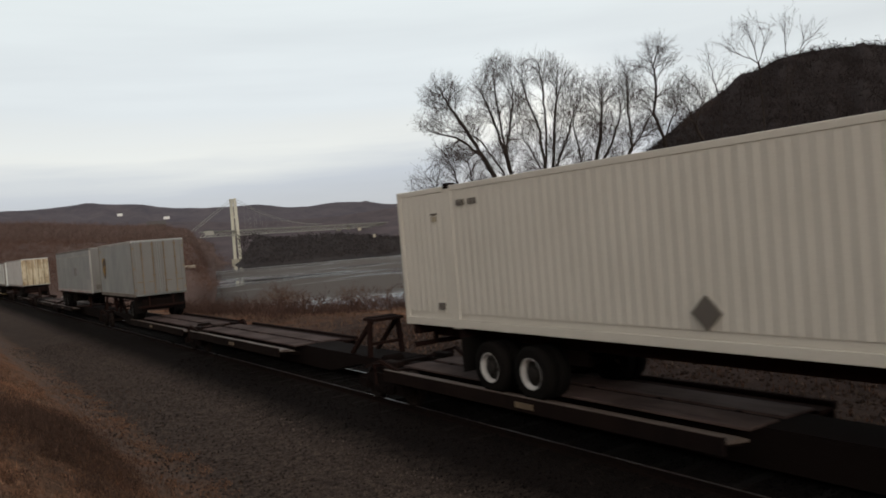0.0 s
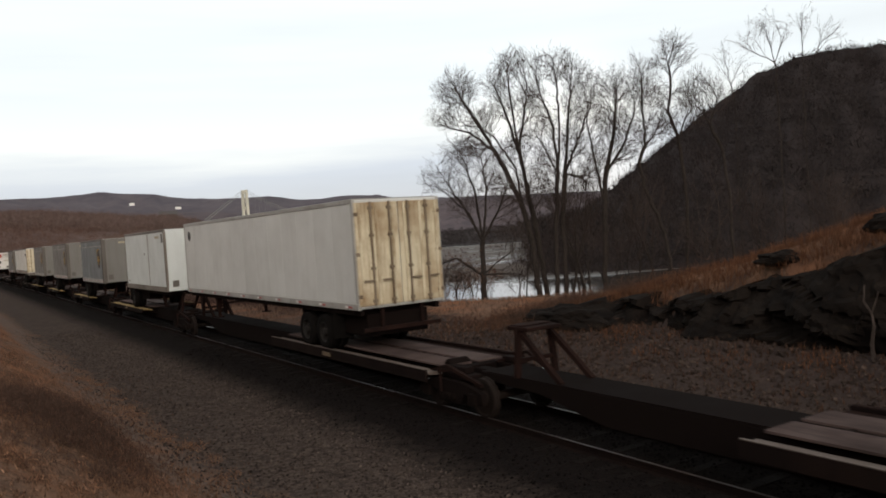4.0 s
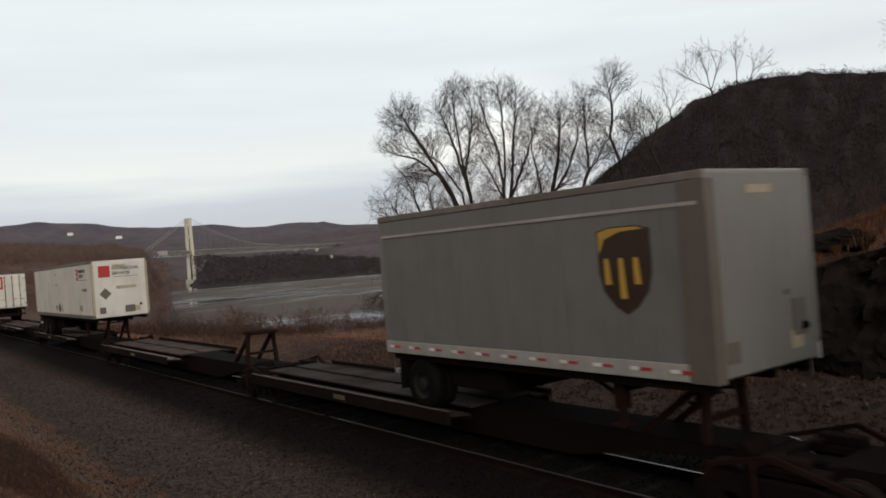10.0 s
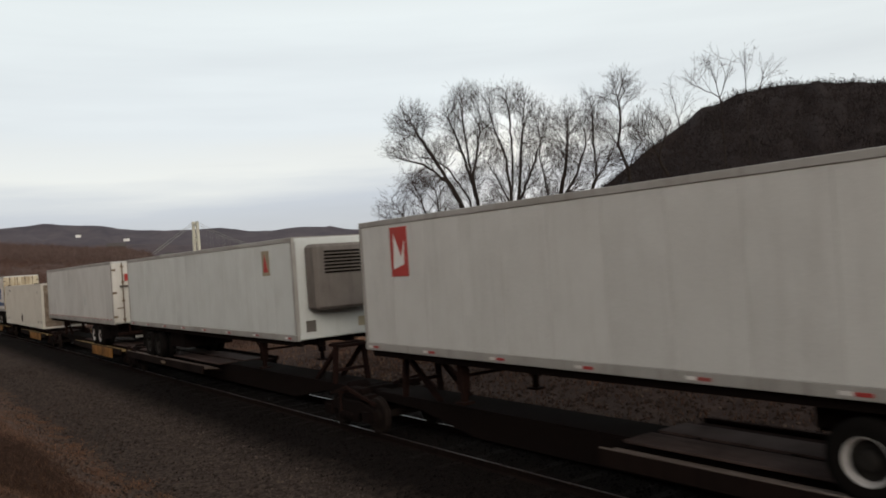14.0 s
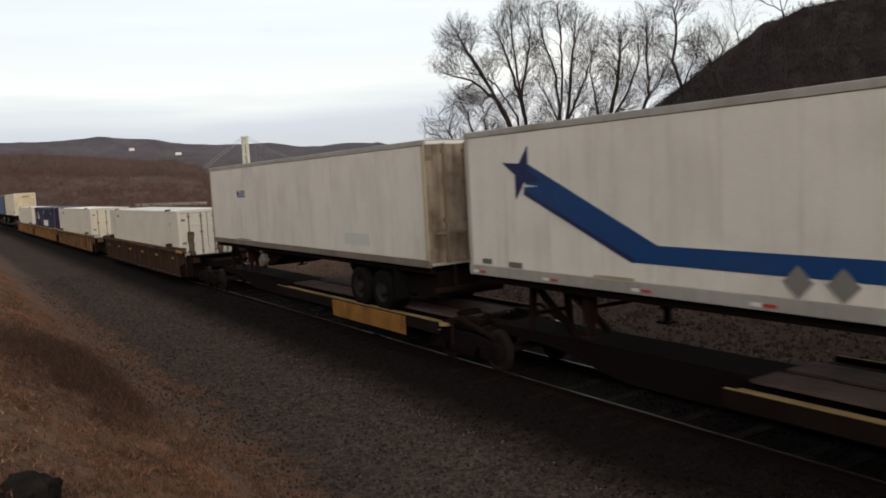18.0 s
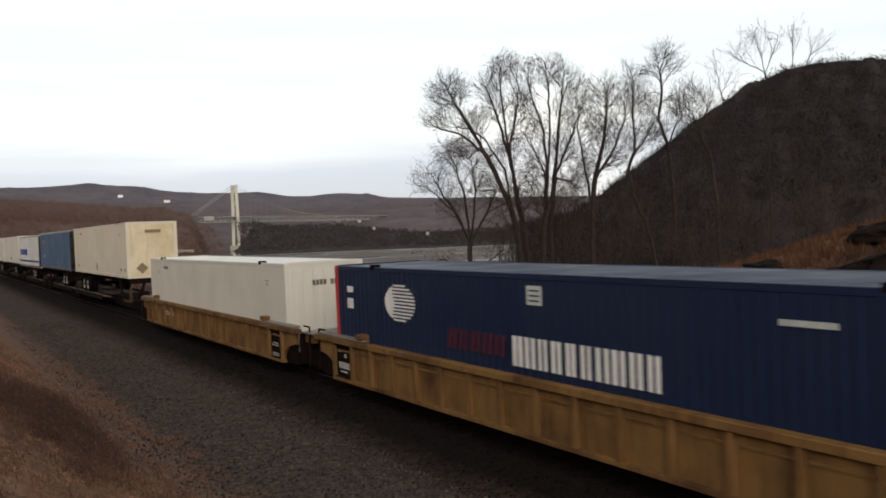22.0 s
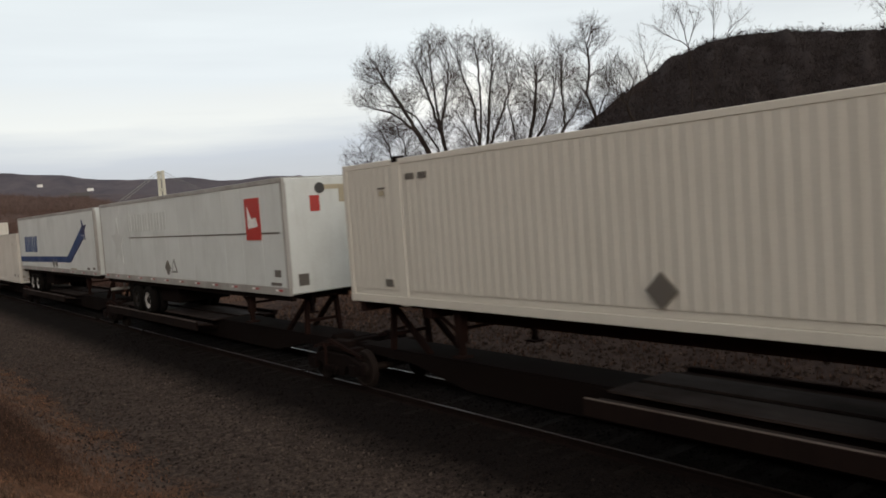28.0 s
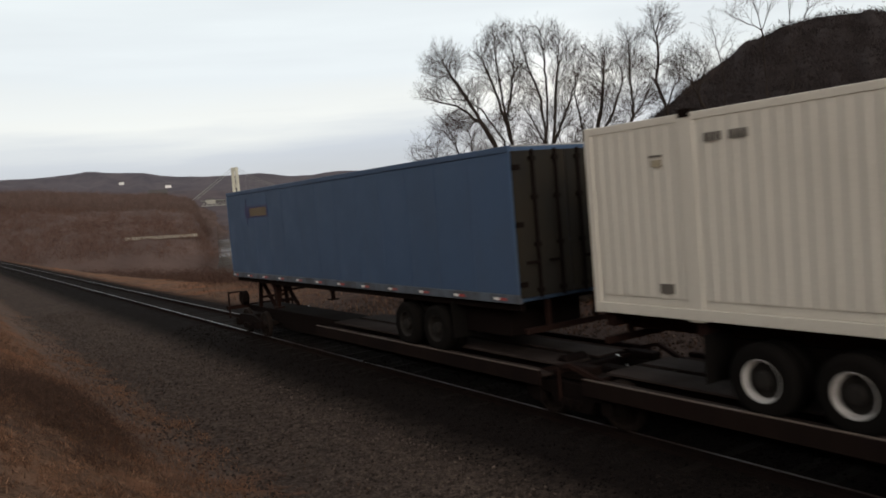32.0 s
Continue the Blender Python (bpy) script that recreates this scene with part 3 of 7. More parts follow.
def sky_ridge(a):
    rise = np.interp(a, (-30, 4.5, 6.5, 7.7, 8.8, 9.8, 11.1, 12.7, 13.9, 15.0, 17.0, 18.9, 20.5, 22.7, 24.1, 25.9, 27.7, 29.6, 33, 70), (4.3, 3.62, 3.62, 3.68, 3.79, 3.86, 3.68, 3.60, 3.36, 3.18, 3.06, 3.02, 3.05, 2.66, 2.66, 2.80, 2.68, 2.36, 2.2, 1.2))
    return float(rise) + 0.04 * noise.noise((a * 1.1, 9, 0))


def sky_far(a):
    return 1.75 + 0.55 * math.exp(-((a - 13) / 6) ** 2) + 0.35 * math.exp(-((a - 31) / 4) ** 2) + 0.06 * noise.noise((a * 0.9, 4, 0))


def sky_bluff(a):
    return 0.62 - 0.85 * ramp(24, 33, a) + 0.35 * ramp(22.5, 19.5, a) + 0.06 * noise.noise((a * 1.7, 6, 0)) + 0.9 * ramp(36, 43, a)


def sky_point(a):
    return 2.75 - 0.75 * ramp(4, 14, a) - 0.45 * ramp(13.5, 15.8, a) - 2.9 * ramp(15.6, 17.2, a) + 0.05 * noise.noise((a * 1.5, 8, 0))


def sky_spit(a):
    return 1.35 - 0.25 * ramp(13, 16, a) - 1.9 * ramp(15.8, 19.9, a) + 0.07 * noise.noise((a * 2.5, 3, 0))


slope("hill_1", 39.3, 125, 330, 720, sky_mountain, WATER - 1, "steep dark mountain covered in bare winter forest", "mountain", M["hill"], 300, 20, 9, taper=0.012)
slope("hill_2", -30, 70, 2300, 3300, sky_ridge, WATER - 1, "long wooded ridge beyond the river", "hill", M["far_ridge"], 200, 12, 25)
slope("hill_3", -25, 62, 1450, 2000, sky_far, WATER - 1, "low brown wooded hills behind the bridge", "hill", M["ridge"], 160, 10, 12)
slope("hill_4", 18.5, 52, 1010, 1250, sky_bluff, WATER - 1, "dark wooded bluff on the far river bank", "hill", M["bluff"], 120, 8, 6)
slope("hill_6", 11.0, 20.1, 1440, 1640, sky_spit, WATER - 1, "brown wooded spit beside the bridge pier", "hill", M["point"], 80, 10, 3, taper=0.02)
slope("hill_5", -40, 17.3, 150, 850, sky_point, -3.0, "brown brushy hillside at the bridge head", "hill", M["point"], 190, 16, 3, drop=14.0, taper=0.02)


# ---- bare trees ----
def tube_mesh(name, segs, mat, sides=3):
    verts, faces, rings = [], [], {}
    for p, q, r0, r1 in segs:
        d = (q - p)
        if d.length < 1e-5:
            continue
        d.normalize()
        s = d.cross(Vector((0.31, 0.52, 0.79))).normalized()
        u = d.cross(s)
        key = (round(p.x, 3), round(p.y, 3), round(p.z, 3))
        k, held_r = rings.get(key, (None, 0))
        new_rings = [(q, r1)]
        if k is None or not 0.7 < r0 / held_r < 1.3:
            k = len(verts)
            new_rings = [(p, r0), (q, r1)]
        for c, r in new_rings:
            low = len(verts)
            for i in range(sides):
                a = 2 * math.pi * i / sides
                verts.append(c + (s * math.cos(a) + u * math.sin(a)) * r)
        rings[(round(q.x, 3), round(q.y, 3), round(q.z, 3))] = (low, r1)
        for i in range(sides):
            j = (i + 1) % sides
            faces.append((k + i, k + j, low + j, low + i))
    return sheet(name, verts, faces, mat)


def grow(rng, segs, p, d, length, r, depth, last, up, spread, stem):
    steps = 3 if depth else 4
    taper = 0.78
    for i in range(steps):
        bend = Vector((rng.gauss(0, 1), rng.gauss(0, 1), rng.gauss(0, 0.6))) * (0.08 + 0.026 * depth)
        d = (d + bend + Vector((0, 0, up))).normalized()
        q = p + d * (length / steps)
        r0 = max(r * (1 - (1 - taper) * i / steps), 0.0085)
        r1 = max(r * (1 - (1 - taper) * (i + 1) / steps), 0.0085)
        segs.append((depth, p, q, r0, r1, stem))
        p = q
        if 0 < depth < last and rng.random() < 0.5:
            side = d.cross(Vector((rng.gauss(0, 1), rng.gauss(0, 1), rng.gauss(0, 1)))).normalized()
            grow(rng, segs, p, (d + side * rng.uniform(0.55, 0.95) * spread).normalized(), length * rng.uniform(0.5, 0.75), r1 * 0.45, min(depth + 2, last), last, up, spread, stem)
    if depth < last:
        n = 3 if depth < 2 and rng.random() < 0.5 else 2
        turn = rng.uniform(0, 6.28)
        side = d.orthogonal().normalized()
        for k in range(n):
            way = Matrix.Rotation(turn + 6.28 * k / n + rng.uniform(-0.5, 0.5), 3, d) @ side
            tilt = rng.uniform(0.22, 0.48) * spread * (1.25 if depth == 0 else 1.0)
            grow(rng, segs, p, (d + way * tilt).normalized(), length * rng.uniform(0.72, 0.95), r1 * rng.uniform(0.66, 0.82), depth + 1, last, up, spread, stem)


def bare_tree(x, y, peak, seed, label, leaders=1, lean=(0, 0), last=6, up=0.05, spread=1.0, girth=0.011, name="tree", mats=("bark", "twig"), bole=0.26, z=None, category="tree"):
    rng = random.Random(seed)
    segs = []
    low = (land(x, y) if z is None else z) - 0.08
    # peak: the height, or, given as (degrees,), the top's height over the eye as an angle
    tall = EYE + math.hypot(x, y) * math.tan(radians(peak[0])) - low if isinstance(peak, tuple) else peak
    root = new(name)
    root.location = (x, y, low)
    for k in range(leaders):
        a = rng.uniform(0, 6.28) + k * 6.28 / leaders
        off = 0.12 if leaders > 1 else 0.0
        tilt = 0.10 + 0.12 * (leaders > 1)
        d = Vector((lean[0] + math.cos(a) * tilt, lean[1] + math.sin(a) * tilt, 1)).normalized()
        grow(rng, segs, Vector((math.cos(a) * off, math.sin(a) * off, 0)), d, tall * bole, tall * girth * (1.15 if leaders == 1 else 0.85), 0, last, up, spread, k)
    high = max(s[2].z for s in segs)
    f = tall / high
    segs = [(n, a * f, b * f, r0, r1, k) for n, a, b, r0, r1, k in segs]
    for k in range(leaders):
        part("trunk" if name != "shrub" else "stem", tube_mesh("trunk", [s[1:5] for s in segs if s[0] <= 1 and s[5] == k], M[mats[0]], 6), None, root)
    if last > 1:
        part("crown", tube_mesh("crown", [s[1:5] for s in segs if s[0] > 1], M[mats[1]], 3), None, root, "bare twigs")["kind"] = "stuff"
    return tagged(root, label, category)


def spot(az, d):
    return d * math.sin(radians(az)), d * math.cos(radians(az))


def sight(az, el, d):
    """A place by its heading and its height over the eye, in degrees, at the ground distance d."""
    return Vector((d * math.sin(radians(az)), d * math.cos(radians(az)), EYE + d * math.tan(radians(el))))


def crowned_tree(az, d, stems, lobes, seed, label, tip=0.0034, thick=0.50, step=0.21, name="tree", up=0.16, twigs=1.0):
    """A bare tree: stems rise through their waypoints, then limbs grow into the open space of the crown's lobes and fork as they fill it.
    stems: lists of (heading, elevation); lobes: (heading, elevation, half width, half height), in degrees."""
    rng = np.random.default_rng(seed)
    x, y = spot(az, d)
    base = Vector((x, y, land(x, y) - 0.1))
    cap = 60000
    pos, way = np.zeros((cap, 3)), np.zeros((cap, 3))
    back, limb, fork = np.full(cap, -1), np.zeros(cap, int), np.zeros(cap, int)
    pos[0], way[0] = base, (0, 0, 1)
    n = 1

    def add(frm, p, mark):
        nonlocal n
        v = p - pos[frm]
        pos[n], way[n], back[n], limb[n] = p, v / (np.linalg.norm(v) + 1e-6), frm, mark
        fork[frm] += 1
        n += 1
        return n - 1
    marks = {}
    for k, stem in enumerate(stems):
        deep = d + rng.normal(0, 0.25)
        first = stem[0]
        at = marks.get(first, 0)
        for i, (a, e) in enumerate(stem):
            if i == 0 and first in marks:
                continue
            goal = np.array(sight(a, e, deep + rng.normal(0, 0.5) * min(1.0, i / 2)))
            gap = goal - pos[at]
            steps = max(1, int(round(float(np.linalg.norm(gap)) / 0.5)))
            a0 = pos[at].copy()
            for j in range(1, steps + 1):
                at = add(at, a0 + gap * j / steps + (rng.normal(0, 0.035, 3) if j < steps else 0), -1 - k)
            marks.setdefault((a, e), at)
    # open space to be filled
    space = []
    for a, e, w, h in lobes:
        size = w * w * h * (d * 0.01745) ** 3 * 4.19
        count = int(min(max(size * 62.0 * (0.21 / step) ** 2, 90), 2200))
        v = rng.normal(0, 1, (count, 3))
        v *= (rng.random(count) ** 0.38 / np.linalg.norm(v, axis=1))[:, None]
        for q in v:
            lump = 0.80 + 0.28 * noise.noise((q[0] * 2.1 + seed, q[1] * 2.1, a))
            space.append(sight(a + q[0] * w * lump, e - 0.25 + q[2] * h * lump, d + q[1] * w * d * 0.0175))
    space = np.array(space)
    low = base.z + 0.16 * (space[:, 2].max() - base.z)
    ready = np.where(pos[:n, 2] > low)[0]

    def effort(goals, nodes):
        """How far each goal is from each node, and how much of a detour: forward growth is favoured, so that limbs part at narrow angles."""
        away = goals[:, None] - pos[None, nodes]
        far = np.linalg.norm(away, axis=2) + 1e-6
        ahead = np.einsum("ijk,jk->ij", away, way[nodes]) / far
        return far, far * (1.5 - 0.9 * ahead)
    gap, toil = effort(space, ready)
    near, best, dist = ready[toil.argmin(1)], toil.min(1), gap.min(1)
    for turn in range(120):
        live = dist > step * 1.05
        space, near, dist, best = space[live], near[live], dist[live], best[live]
        if len(space) < 4:
            break
        pull = space - pos[near]
        pull /= np.linalg.norm(pull, axis=1)[:, None]
        tips, where = np.unique(near, return_inverse=True)
        total = np.zeros((len(tips), 3))
        np.add.at(total, where, pull)
        total /= np.linalg.norm(total, axis=1)[:, None] + 1e-6
        total += 0.65 * way[tips] + (0, 0, up) + rng.normal(0, 0.12, total.shape)
        total /= np.linalg.norm(total, axis=1)[:, None]
        start = n
        for k, t0 in enumerate(tips):
            if fork[t0] < 3:
                add(int(t0), pos[t0] + total[k] * step, limb[t0] if limb[t0] > 0 else int(t0) + 1)
        if n == start:
            break
        gap, toil = effort(space, np.arange(start, n))
        dist = np.minimum(dist, gap.min(1))
        closer = toil.min(1) < best
        near[closer], best[closer] = start + toil.argmin(1)[closer], toil.min(1)[closer]
    # fine twigs along the outer branches
    load = np.zeros(cap)
    for i in range(n - 1, 0, -1):
        load[i] = max(load[i], 1)
        load[back[i]] += load[i]
    for i in range(1, n):
        if limb[i] > 0 and load[i] < 22 and rng.random() < 0.95 * twigs:
            v = way[i] + rng.normal(0, 0.5, 3) + (0, 0, 0.15)
            end = add(i, pos[i] + v / np.linalg.norm(v) * rng.uniform(0.25, 0.7), limb[i])
            for j in range(2 if load[i] < 4 else 1):
                v = way[end] + rng.normal(0, 0.40, 3) + (0, 0, 0.2)
                add(end, pos[end] + v / np.linalg.norm(v) * rng.uniform(0.2, 0.5), limb[i])
    # thickness by the number of tips that a piece carries
    load = np.zeros(n)
    for i in range(n - 1, 0, -1):
        load[i] += fork[i] == 0
        load[back[i]] += load[i]
    r = np.maximum(tip * np.maximum(load, 1) ** thick, 0.0056)
    r[limb[:n] < 0] *= 0.95
    root = new(name)
    root.location = base
    groups = {}
    for i in range(1, n):
        p = int(back[i])
        key = "crown" if limb[i] > 0 and r[i] < 0.045 else int(limb[i])
        r0 = r[i] * 1.12 if r[p] > r[i] * 1.12 else r[p]
        groups.setdefault(key, []).append((Vector(pos[p]) - base, Vector(pos[i]) - base, float(r0), float(r[i])))
    for key, segs in groups.items():
        if key == "crown":
            part("crown", tube_mesh("crown", segs, M["twig"], 3), None, root, "bare twigs")["kind"] = "stuff"
        else:
            part("trunk" if key < 0 else "limb", tube_mesh("trunk", segs, M["bark"], 7), None, root)
    return tagged(root, label, "tree")


TREE = "tall leafless hardwood on the river bank"
crowned_tree(35.1, 55, [[(35.2, -3.5), (35.3, -1.1), (34.4, 1.0), (33.1, 2.3), (32.2, 3.0), (30.8, 3.4)], [(35.3, -1.1), (34.8, 0.0), (34.0, 1.6), (32.9, 3.4), (32.3, 4.5), (31.4, 5.2)], [(35.3, -1.1), (35.2, 0.4), (35.0, 2.2), (34.5, 4.3), (33.8, 5.7)], [(35.3, -1.1), (35.6, 0.7), (35.8, 2.5), (35.6, 4.6)], [(35.3, -1.1), (35.9, -0.1), (36.7, 1.3), (37.3, 2.8)], [(35.2, -3.5), (33.6, -3.9), (31.7, -3.8), (29.9, -4.2)], [(35.2, -3.5), (33.4, -2.2), (31.7, -2.6)], [(35.2, -3.5), (37.5, -1.8), (39.0, -1.7)], [(35.2, -3.5), (37.3, -3.5), (38.4, -4.3)]],
             [(32.6, 3.6, 1.7, 1.2), (34.1, 5.1, 1.8, 1.6), (36.1, 4.3, 1.6, 2.0), (37.6, 2.2, 1.5, 1.9), (34.3, 2.2, 1.8, 1.6), (32.1, -3.2, 2.6, 1.0), (37.2, -3.5, 1.8, 1.0), (37.2, -0.4, 1.6, 1.0)], 11, "spreading leafless tree with low drooping limbs by the water", step=0.26, up=0.04)
crowned_tree(39.1, 57, [[(38.8, -1.3), (38.3, 1.1), (37.3, 3.7), (36.6, 5.1), (35.4, 7.4), (34.5, 8.9), (34.0, 10.1)], [(38.3, 1.1), (38.0, 3.9), (36.6, 6.2), (35.5, 7.0), (34.3, 7.1)], [(36.6, 5.1), (34.9, 6.6), (33.1, 7.2), (31.9, 7.4)]],
             [(34.2, 9.7, 1.8, 1.6), (33.3, 7.8, 1.4, 0.9), (35.7, 7.4, 1.4, 1.4), (35.0, 5.8, 1.6, 1.1), (36.6, 2.9, 1.2, 1.6), (37.6, 5.0, 1.0, 1.4)], 23, TREE + ", leaning outward")
crowned_tree(39.7, 58, [[(39.2, -0.9), (38.7, 2.5), (38.2, 5.2), (38.0, 7.9), (37.8, 10.2)], [(38.7, 2.5), (38.3, 5.4), (38.8, 7.5), (39.1, 9.5)], [(38.2, 5.2), (37.5, 7.8), (36.9, 9.5)]],
             [(38.1, 11.2, 1.5, 1.3), (37.1, 9.9, 1.3, 1.4), (39.0, 8.7, 1.0, 2.0), (38.4, 6.0, 1.3, 1.6), (37.5, 8.4, 1.2, 1.2), (39.0, 2.7, 1.4, 2.0)], 36, TREE + ", leaning outward")
crowned_tree(40.3, 56, [[(40.6, 0.1), (40.9, 3.3), (40.8, 6.5), (40.0, 9.0), (39.7, 10.8)], [(40.9, 3.3), (41.2, 6.5), (41.2, 9.5), (41.0, 11.3)], [(40.9, 3.3), (40.0, 5.4), (39.2, 6.7)]],
             [(40.0, 10.8, 1.0, 1.5), (41.1, 10.8, 1.0, 1.5), (39.7, 8.9, 1.1, 1.4), (40.2, 7.0, 1.2, 1.7), (40.2, 4.6, 1.2, 1.8), (40.6, 1.8, 1.3, 1.4)], 33, TREE + " with a forked trunk")
crowned_tree(41.0, 58, [[(41.0, -0.3), (41.4, 3.3), (41.8, 6.8), (42.2, 9.6)], [(41.4, 3.3), (42.6, 5.9), (43.2, 7.4)], [(41.4, 3.3), (42.5, 3.0), (43.9, 1.5)]],
             [(42.1, 10.4, 1.0, 1.6), (42.8, 9.8, 0.9, 1.4), (42.9, 7.6, 1.1, 1.6), (42.1, 5.7, 1.4, 1.8), (42.6, 2.8, 1.4, 1.6), (42.1, 8.1, 1.0, 1.6)], 44, TREE)
crowned_tree(43.7, 57, [[(44.0, 0.7), (44.2, 3.0), (44.9, 5.7), (45.2, 8.0)], [(44.0, 0.7), (43.4, 4.7), (43.1, 6.7)], [(44.2, 3.0), (45.7, 5.3), (46.4, 7.2)]],
             [(45.2, 9.0, 1.4, 1.5), (43.8, 8.9, 1.0, 1.8), (46.5, 8.4, 1.0, 1.8), (44.9, 6.6, 1.8, 1.7), (45.5, 4.8, 1.4, 1.4), (43.8, 4.3, 1.2, 1.8)], 61, TREE)
crowned_tree(48.5, 56, [[(47.9, -1.2), (46.9, 1.5), (46.5, 3.6), (47.0, 4.8), (47.7, 5.6), (48.4, 7.1)], [(47.0, 4.8), (46.9, 7.1), (47.0, 9.3)]],
             [(47.2, 8.9, 1.0, 1.8), (46.7, 10.0, 0.7, 1.4), (48.0, 6.5, 1.0, 1.6), (47.0, 6.0, 1.2, 1.6)], 66, TREE + " with a crooked leaning trunk")
crowned_tree(49.3, 59, [[(49.5, 1.1), (49.2, 5.1), (48.6, 6.9), (48.9, 8.7), (48.8, 10.1), (49.2, 11.2)], [(49.2, 5.1), (49.8, 6.5), (50.4, 7.1)]],
             [(49.1, 11.3, 1.1, 1.0), (48.3, 10.4, 1.2, 0.6), (49.7, 10.4, 0.8, 0.6), (48.1, 8.2, 1.0, 1.1), (49.8, 8.1, 1.0, 1.3), (48.6, 6.2, 1.1, 1.0)], 59, TREE + " with a slender straight top")
crowned_tree(52.3, 57, [[(52.3, 0.8), (52.0, 3.8), (51.3, 5.8), (50.8, 7.1)], [(51.3, 5.8), (51.8, 7.3)]],
             [(50.9, 8.4, 1.0, 1.6), (51.7, 7.8, 1.0, 1.4), (50.1, 7.5, 0.9, 1.3), (50.8, 6.6, 1.2, 1.0)], 70, TREE)
crowned_tree(55.6, 50, [[(55.6, 2.6), (55.6, 6.2), (55.5, 9.3), (55.1, 11.2), (54.9, 12.2)], [(55.5, 9.3), (54.2, 10.2), (53.2, 10.9)], [(55.5, 9.3), (56.1, 10.8), (56.5, 11.9)]],
             [(54.9, 11.6, 1.1, 1.0), (54.0, 10.7, 0.8, 0.7), (56.1, 11.4, 0.7, 1.0)], 78, TREE + " above the rock ledge", step=0.26, twigs=0.8)
crowned_tree(57.1, 54, [[(57.1, 3.0), (57.1, 7.0), (57.2, 10.0), (57.3, 11.8)], [(57.1, 7.0), (58.1, 9.9), (59.1, 11.0)]],
             [(57.3, 11.6, 0.6, 1.0), (58.8, 10.9, 0.9, 0.8)], 81, TREE + " above the rock ledge", step=0.26, twigs=0.8)
crowned_tree(52.9, 60, [[(52.9, 3.0), (52.9, 7.4), (52.5, 9.6)]], [(52.4, 9.8, 0.8, 1.6), (53.4, 9.3, 0.7, 0.9)], 83, TREE, step=0.3, twigs=0.7)
crowned_tree(67.8, 52, [[(67.8, 4.0), (67.7, 8.0), (67.9, 10.6)]], [(67.8, 10.8, 1.7, 2.2)], 89, TREE + " above the rock ledge", step=0.3, twigs=0.7)
for k, (a, far) in enumerate(((41.4, 60), (41.9, 62), (42.3, 60), (42.7, 63), (47.2, 58), (46.1, 64), (50.8, 62), (54.0, 66), (58.6, 64), (61.5, 63), (64.2, 66))):
    bare_tree(*spot(a, far), random.Random(k).uniform(8, 12), 500 + k, "slim leafless tree in the wood under the mountain", 1, (0, 0), 5, 0.10, 0.7, 0.009, bole=0.4)
rs = random.Random(5)
for k in range(26):
    a = rs.uniform(37.5, 60)
    bare_tree(*spot(a, rs.uniform(58, 74)), rs.uniform(4, 10), 200 + k, "thin leafless sapling on the river bank", 1, (0, 0), 5, 0.06, 0.85, 0.006, name="sapling", category="tree")
for k in range(16):
    a = rs.uniform(19.5, 37)
    bare_tree(*spot(a, rs.uniform(58, 76)), rs.uniform(1.8, 3.6), 300 + k, "tangled leafless shrub at the river edge", 4, (0, 0), 4, 0.02, 1.5, 0.010, name="shrub", mats=("twig", "brush"), category="shrub")


def leafy_shrub(x, y, w, h, seed):
    rng = random.Random(seed)
    root = bare_tree(x, y, h, seed, "low oak still holding dry reddish leaves", 3, (0, 0), 4, 0.0, 1.7, 0.012, name="leafy_shrub", category="shrub")
    verts, faces = [], []
    for k in range(260):
        c = Vector((rng.gauss(0, w), rng.gauss(0, w), h * rng.uniform(0.35, 1.0)))
        a, b = Vector((rng.gauss(0, 1), rng.gauss(0, 1), rng.gauss(0, 1))).normalized() * 0.07, Vector((rng.gauss(0, 1), rng.gauss(0, 1), rng.gauss(0, 1))).normalized() * 0.06
        i = len(verts)
        verts += [c - a, c + b, c + a, c - b]
        faces.append((i, i + 1, i + 2, i + 3))
    part("leaves", sheet("leaves", verts, faces, M["leaf"]), None, root, "dry reddish leaves")["kind"] = "stuff"


leafy_shrub(*spot(33.4, 52), 1.5, 3.6, 400)


def tufted(name, count, seed, where, size, mat, label, category, blades=5, wide=0.16):
    """Many small fans of twigs or blades as one object."""
    rng = random.Random(seed)
    verts, faces = [], []
    for k in range(count):
        got = where(rng)
        if got is None:
            continue
        x, y, z = got
        h = size(rng)
        for b in range(blades):
            a = rng.uniform(0, 6.28)
            lean = rng.uniform(0.05, 0.6)
            tip = (x + math.cos(a) * h * lean, y + math.sin(a) * h * lean, z + h * rng.uniform(0.7, 1.0))
            s, c = math.sin(a + 1.57) * h * wide / 2, math.cos(a + 1.57) * h * wide / 2
            i = len(verts)
            verts += [(x - c, y - s, z - 0.05 * h), (x + c, y + s, z - 0.05 * h), tip]
            faces.append((i, i + 1, i + 2))
    return tagged(new(name, sheet(name, verts, faces, mat)), label, category, kind="stuff")


def on_slope(az0, az1, near, far, top, foot, s0=0.0, s1=1.0):
    def place(rng):
        a = rng.uniform(az0, az1)
        s = s0 + (s1 - s0) * rng.random()
        d = near + (far - near) * s
        z = foot + (EYE + far * math.tan(radians(top(a))) - foot) * s ** 0.85
        return d * math.sin(radians(a)), d * math.cos(radians(a)), z
    return place


def patchy(place, scale):
    """Keeps only the places inside uneven thickets."""
    def chosen(rng):
        x, y, z = place(rng)
        return (x, y, z) if noise.noise((x * scale, y * scale, 2)) + 0.5 * noise.noise((x * scale * 3, y * scale * 3, 7)) > rng.uniform(-0.85, -0.10) else None
    return chosen


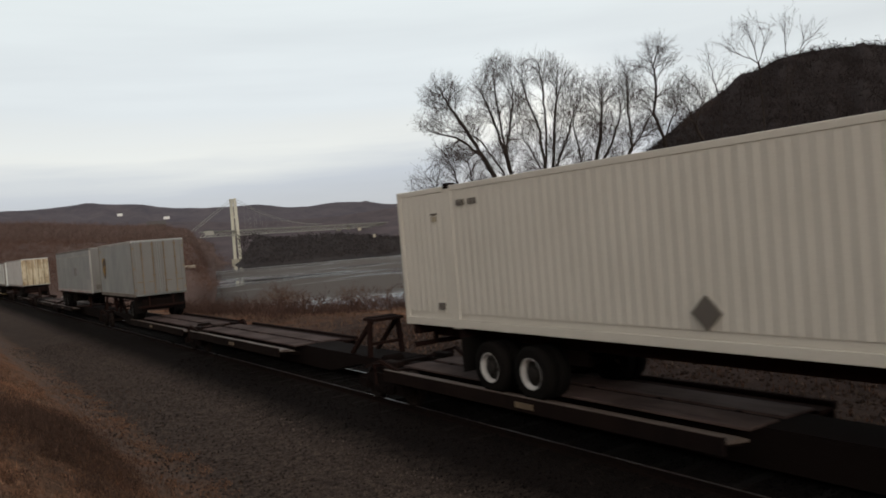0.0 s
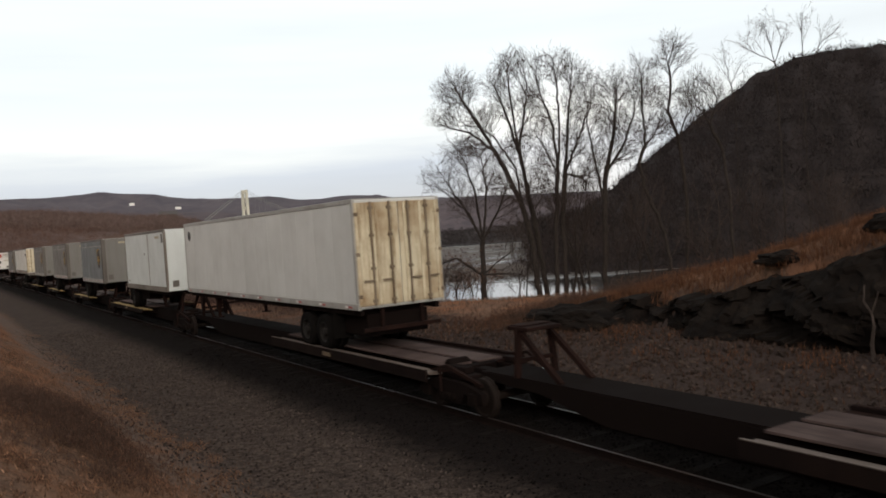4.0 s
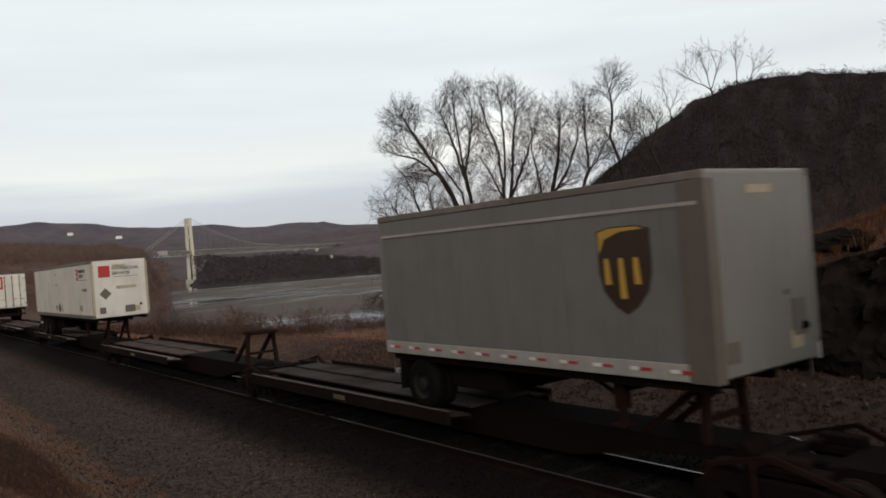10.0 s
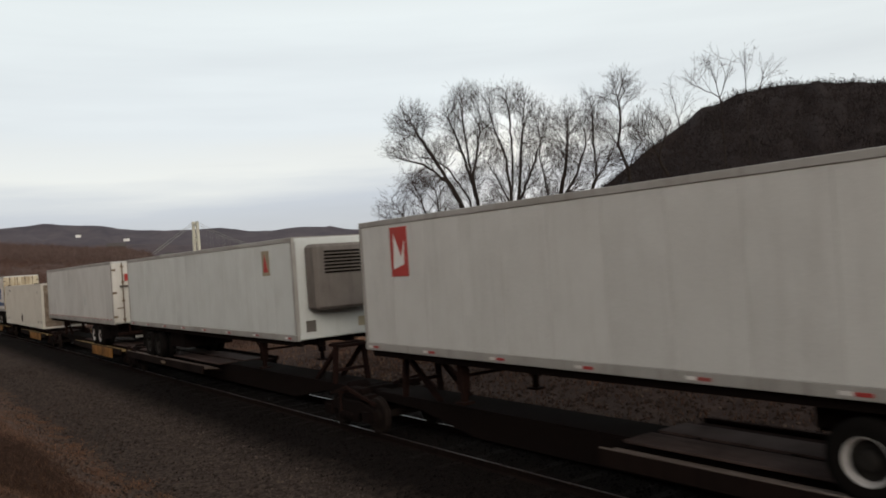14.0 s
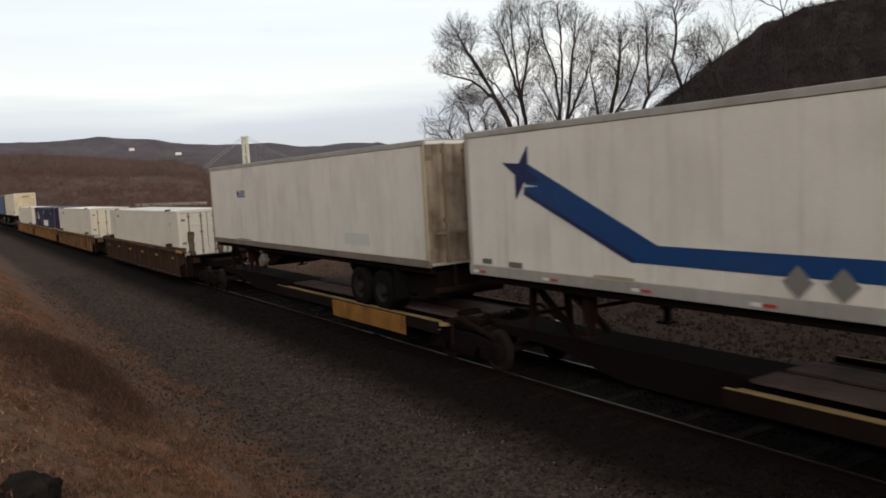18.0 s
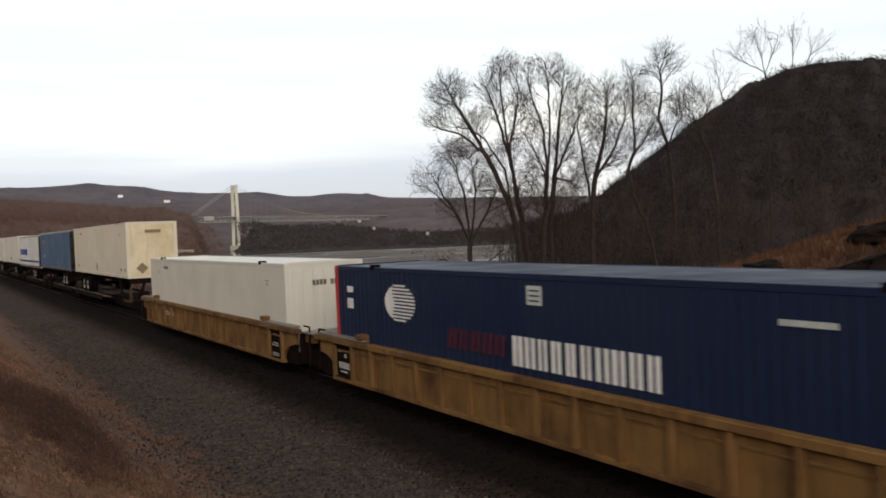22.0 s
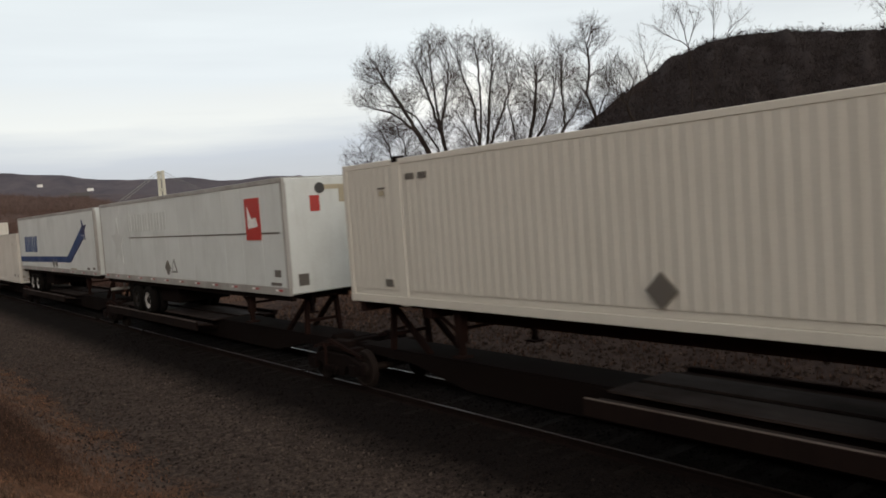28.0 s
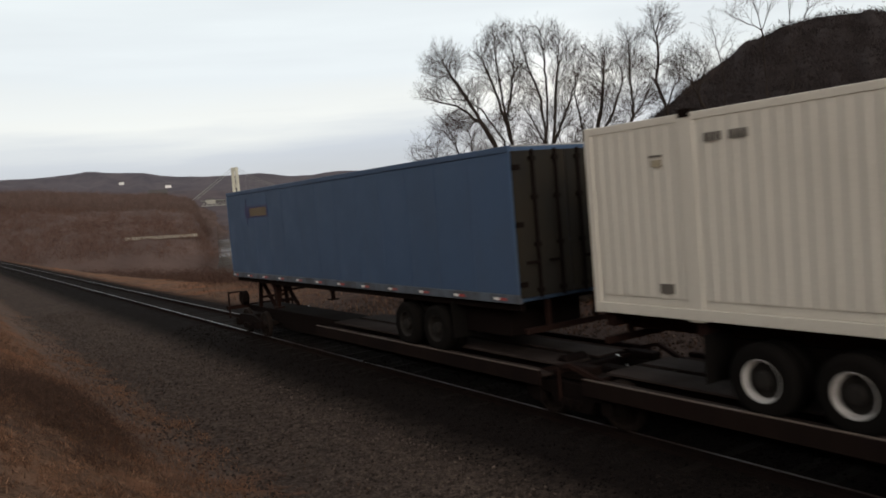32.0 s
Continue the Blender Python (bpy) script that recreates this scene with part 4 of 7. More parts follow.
def fuzzy(name, count, seed, where, size, mat, label, category, flecks=12, twig=0.5, wide=0.09, squat=0.8):
    """Many rounded bushes or crowns of loose twigs as one object."""
    rng = np.random.default_rng(seed)
    plain = random.Random(seed)
    verts, faces = [], []
    for k in range(count):
        got = where(plain)
        if got is None:
            continue
        h = size(plain)
        c = np.array(got) + (0, 0, h * 0.35)
        a = rng.normal(0, 1, (flecks, 3)) * (h * 0.36, h * 0.36, h * 0.30 * squat)
        way = rng.normal(0, 0.6, (flecks, 3)) + (0, 0, 0.8)
        way *= (h * twig / np.linalg.norm(way, axis=1))[:, None]
        side = np.cross(way, rng.normal(0, 1, (flecks, 3)))
        side *= (h * wide / 2 / (np.linalg.norm(side, axis=1) + 1e-6))[:, None]
        i = len(verts)
        for p, w, s in zip(a + c, way, side):
            verts += [tuple(p - w / 2 - s), tuple(p - w / 2 + s), tuple(p + w / 2)]
        faces += [(i + 3 * j, i + 3 * j + 1, i + 3 * j + 2) for j in range(flecks)]
    return tagged(new(name, sheet(name, verts, faces, mat)), label, category, kind="stuff")


fuzzy("mountain_forest", 8000, 21, on_slope(38.5, 72, 330, 720, sky_mountain, WATER - 1, 0.0), lambda r: r.uniform(4, 8), M["wooded_dark"], "bare forest over the mountain side", "forest", 9, 0.6, 0.07)
fuzzy("mountain_crest", 1500, 22, on_slope(40, 72, 330, 720, sky_mountain, WATER - 1, 0.97), lambda r: r.uniform(1.0, 2.2), M["wooded_dark"], "bare trees along the mountain crest", "forest", 9, 0.6, 0.08, 0.5)
fuzzy("point_forest", 5200, 23, patchy(on_slope(-2, 16.9, 150, 850, sky_point, -3.0, 0.30), 0.012), lambda r: r.uniform(2.5, 5.0) * (1.5 if r.random() < 0.12 else 1), M["wooded"], "grey-brown leafless woods on the hillside", "forest", 22, 0.55, 0.028)
fuzzy("point_brush", 4200, 26, patchy(on_slope(-2, 17.2, 150, 850, sky_point, -3.0, 0.015, 0.40), 0.02), lambda r: r.uniform(1.0, 2.4) * (1.8 if r.random() < 0.10 else 1), M["thicket"], "reddish leafless brush on the lower hillside", "brush", 40, 0.45, 0.022)
fuzzy("spit_forest", 500, 25, on_slope(14.0, 19.4, 1440, 1640, sky_spit, WATER - 1, 0.1), lambda r: r.uniform(4, 8), M["wooded"], "brown leafless woods beside the bridge pier", "forest", 10, 0.5, 0.12)
fuzzy("bluff_forest", 3500, 24, on_slope(19, 48, 1010, 1250, sky_bluff, WATER - 1, 0.05), lambda r: r.uniform(4, 7), M["wooded_bluff"], "dark woods on the far bank", "forest", 9, 0.5, 0.16)


def bank_spot(rng):
    y = 3.5 + 45 * rng.random() ** 2
    x = rng.uniform(-1.5, 4.7) if y > 5 else rng.uniform(0.8, 4.7)
    if noise.noise((x * 0.5, y * 0.35, 7)) < rng.uniform(-0.5, 0.15) or (x > 3.9 and rng.random() < 0.7):
        return None
    if noise.noise((x * 1.6, y * 1.1, 2)) < rng.uniform(-0.30, 0.18) or (2.7 < x < 3.9 and y > 13 and rng.random() < 0.65):
        return None
    return x, y, land(x, y)


def ledge_spot(rng):
    y = rng.uniform(-4, 30)
    x = 21.0 + 6 * rng.random() ** 1.6
    return x, y, land(x, y)


def river_spot(rng):
    y = rng.uniform(26, 62)
    x = rng.uniform(14.5, 40)
    return x, y, land(x, y)


def verge_spot(rng):
    y = rng.uniform(45, 190)
    x = rng.uniform(15.5 + 0.03 * y, 16.0 + 0.29 * y)
    return (x, y, land(x, y)) if noise.noise((x * 0.12, y * 0.07, 6)) > rng.uniform(-0.5, 0.3) else None


tufted("bank_grass", 34000, 31, bank_spot, lambda r: r.uniform(0.03, 0.12), M["sedge"], "dead orange grass on the bank", "grass", 8, 0.05)
tufted("ledge_grass", 11000, 32, ledge_spot, lambda r: r.uniform(0.15, 0.42), M["rust_grass"], "dead orange grass above the rock ledge", "grass", 9, 0.035)
tufted("river_grass", 5000, 33, river_spot, lambda r: r.uniform(0.10, 0.32), M["straw"], "dead grass on the river bank", "grass", 6, 0.10)
fuzzy("verge_brush", 5200, 34, verge_spot, lambda r: r.uniform(0.6, 1.7), M["verge"], "leafless reddish brush beyond the track", "brush", 40, 0.42, 0.022)


def litter_spot(rng):
    y = 4.0 + 24 * rng.random() ** 1.7
    x = rng.uniform(-1.6, 4.4) if y > 5.5 else rng.uniform(0.6, 4.4)
    if x > 2.9 and rng.random() < (x - 2.9) / 1.6:
        return None
    return (x, y, land(x, y) - 0.02) if noise.noise((x * 1.5, y * 1.0, 3)) > rng.uniform(-0.35, 0.25) and not (2.7 < x < 3.9 and y > 13 and rng.random() < 0.6) else None


fuzzy("bank_litter", 9500, 36, litter_spot, lambda r: r.uniform(0.07, 0.22), M["litter"], "matted dead grass and leaves on the bank", "grass", 15, 0.40, 0.07, 0.22)


def clump_spot(rng):
    y = 4.5 + 26 * rng.random() ** 1.4
    x = rng.uniform(-0.5, 4.6) if y > 6 else rng.uniform(1.4, 4.4)
    return (x, y, land(x, y) - 0.02) if noise.noise((x * 0.8, y * 0.4, 8)) > rng.uniform(-0.1, 0.3) else None


fuzzy("bank_clumps", 900, 37, clump_spot, lambda r: r.uniform(0.12, 0.34), M["sedge"], "orange clumps of dead grass on the bank", "grass", 60, 0.42, 0.03, 0.5)


def mound_spot(rng):
    x, y = rng.gauss(1.5, 0.55), rng.gauss(13.5, 1.7)
    return x, y, land(x, y)


fuzzy("bank_brush", 520, 35, mound_spot, lambda r: r.uniform(0.22, 0.45), M["bracken"], "dark clump of dead brush on the bank", "brush", 70, 0.34, 0.016)


def scattered_stones(name, count, seed, where, lo, hi, label, mat="stones"):
    rng = random.Random(seed)
    verts, faces = [], []
    shape = ((1, 0, 0), (-1, 0, 0), (0, 1, 0), (0, -1, 0), (0, 0, 0.8), (0, 0, -0.6))
    tri = ((0, 2, 4), (2, 1, 4), (1, 3, 4), (3, 0, 4), (2, 0, 5), (1, 2, 5), (3, 1, 5), (0, 3, 5))
    for k in range(count):
        x, y = where(rng)
        z = land(x, y)
        s = rng.uniform(lo, hi)
        turn = Euler((rng.uniform(0, 6), rng.uniform(0, 6), rng.uniform(0, 6))).to_matrix()
        i = len(verts)
        for v in shape:
            w = turn @ Vector((v[0] * rng.uniform(0.7, 1.3), v[1] * rng.uniform(0.7, 1.3), v[2]))
            verts.append((x + w.x * s, y + w.y * s, z + w.z * s + s * 0.2))
        faces += [(i + a, i + b, i + c) for a, b, c in tri]
    return tagged(new(name, sheet(name, verts, faces, M[mat])), label, "ballast", kind="stuff")


scattered_stones("ballast", 16000, 41, lambda r: (3.4 + 4.2 * r.random() ** 0.8, 3 + 46 * r.random() ** 2.4), 0.014, 0.044, "crushed grey ballast stones beside the track")
scattered_stones("track_ballast", 12000, 46, lambda r: (r.uniform(7.5, 14.2), 3 + 30 * r.random() ** 1.4), 0.015, 0.035, "ballast blackened with oil and painted train shade", "oily_shaded_stones")
scattered_stones("far_gravel", 5000, 42, lambda r: (r.uniform(14.6, 20.5), r.uniform(4, 34)), 0.03, 0.10, "loose stones below the rock ledge", "rubble")
tufted("slope_grass", 5000, 43, lambda r: (lambda x, y: (x, y, land(x, y)))(13.6 + 7.6 * r.random() ** 0.6, r.uniform(2, 36)), lambda r: r.uniform(0.06, 0.22), M["thatch"], "thin brown dead grass below the ledge", "grass", 6, 0.12)
def foot_spot(rng):
    x, y = 17.6 + 3.2 * rng.random() ** 0.7, rng.uniform(-2, 27)
    return (x, y, land(x, y)) if noise.noise((x * 0.7, y * 0.45, 4)) > rng.uniform(-0.05, 0.35) else None


tufted("foot_grass", 6000, 45, foot_spot, lambda r: r.uniform(0.06, 0.26), M["rust_grass"], "rusty dead grass at the foot of the rock", "grass", 8, 0.05)
tufted("gravel_weeds", 1500, 44, lambda r: (lambda x, y: (x, y, land(x, y)))(3.2 + 2.4 * r.random() ** 2, 4 + 30 * r.random() ** 1.5), lambda r: r.uniform(0.03, 0.09), M["thatch"], "sparse dead weeds in the gravel", "grass", 6, 0.12)


def scrub_spot(rng):
    x, y = rng.gauss(21.5, 1.7), rng.gauss(25.0, 2.6)
    return (x, y, land(x, y) - 0.05) if 18.2 < x < 27 and noise.noise((x * 0.5, y * 0.5, 5)) > rng.uniform(-0.4, 0.2) else None


fuzzy("ledge_scrub", 520, 47, scrub_spot, lambda r: r.uniform(0.3, 0.9), M["bracken"], "tangled brown scrub at the low end of the ledge", "brush", 60, 0.42, 0.020)
tufted("scrub_grass", 2200, 48, scrub_spot, lambda r: r.uniform(0.12, 0.4), M["rust_grass"], "rusty dead grass among the scrub", "grass", 9, 0.04)


# ---- rock ----
def ledge_point(y, s):
    """A place on the rock face: s runs from the foot over the brow and back under the turf."""
    crest = ledge_top(y) - 0.10 + 0.24 * noise.noise((y * 0.55, 8, 0)) + 0.14 * noise.cell((y * 0.9, 3, 1))
    x = 19.75 + 1.05 * min(s / 0.8, 1.0) ** 1.3 + (2.2 * (s - 0.8) / 0.2 if s > 0.8 else 0.0)
    z = -0.5 + (crest + 0.5) * min(s / 0.8, 1.0) + (0.25 * (s - 0.8) / 0.2 if s > 0.8 else 0.0)
    # tilted beds and upright joints break the face into blocks
    bed = z * 1.5 - y * 0.32 + 0.4 * noise.noise((y * 0.4, z * 0.4, 6))
    joint = y * 0.75 + z * 0.28 + 0.5 * noise.noise((y * 0.3, z * 0.6, 9))
    block = noise.cell((joint, bed, 2)) * 0.42 + noise.cell((joint * 2.3, bed * 2.1, 5)) * 0.16
    rough = noise.noise((y * 0.35, z * 0.6, 2)) * 0.55 + noise.noise((y * 1.9, z * 2.3, 3)) * 0.16 + noise.noise((y * 5.1, z * 5.5, 3)) * 0.06
    out = (0.18 + block + rough) * ramp(29, 22, y) * (1.0 - 0.75 * max(s - 0.8, 0) / 0.2) * min(1.0, 0.35 + 2.0 * s)
    return x - out, y + 0.12 * noise.noise((y * 2.0, z * 2.0, 4)), z + 0.08 * noise.cell((joint, bed, 7)) * min(1.0, s * 2)


def outcrop(y0, y1):
    """One length of the ledge between y0 and y1."""
    ny, nz = max(4, int((y1 - y0) / 0.11)), 34
    verts = [ledge_point(y0 + (y1 - y0) * i / ny, j / nz) for i in range(ny + 1) for j in range(nz + 1)]
    faces = [(i * (nz + 1) + j, (i + 1) * (nz + 1) + j, (i + 1) * (nz + 1) + j + 1, i * (nz + 1) + j + 1) for i in range(ny) for j in range(nz)]
    return sheet("outcrop", verts, faces, M["rock"])


ledge = new("rock_ledge")
cut, edges = random.Random(8), [-12.0]
while edges[-1] < 27.5:
    edges.append(edges[-1] + cut.uniform(1.6, 4.2))
for y0, y1 in zip(edges, edges[1:]):
    part("outcrop", outcrop(y0, min(y1, 29.0)), None, ledge)
tagged(ledge, "long dark blasted rock ledge with grass on top", "rock")


def boulder(x, y, sx, sy, sz, seed, label):
    bm = B()
    bmesh.ops.create_icosphere(bm, subdivisions=4, radius=1)
    for v in bm.verts:
        c = v.co
        k = 1 + 0.35 * noise.noise(c * 1.3 + Vector((seed, 0, 0))) + 0.16 * noise.noise(c * 3.3 + Vector((0, seed, 0))) + 0.08 * noise.noise(c * 7.0 + Vector((seed, 2, 1)))
        v.co = Vector((c.x * sx, c.y * sy, c.z * sz)) * k
    ob = new("boulder", finish("boulder", bm, M["rock"]))
    ob.location = (x, y, land(x, y) + sz * 0.25)
    return tagged(ob, label, "rock")


stem = new("dead_stem")
stem.location = (19.3, 11.0, land(19.3, 11.0) - 0.1)
for limb, w in ((((0, 0, 0), (0.05, 0.06, 0.5), (0.02, -0.03, 0.95), (0.08, 0.05, 1.25)), 0.075), (((0.08, 0.05, 1.25), (0.05, 0.22, 1.55), (0.08, 0.19, 1.95)), 0.045), (((0.08, 0.05, 1.25), (0.10, -0.08, 1.6), (0.05, -0.16, 1.8)), 0.035)):
    b = B()
    for k, (p, q) in enumerate(zip(limb, limb[1:])):
        bar(b, p, q, w * (1 - 0.18 * k))
    part("limb", b, M["twig"], stem)
tagged(stem, "crooked forked dead stem standing before the rock", "tree")
for x, y, sx, sy, sz, seed in ((22.0, 15.2, 0.4, 0.9, 0.24, 11), (22.1, 11.5, 0.5, 1.1, 0.34, 12), (21.9, 8.0, 0.8, 1.4, 0.4, 16)):
    boulder(x, y, sx, sy, sz, seed, "dark lump of rock on the grassy brow")
boulder(19.6, 22.6, 0.9, 1.9, 0.55, 1, "dark mossy boulder below the grassy bank")
boulder(0.40, 6.30, 0.20, 0.32, 0.15, 4, "grey boulder on the near grass bank")

# ---- bridge ----
bridge = new("suspension_bridge")
TX, TY = spot(18.85, 1400)
bridge.location = (TX, TY, WATER)
BW = radians(27.0)
ACROSS = Vector((math.cos(BW), math.sin(BW), 0))
DEPTH = Vector((-math.sin(BW), math.cos(BW), 0))
TOP, DECK = 109.0, 55.0
for s in (-1, 1):
    b = B()
    bar(b, DEPTH * 6.2 * s + Vector((0, 0, 6)), DEPTH * 4.2 * s + Vector((0, 0, TOP)), 4.2, 4.6)
    part("tower_leg", b, M["tower"], bridge, "pale painted steel leg")
for z in (TOP - 4, 78, DECK - 3):
    b = B()
    bar(b, DEPTH * -5 + Vector((0, 0, z)), DEPTH * 5 + Vector((0, 0, z)), 3.4, 5.0)
    part("portal_beam", b, M["tower"], bridge)
b = B()
bar(b, DEPTH * -9 + Vector((0, 0, 0)), DEPTH * 9 + Vector((0, 0, 0)), 11, 14)
part("pier", b, M["pier"], bridge, "stone river pier")
LEFT, RIGHT, STEP = -76.0, 548.0, 12.0
for s in (-1, 1):
    for z, w in ((DECK, 1.3), (DECK - 8, 1.1)):
        b = B()
        bar(b, ACROSS * LEFT + DEPTH * 4.6 * s + Vector((0, 0, z)), ACROSS * RIGHT + DEPTH * 4.6 * s + Vector((0, 0, z)), w, w)
        part("truss_chord", b, M["truss"], bridge)
b = B()
bar(b, ACROSS * LEFT + Vector((0, 0, DECK + 0.5)), ACROSS * RIGHT + Vector((0, 0, DECK + 0.5)), 12, 1.0)
part("deck", b, M["truss"], bridge)
k = 0
while LEFT + (k + 1) * STEP <= RIGHT:
    p, q = LEFT + k * STEP, LEFT + (k + 1) * STEP
    a0, a1 = (DECK, DECK - 8) if k % 2 else (DECK - 8, DECK)
    for s in (-1, 1):
        b = B()
        bar(b, ACROSS * p + DEPTH * 4.6 * s + Vector((0, 0, a0)), ACROSS * q + DEPTH * 4.6 * s + Vector((0, 0, a1)), 0.7)
        part("truss_diagonal", b, M["truss"], bridge)
        b = B()
        bar(b, ACROSS * q + DEPTH * 4.6 * s + Vector((0, 0, DECK - 8)), ACROSS * q + DEPTH * 4.6 * s + Vector((0, 0, DECK)), 0.6)
        part("truss_post", b, M["truss"], bridge)
    k += 1
for s in (-1, 1):
    b = B()
    last_p = None
    for i in range(25):
        u = i / 24
        p = ACROSS * (232 * u) + DEPTH * 4.4 * s + Vector((0, 0, DECK + 4 + (TOP - DECK - 4) * (1 - u) ** 2))
        if last_p is not None:
            bar(b, last_p, p, 0.42)
        last_p = p
    part("main_cable", b, M["truss"], bridge)
    b = B()
    bar(b, DEPTH * 4.4 * s + Vector((0, 0, TOP)), ACROSS * -95 + DEPTH * 4.4 * s + Vector((0, 0, DECK + 2)), 0.5)
    part("back_stay", b, M["truss"], bridge)
    for i in range(2, 15):
        u = i / 16
        b = B()
        bar(b, ACROSS * (232 * u) + DEPTH * 4.4 * s + Vector((0, 0, DECK)), ACROSS * (232 * u) + DEPTH * 4.4 * s + Vector((0, 0, DECK + 4 + (TOP - DECK - 4) * (1 - u) ** 2)), 0.13)
        part("hanger", b, M["truss"], bridge)
tagged(bridge, "pale steel suspension bridge with a truss deck over the river", "bridge")


def house(az, el, d, w, h, label, walls="house"):
    x, y = spot(az, d)
    root = new("house")
    root.matrix_basis = pose(x, y, EYE + d * math.tan(radians(el)) - h * 0.6, 0, 0, -az)
    b = B()
    bx(b, -w / 2, w / 2, -w * 0.3, w * 0.3, -h * 0.8, h * 0.7)
    part("wall", b, M[walls], root)
    b = B()
    slab(b, [(-w * 0.34, h * 0.7), (w * 0.34, h * 0.7), (0, h * 1.15)], -w * 0.53, w * 0.53)
    part("roof", b, M["roof"], root)
    tagged(root, label, "house")


for az, el, d, w, h in ((11.52, 3.04, 2950, 17, 6), (14.43, 2.64, 2900, 20, 6), (25.96, 0.95, 1640, 9, 4), (27.4, 0.86, 1600, 7, 4), (26.6, 0.98, 1650, 6, 4), (28.4, 0.30, 1180, 4, 3), (32.2, -0.22, 1120, 4, 3)):
    house(az, el, d, w, h, "small white house on the wooded hillside", "house" if d > 2000 else "pier")
house(13.75, 2.1, 840, 17, 8, "dark building on the hill top", "roof")
house(17.1, 1.45, 860, 9, 3, "low grey building at the bridge head", "truss")
b = B()
bar(b, Vector((*spot(11.5, 203), 1.45)), Vector((*spot(15.9, 207), 0.95)), 3.0, 0.7)
tagged(new("hillside_road", finish("hillside_road", b, M["pier"])), "pale road shelf along the brown hillside", "road", kind="structure")


# ---- the train ----
TRACK_X = 10.37
TRAIN, ROLLING = [], []
M["rail"] = paint("rail_steel", (0.032, 0.025, 0.021), rough=0.34, metal=0.0, spec=0.5, dirt=0.5, dirt_col=(0.07, 0.045, 0.035), streak=(3, 0.1, 3))


def tyre_mesh():
    b = B()
    lathe(b, [(-0.12, 0.29), (-0.135, 0.40), (-0.12, 0.475), (-0.09, 0.505), (0.09, 0.505), (0.12, 0.475), (0.135, 0.40), (0.12, 0.29)], 28, caps=False)
    return finish("tyre", b, M["tyre"], smooth=True)


def hub_mesh():
    b = B()
    lathe(b, [(-0.02, 0.245), (0.005, 0.19), (-0.005, 0.14), (-0.05, 0.125), (-0.115, 0.115), (-0.125, 0.09), (-0.128, 0.0001)], 20)
    for k in range(8):
        a = 2 * math.pi * k / 8
        bx(b, -0.03, 0.0, 0.165 * math.cos(a) - 0.018, 0.165 * math.cos(a) + 0.018, 0.165 * math.sin(a) - 0.018, 0.165 * math.sin(a) + 0.018)
    return finish("wheel", b, M["dark_rim"])


def rim_mesh(mat):
    b = B()
    lathe(b, [(-0.095, 0.296), (-0.12, 0.296), (-0.122, 0.284), (-0.105, 0.266), (-0.03, 0.252), (-0.015, 0.235), (-0.005, 0.235), (-0.005, 0.29)], 28, caps=False)
    return finish("rim", b, mat)


TYRE, HUB, RIM, DARK_RIM = tyre_mesh(), hub_mesh(), rim_mesh(M["rim"]), rim_mesh(M["dark_rim"])


def road_wheels(root, ys, z=1.365, dark=False):
    for k, y in enumerate(ys):
        plain = dark[k] if isinstance(dark, tuple) else dark
        for s in (-1, 1):
            w = part("wheel", HUB, None, root)
            w.matrix_basis = pose(s * 1.135, y, z, 0, 0, 0 if s < 0 else 180)
            part("rim", DARK_RIM if plain else RIM, None, w, "" if plain else "white painted rim")
            part("tyre", TYRE, None, w)
            part("tyre", TYRE, None, w, at=(0.31, 0, 0))
        b = B()
        lathe(b, [(-0.9, 0.07), (0.9, 0.07)], 10, (0, y, z))
        part("axle", b, M["black"], root)


def letter_bars(root, y0, y1, z0, z1, n, mat, label, slant=0.0, name="lettering"):
    """Plain letter-sized shapes on the near side, from y0 (first) to y1 (last)."""
    b = B()
    w = (y1 - y0) / n
    rng = random.Random(n * 7 + int(abs(y0) * 10))
    sl = slant * (z1 - z0) * (1 if y1 > y0 else -1)
    h = z1 - z0
    for k in range(n):
        a, e = y0 + w * (k + rng.uniform(0.0, 0.06)), y0 + w * (k + rng.uniform(0.66, 0.82))
        m0, m1 = a + (e - a) * rng.uniform(0.34, 0.44), a + (e - a) * rng.uniform(0.58, 0.68)
        for p, q in ((a, m0), (m1, e)):
            slab(b, [(p, z0), (q, z0), (q + sl, z1), (p + sl, z1)], SIDE - 0.012, SIDE + 0.004)
    return part(name, b, mat, root, label)


SIDE = -1.3


def decal(root, outline, mat, name="marking", label="", lift=0.0):
    b = B()
    slab(b, outline, SIDE - 0.010 - lift, SIDE + 0.004)
    return part(name, b, mat, root, label)


def rect(root, y0, y1, z0, z1, mat, name="marking", label="", lift=0.0):
    return decal(root, [(y0, z0), (y1, z0), (y1, z1), (y0, z1)], mat, name, label, lift)


def outlined(root, y0, y1, z0, z1, mat, name="data_plate", w=0.035, label=""):
    """A thin dark frame round a plate or a hatch."""
    b = B()
    for p, q, r, t in ((y0, y1, z0, z0 + w), (y0, y1, z1 - w, z1), (y0, y0 + w, z0 + w, z1 - w), (y1 - w, y1, z0 + w, z1 - w)):
        slab(b, [(p, r), (q, r), (q, t), (p, t)], SIDE - 0.010, SIDE + 0.004)
    return part(name, b, mat, root, label)


def diamond(root, y, z, s, mat, label="diamond placard", lift=0.03):
    return decal(root, [(y - s, z), (y, z - s), (y + s, z), (y, z + s)], mat, "placard", label, lift)


def face_plate(root, x0, x1, z0, z1, y, mat, name="placard", label=""):
    """A flat plate on an end wall that faces forward."""
    b = B()
    bx(b, x0, x1, y - 0.012, y + 0.004, z0, z1)
    return part(name, b, mat, root, label)


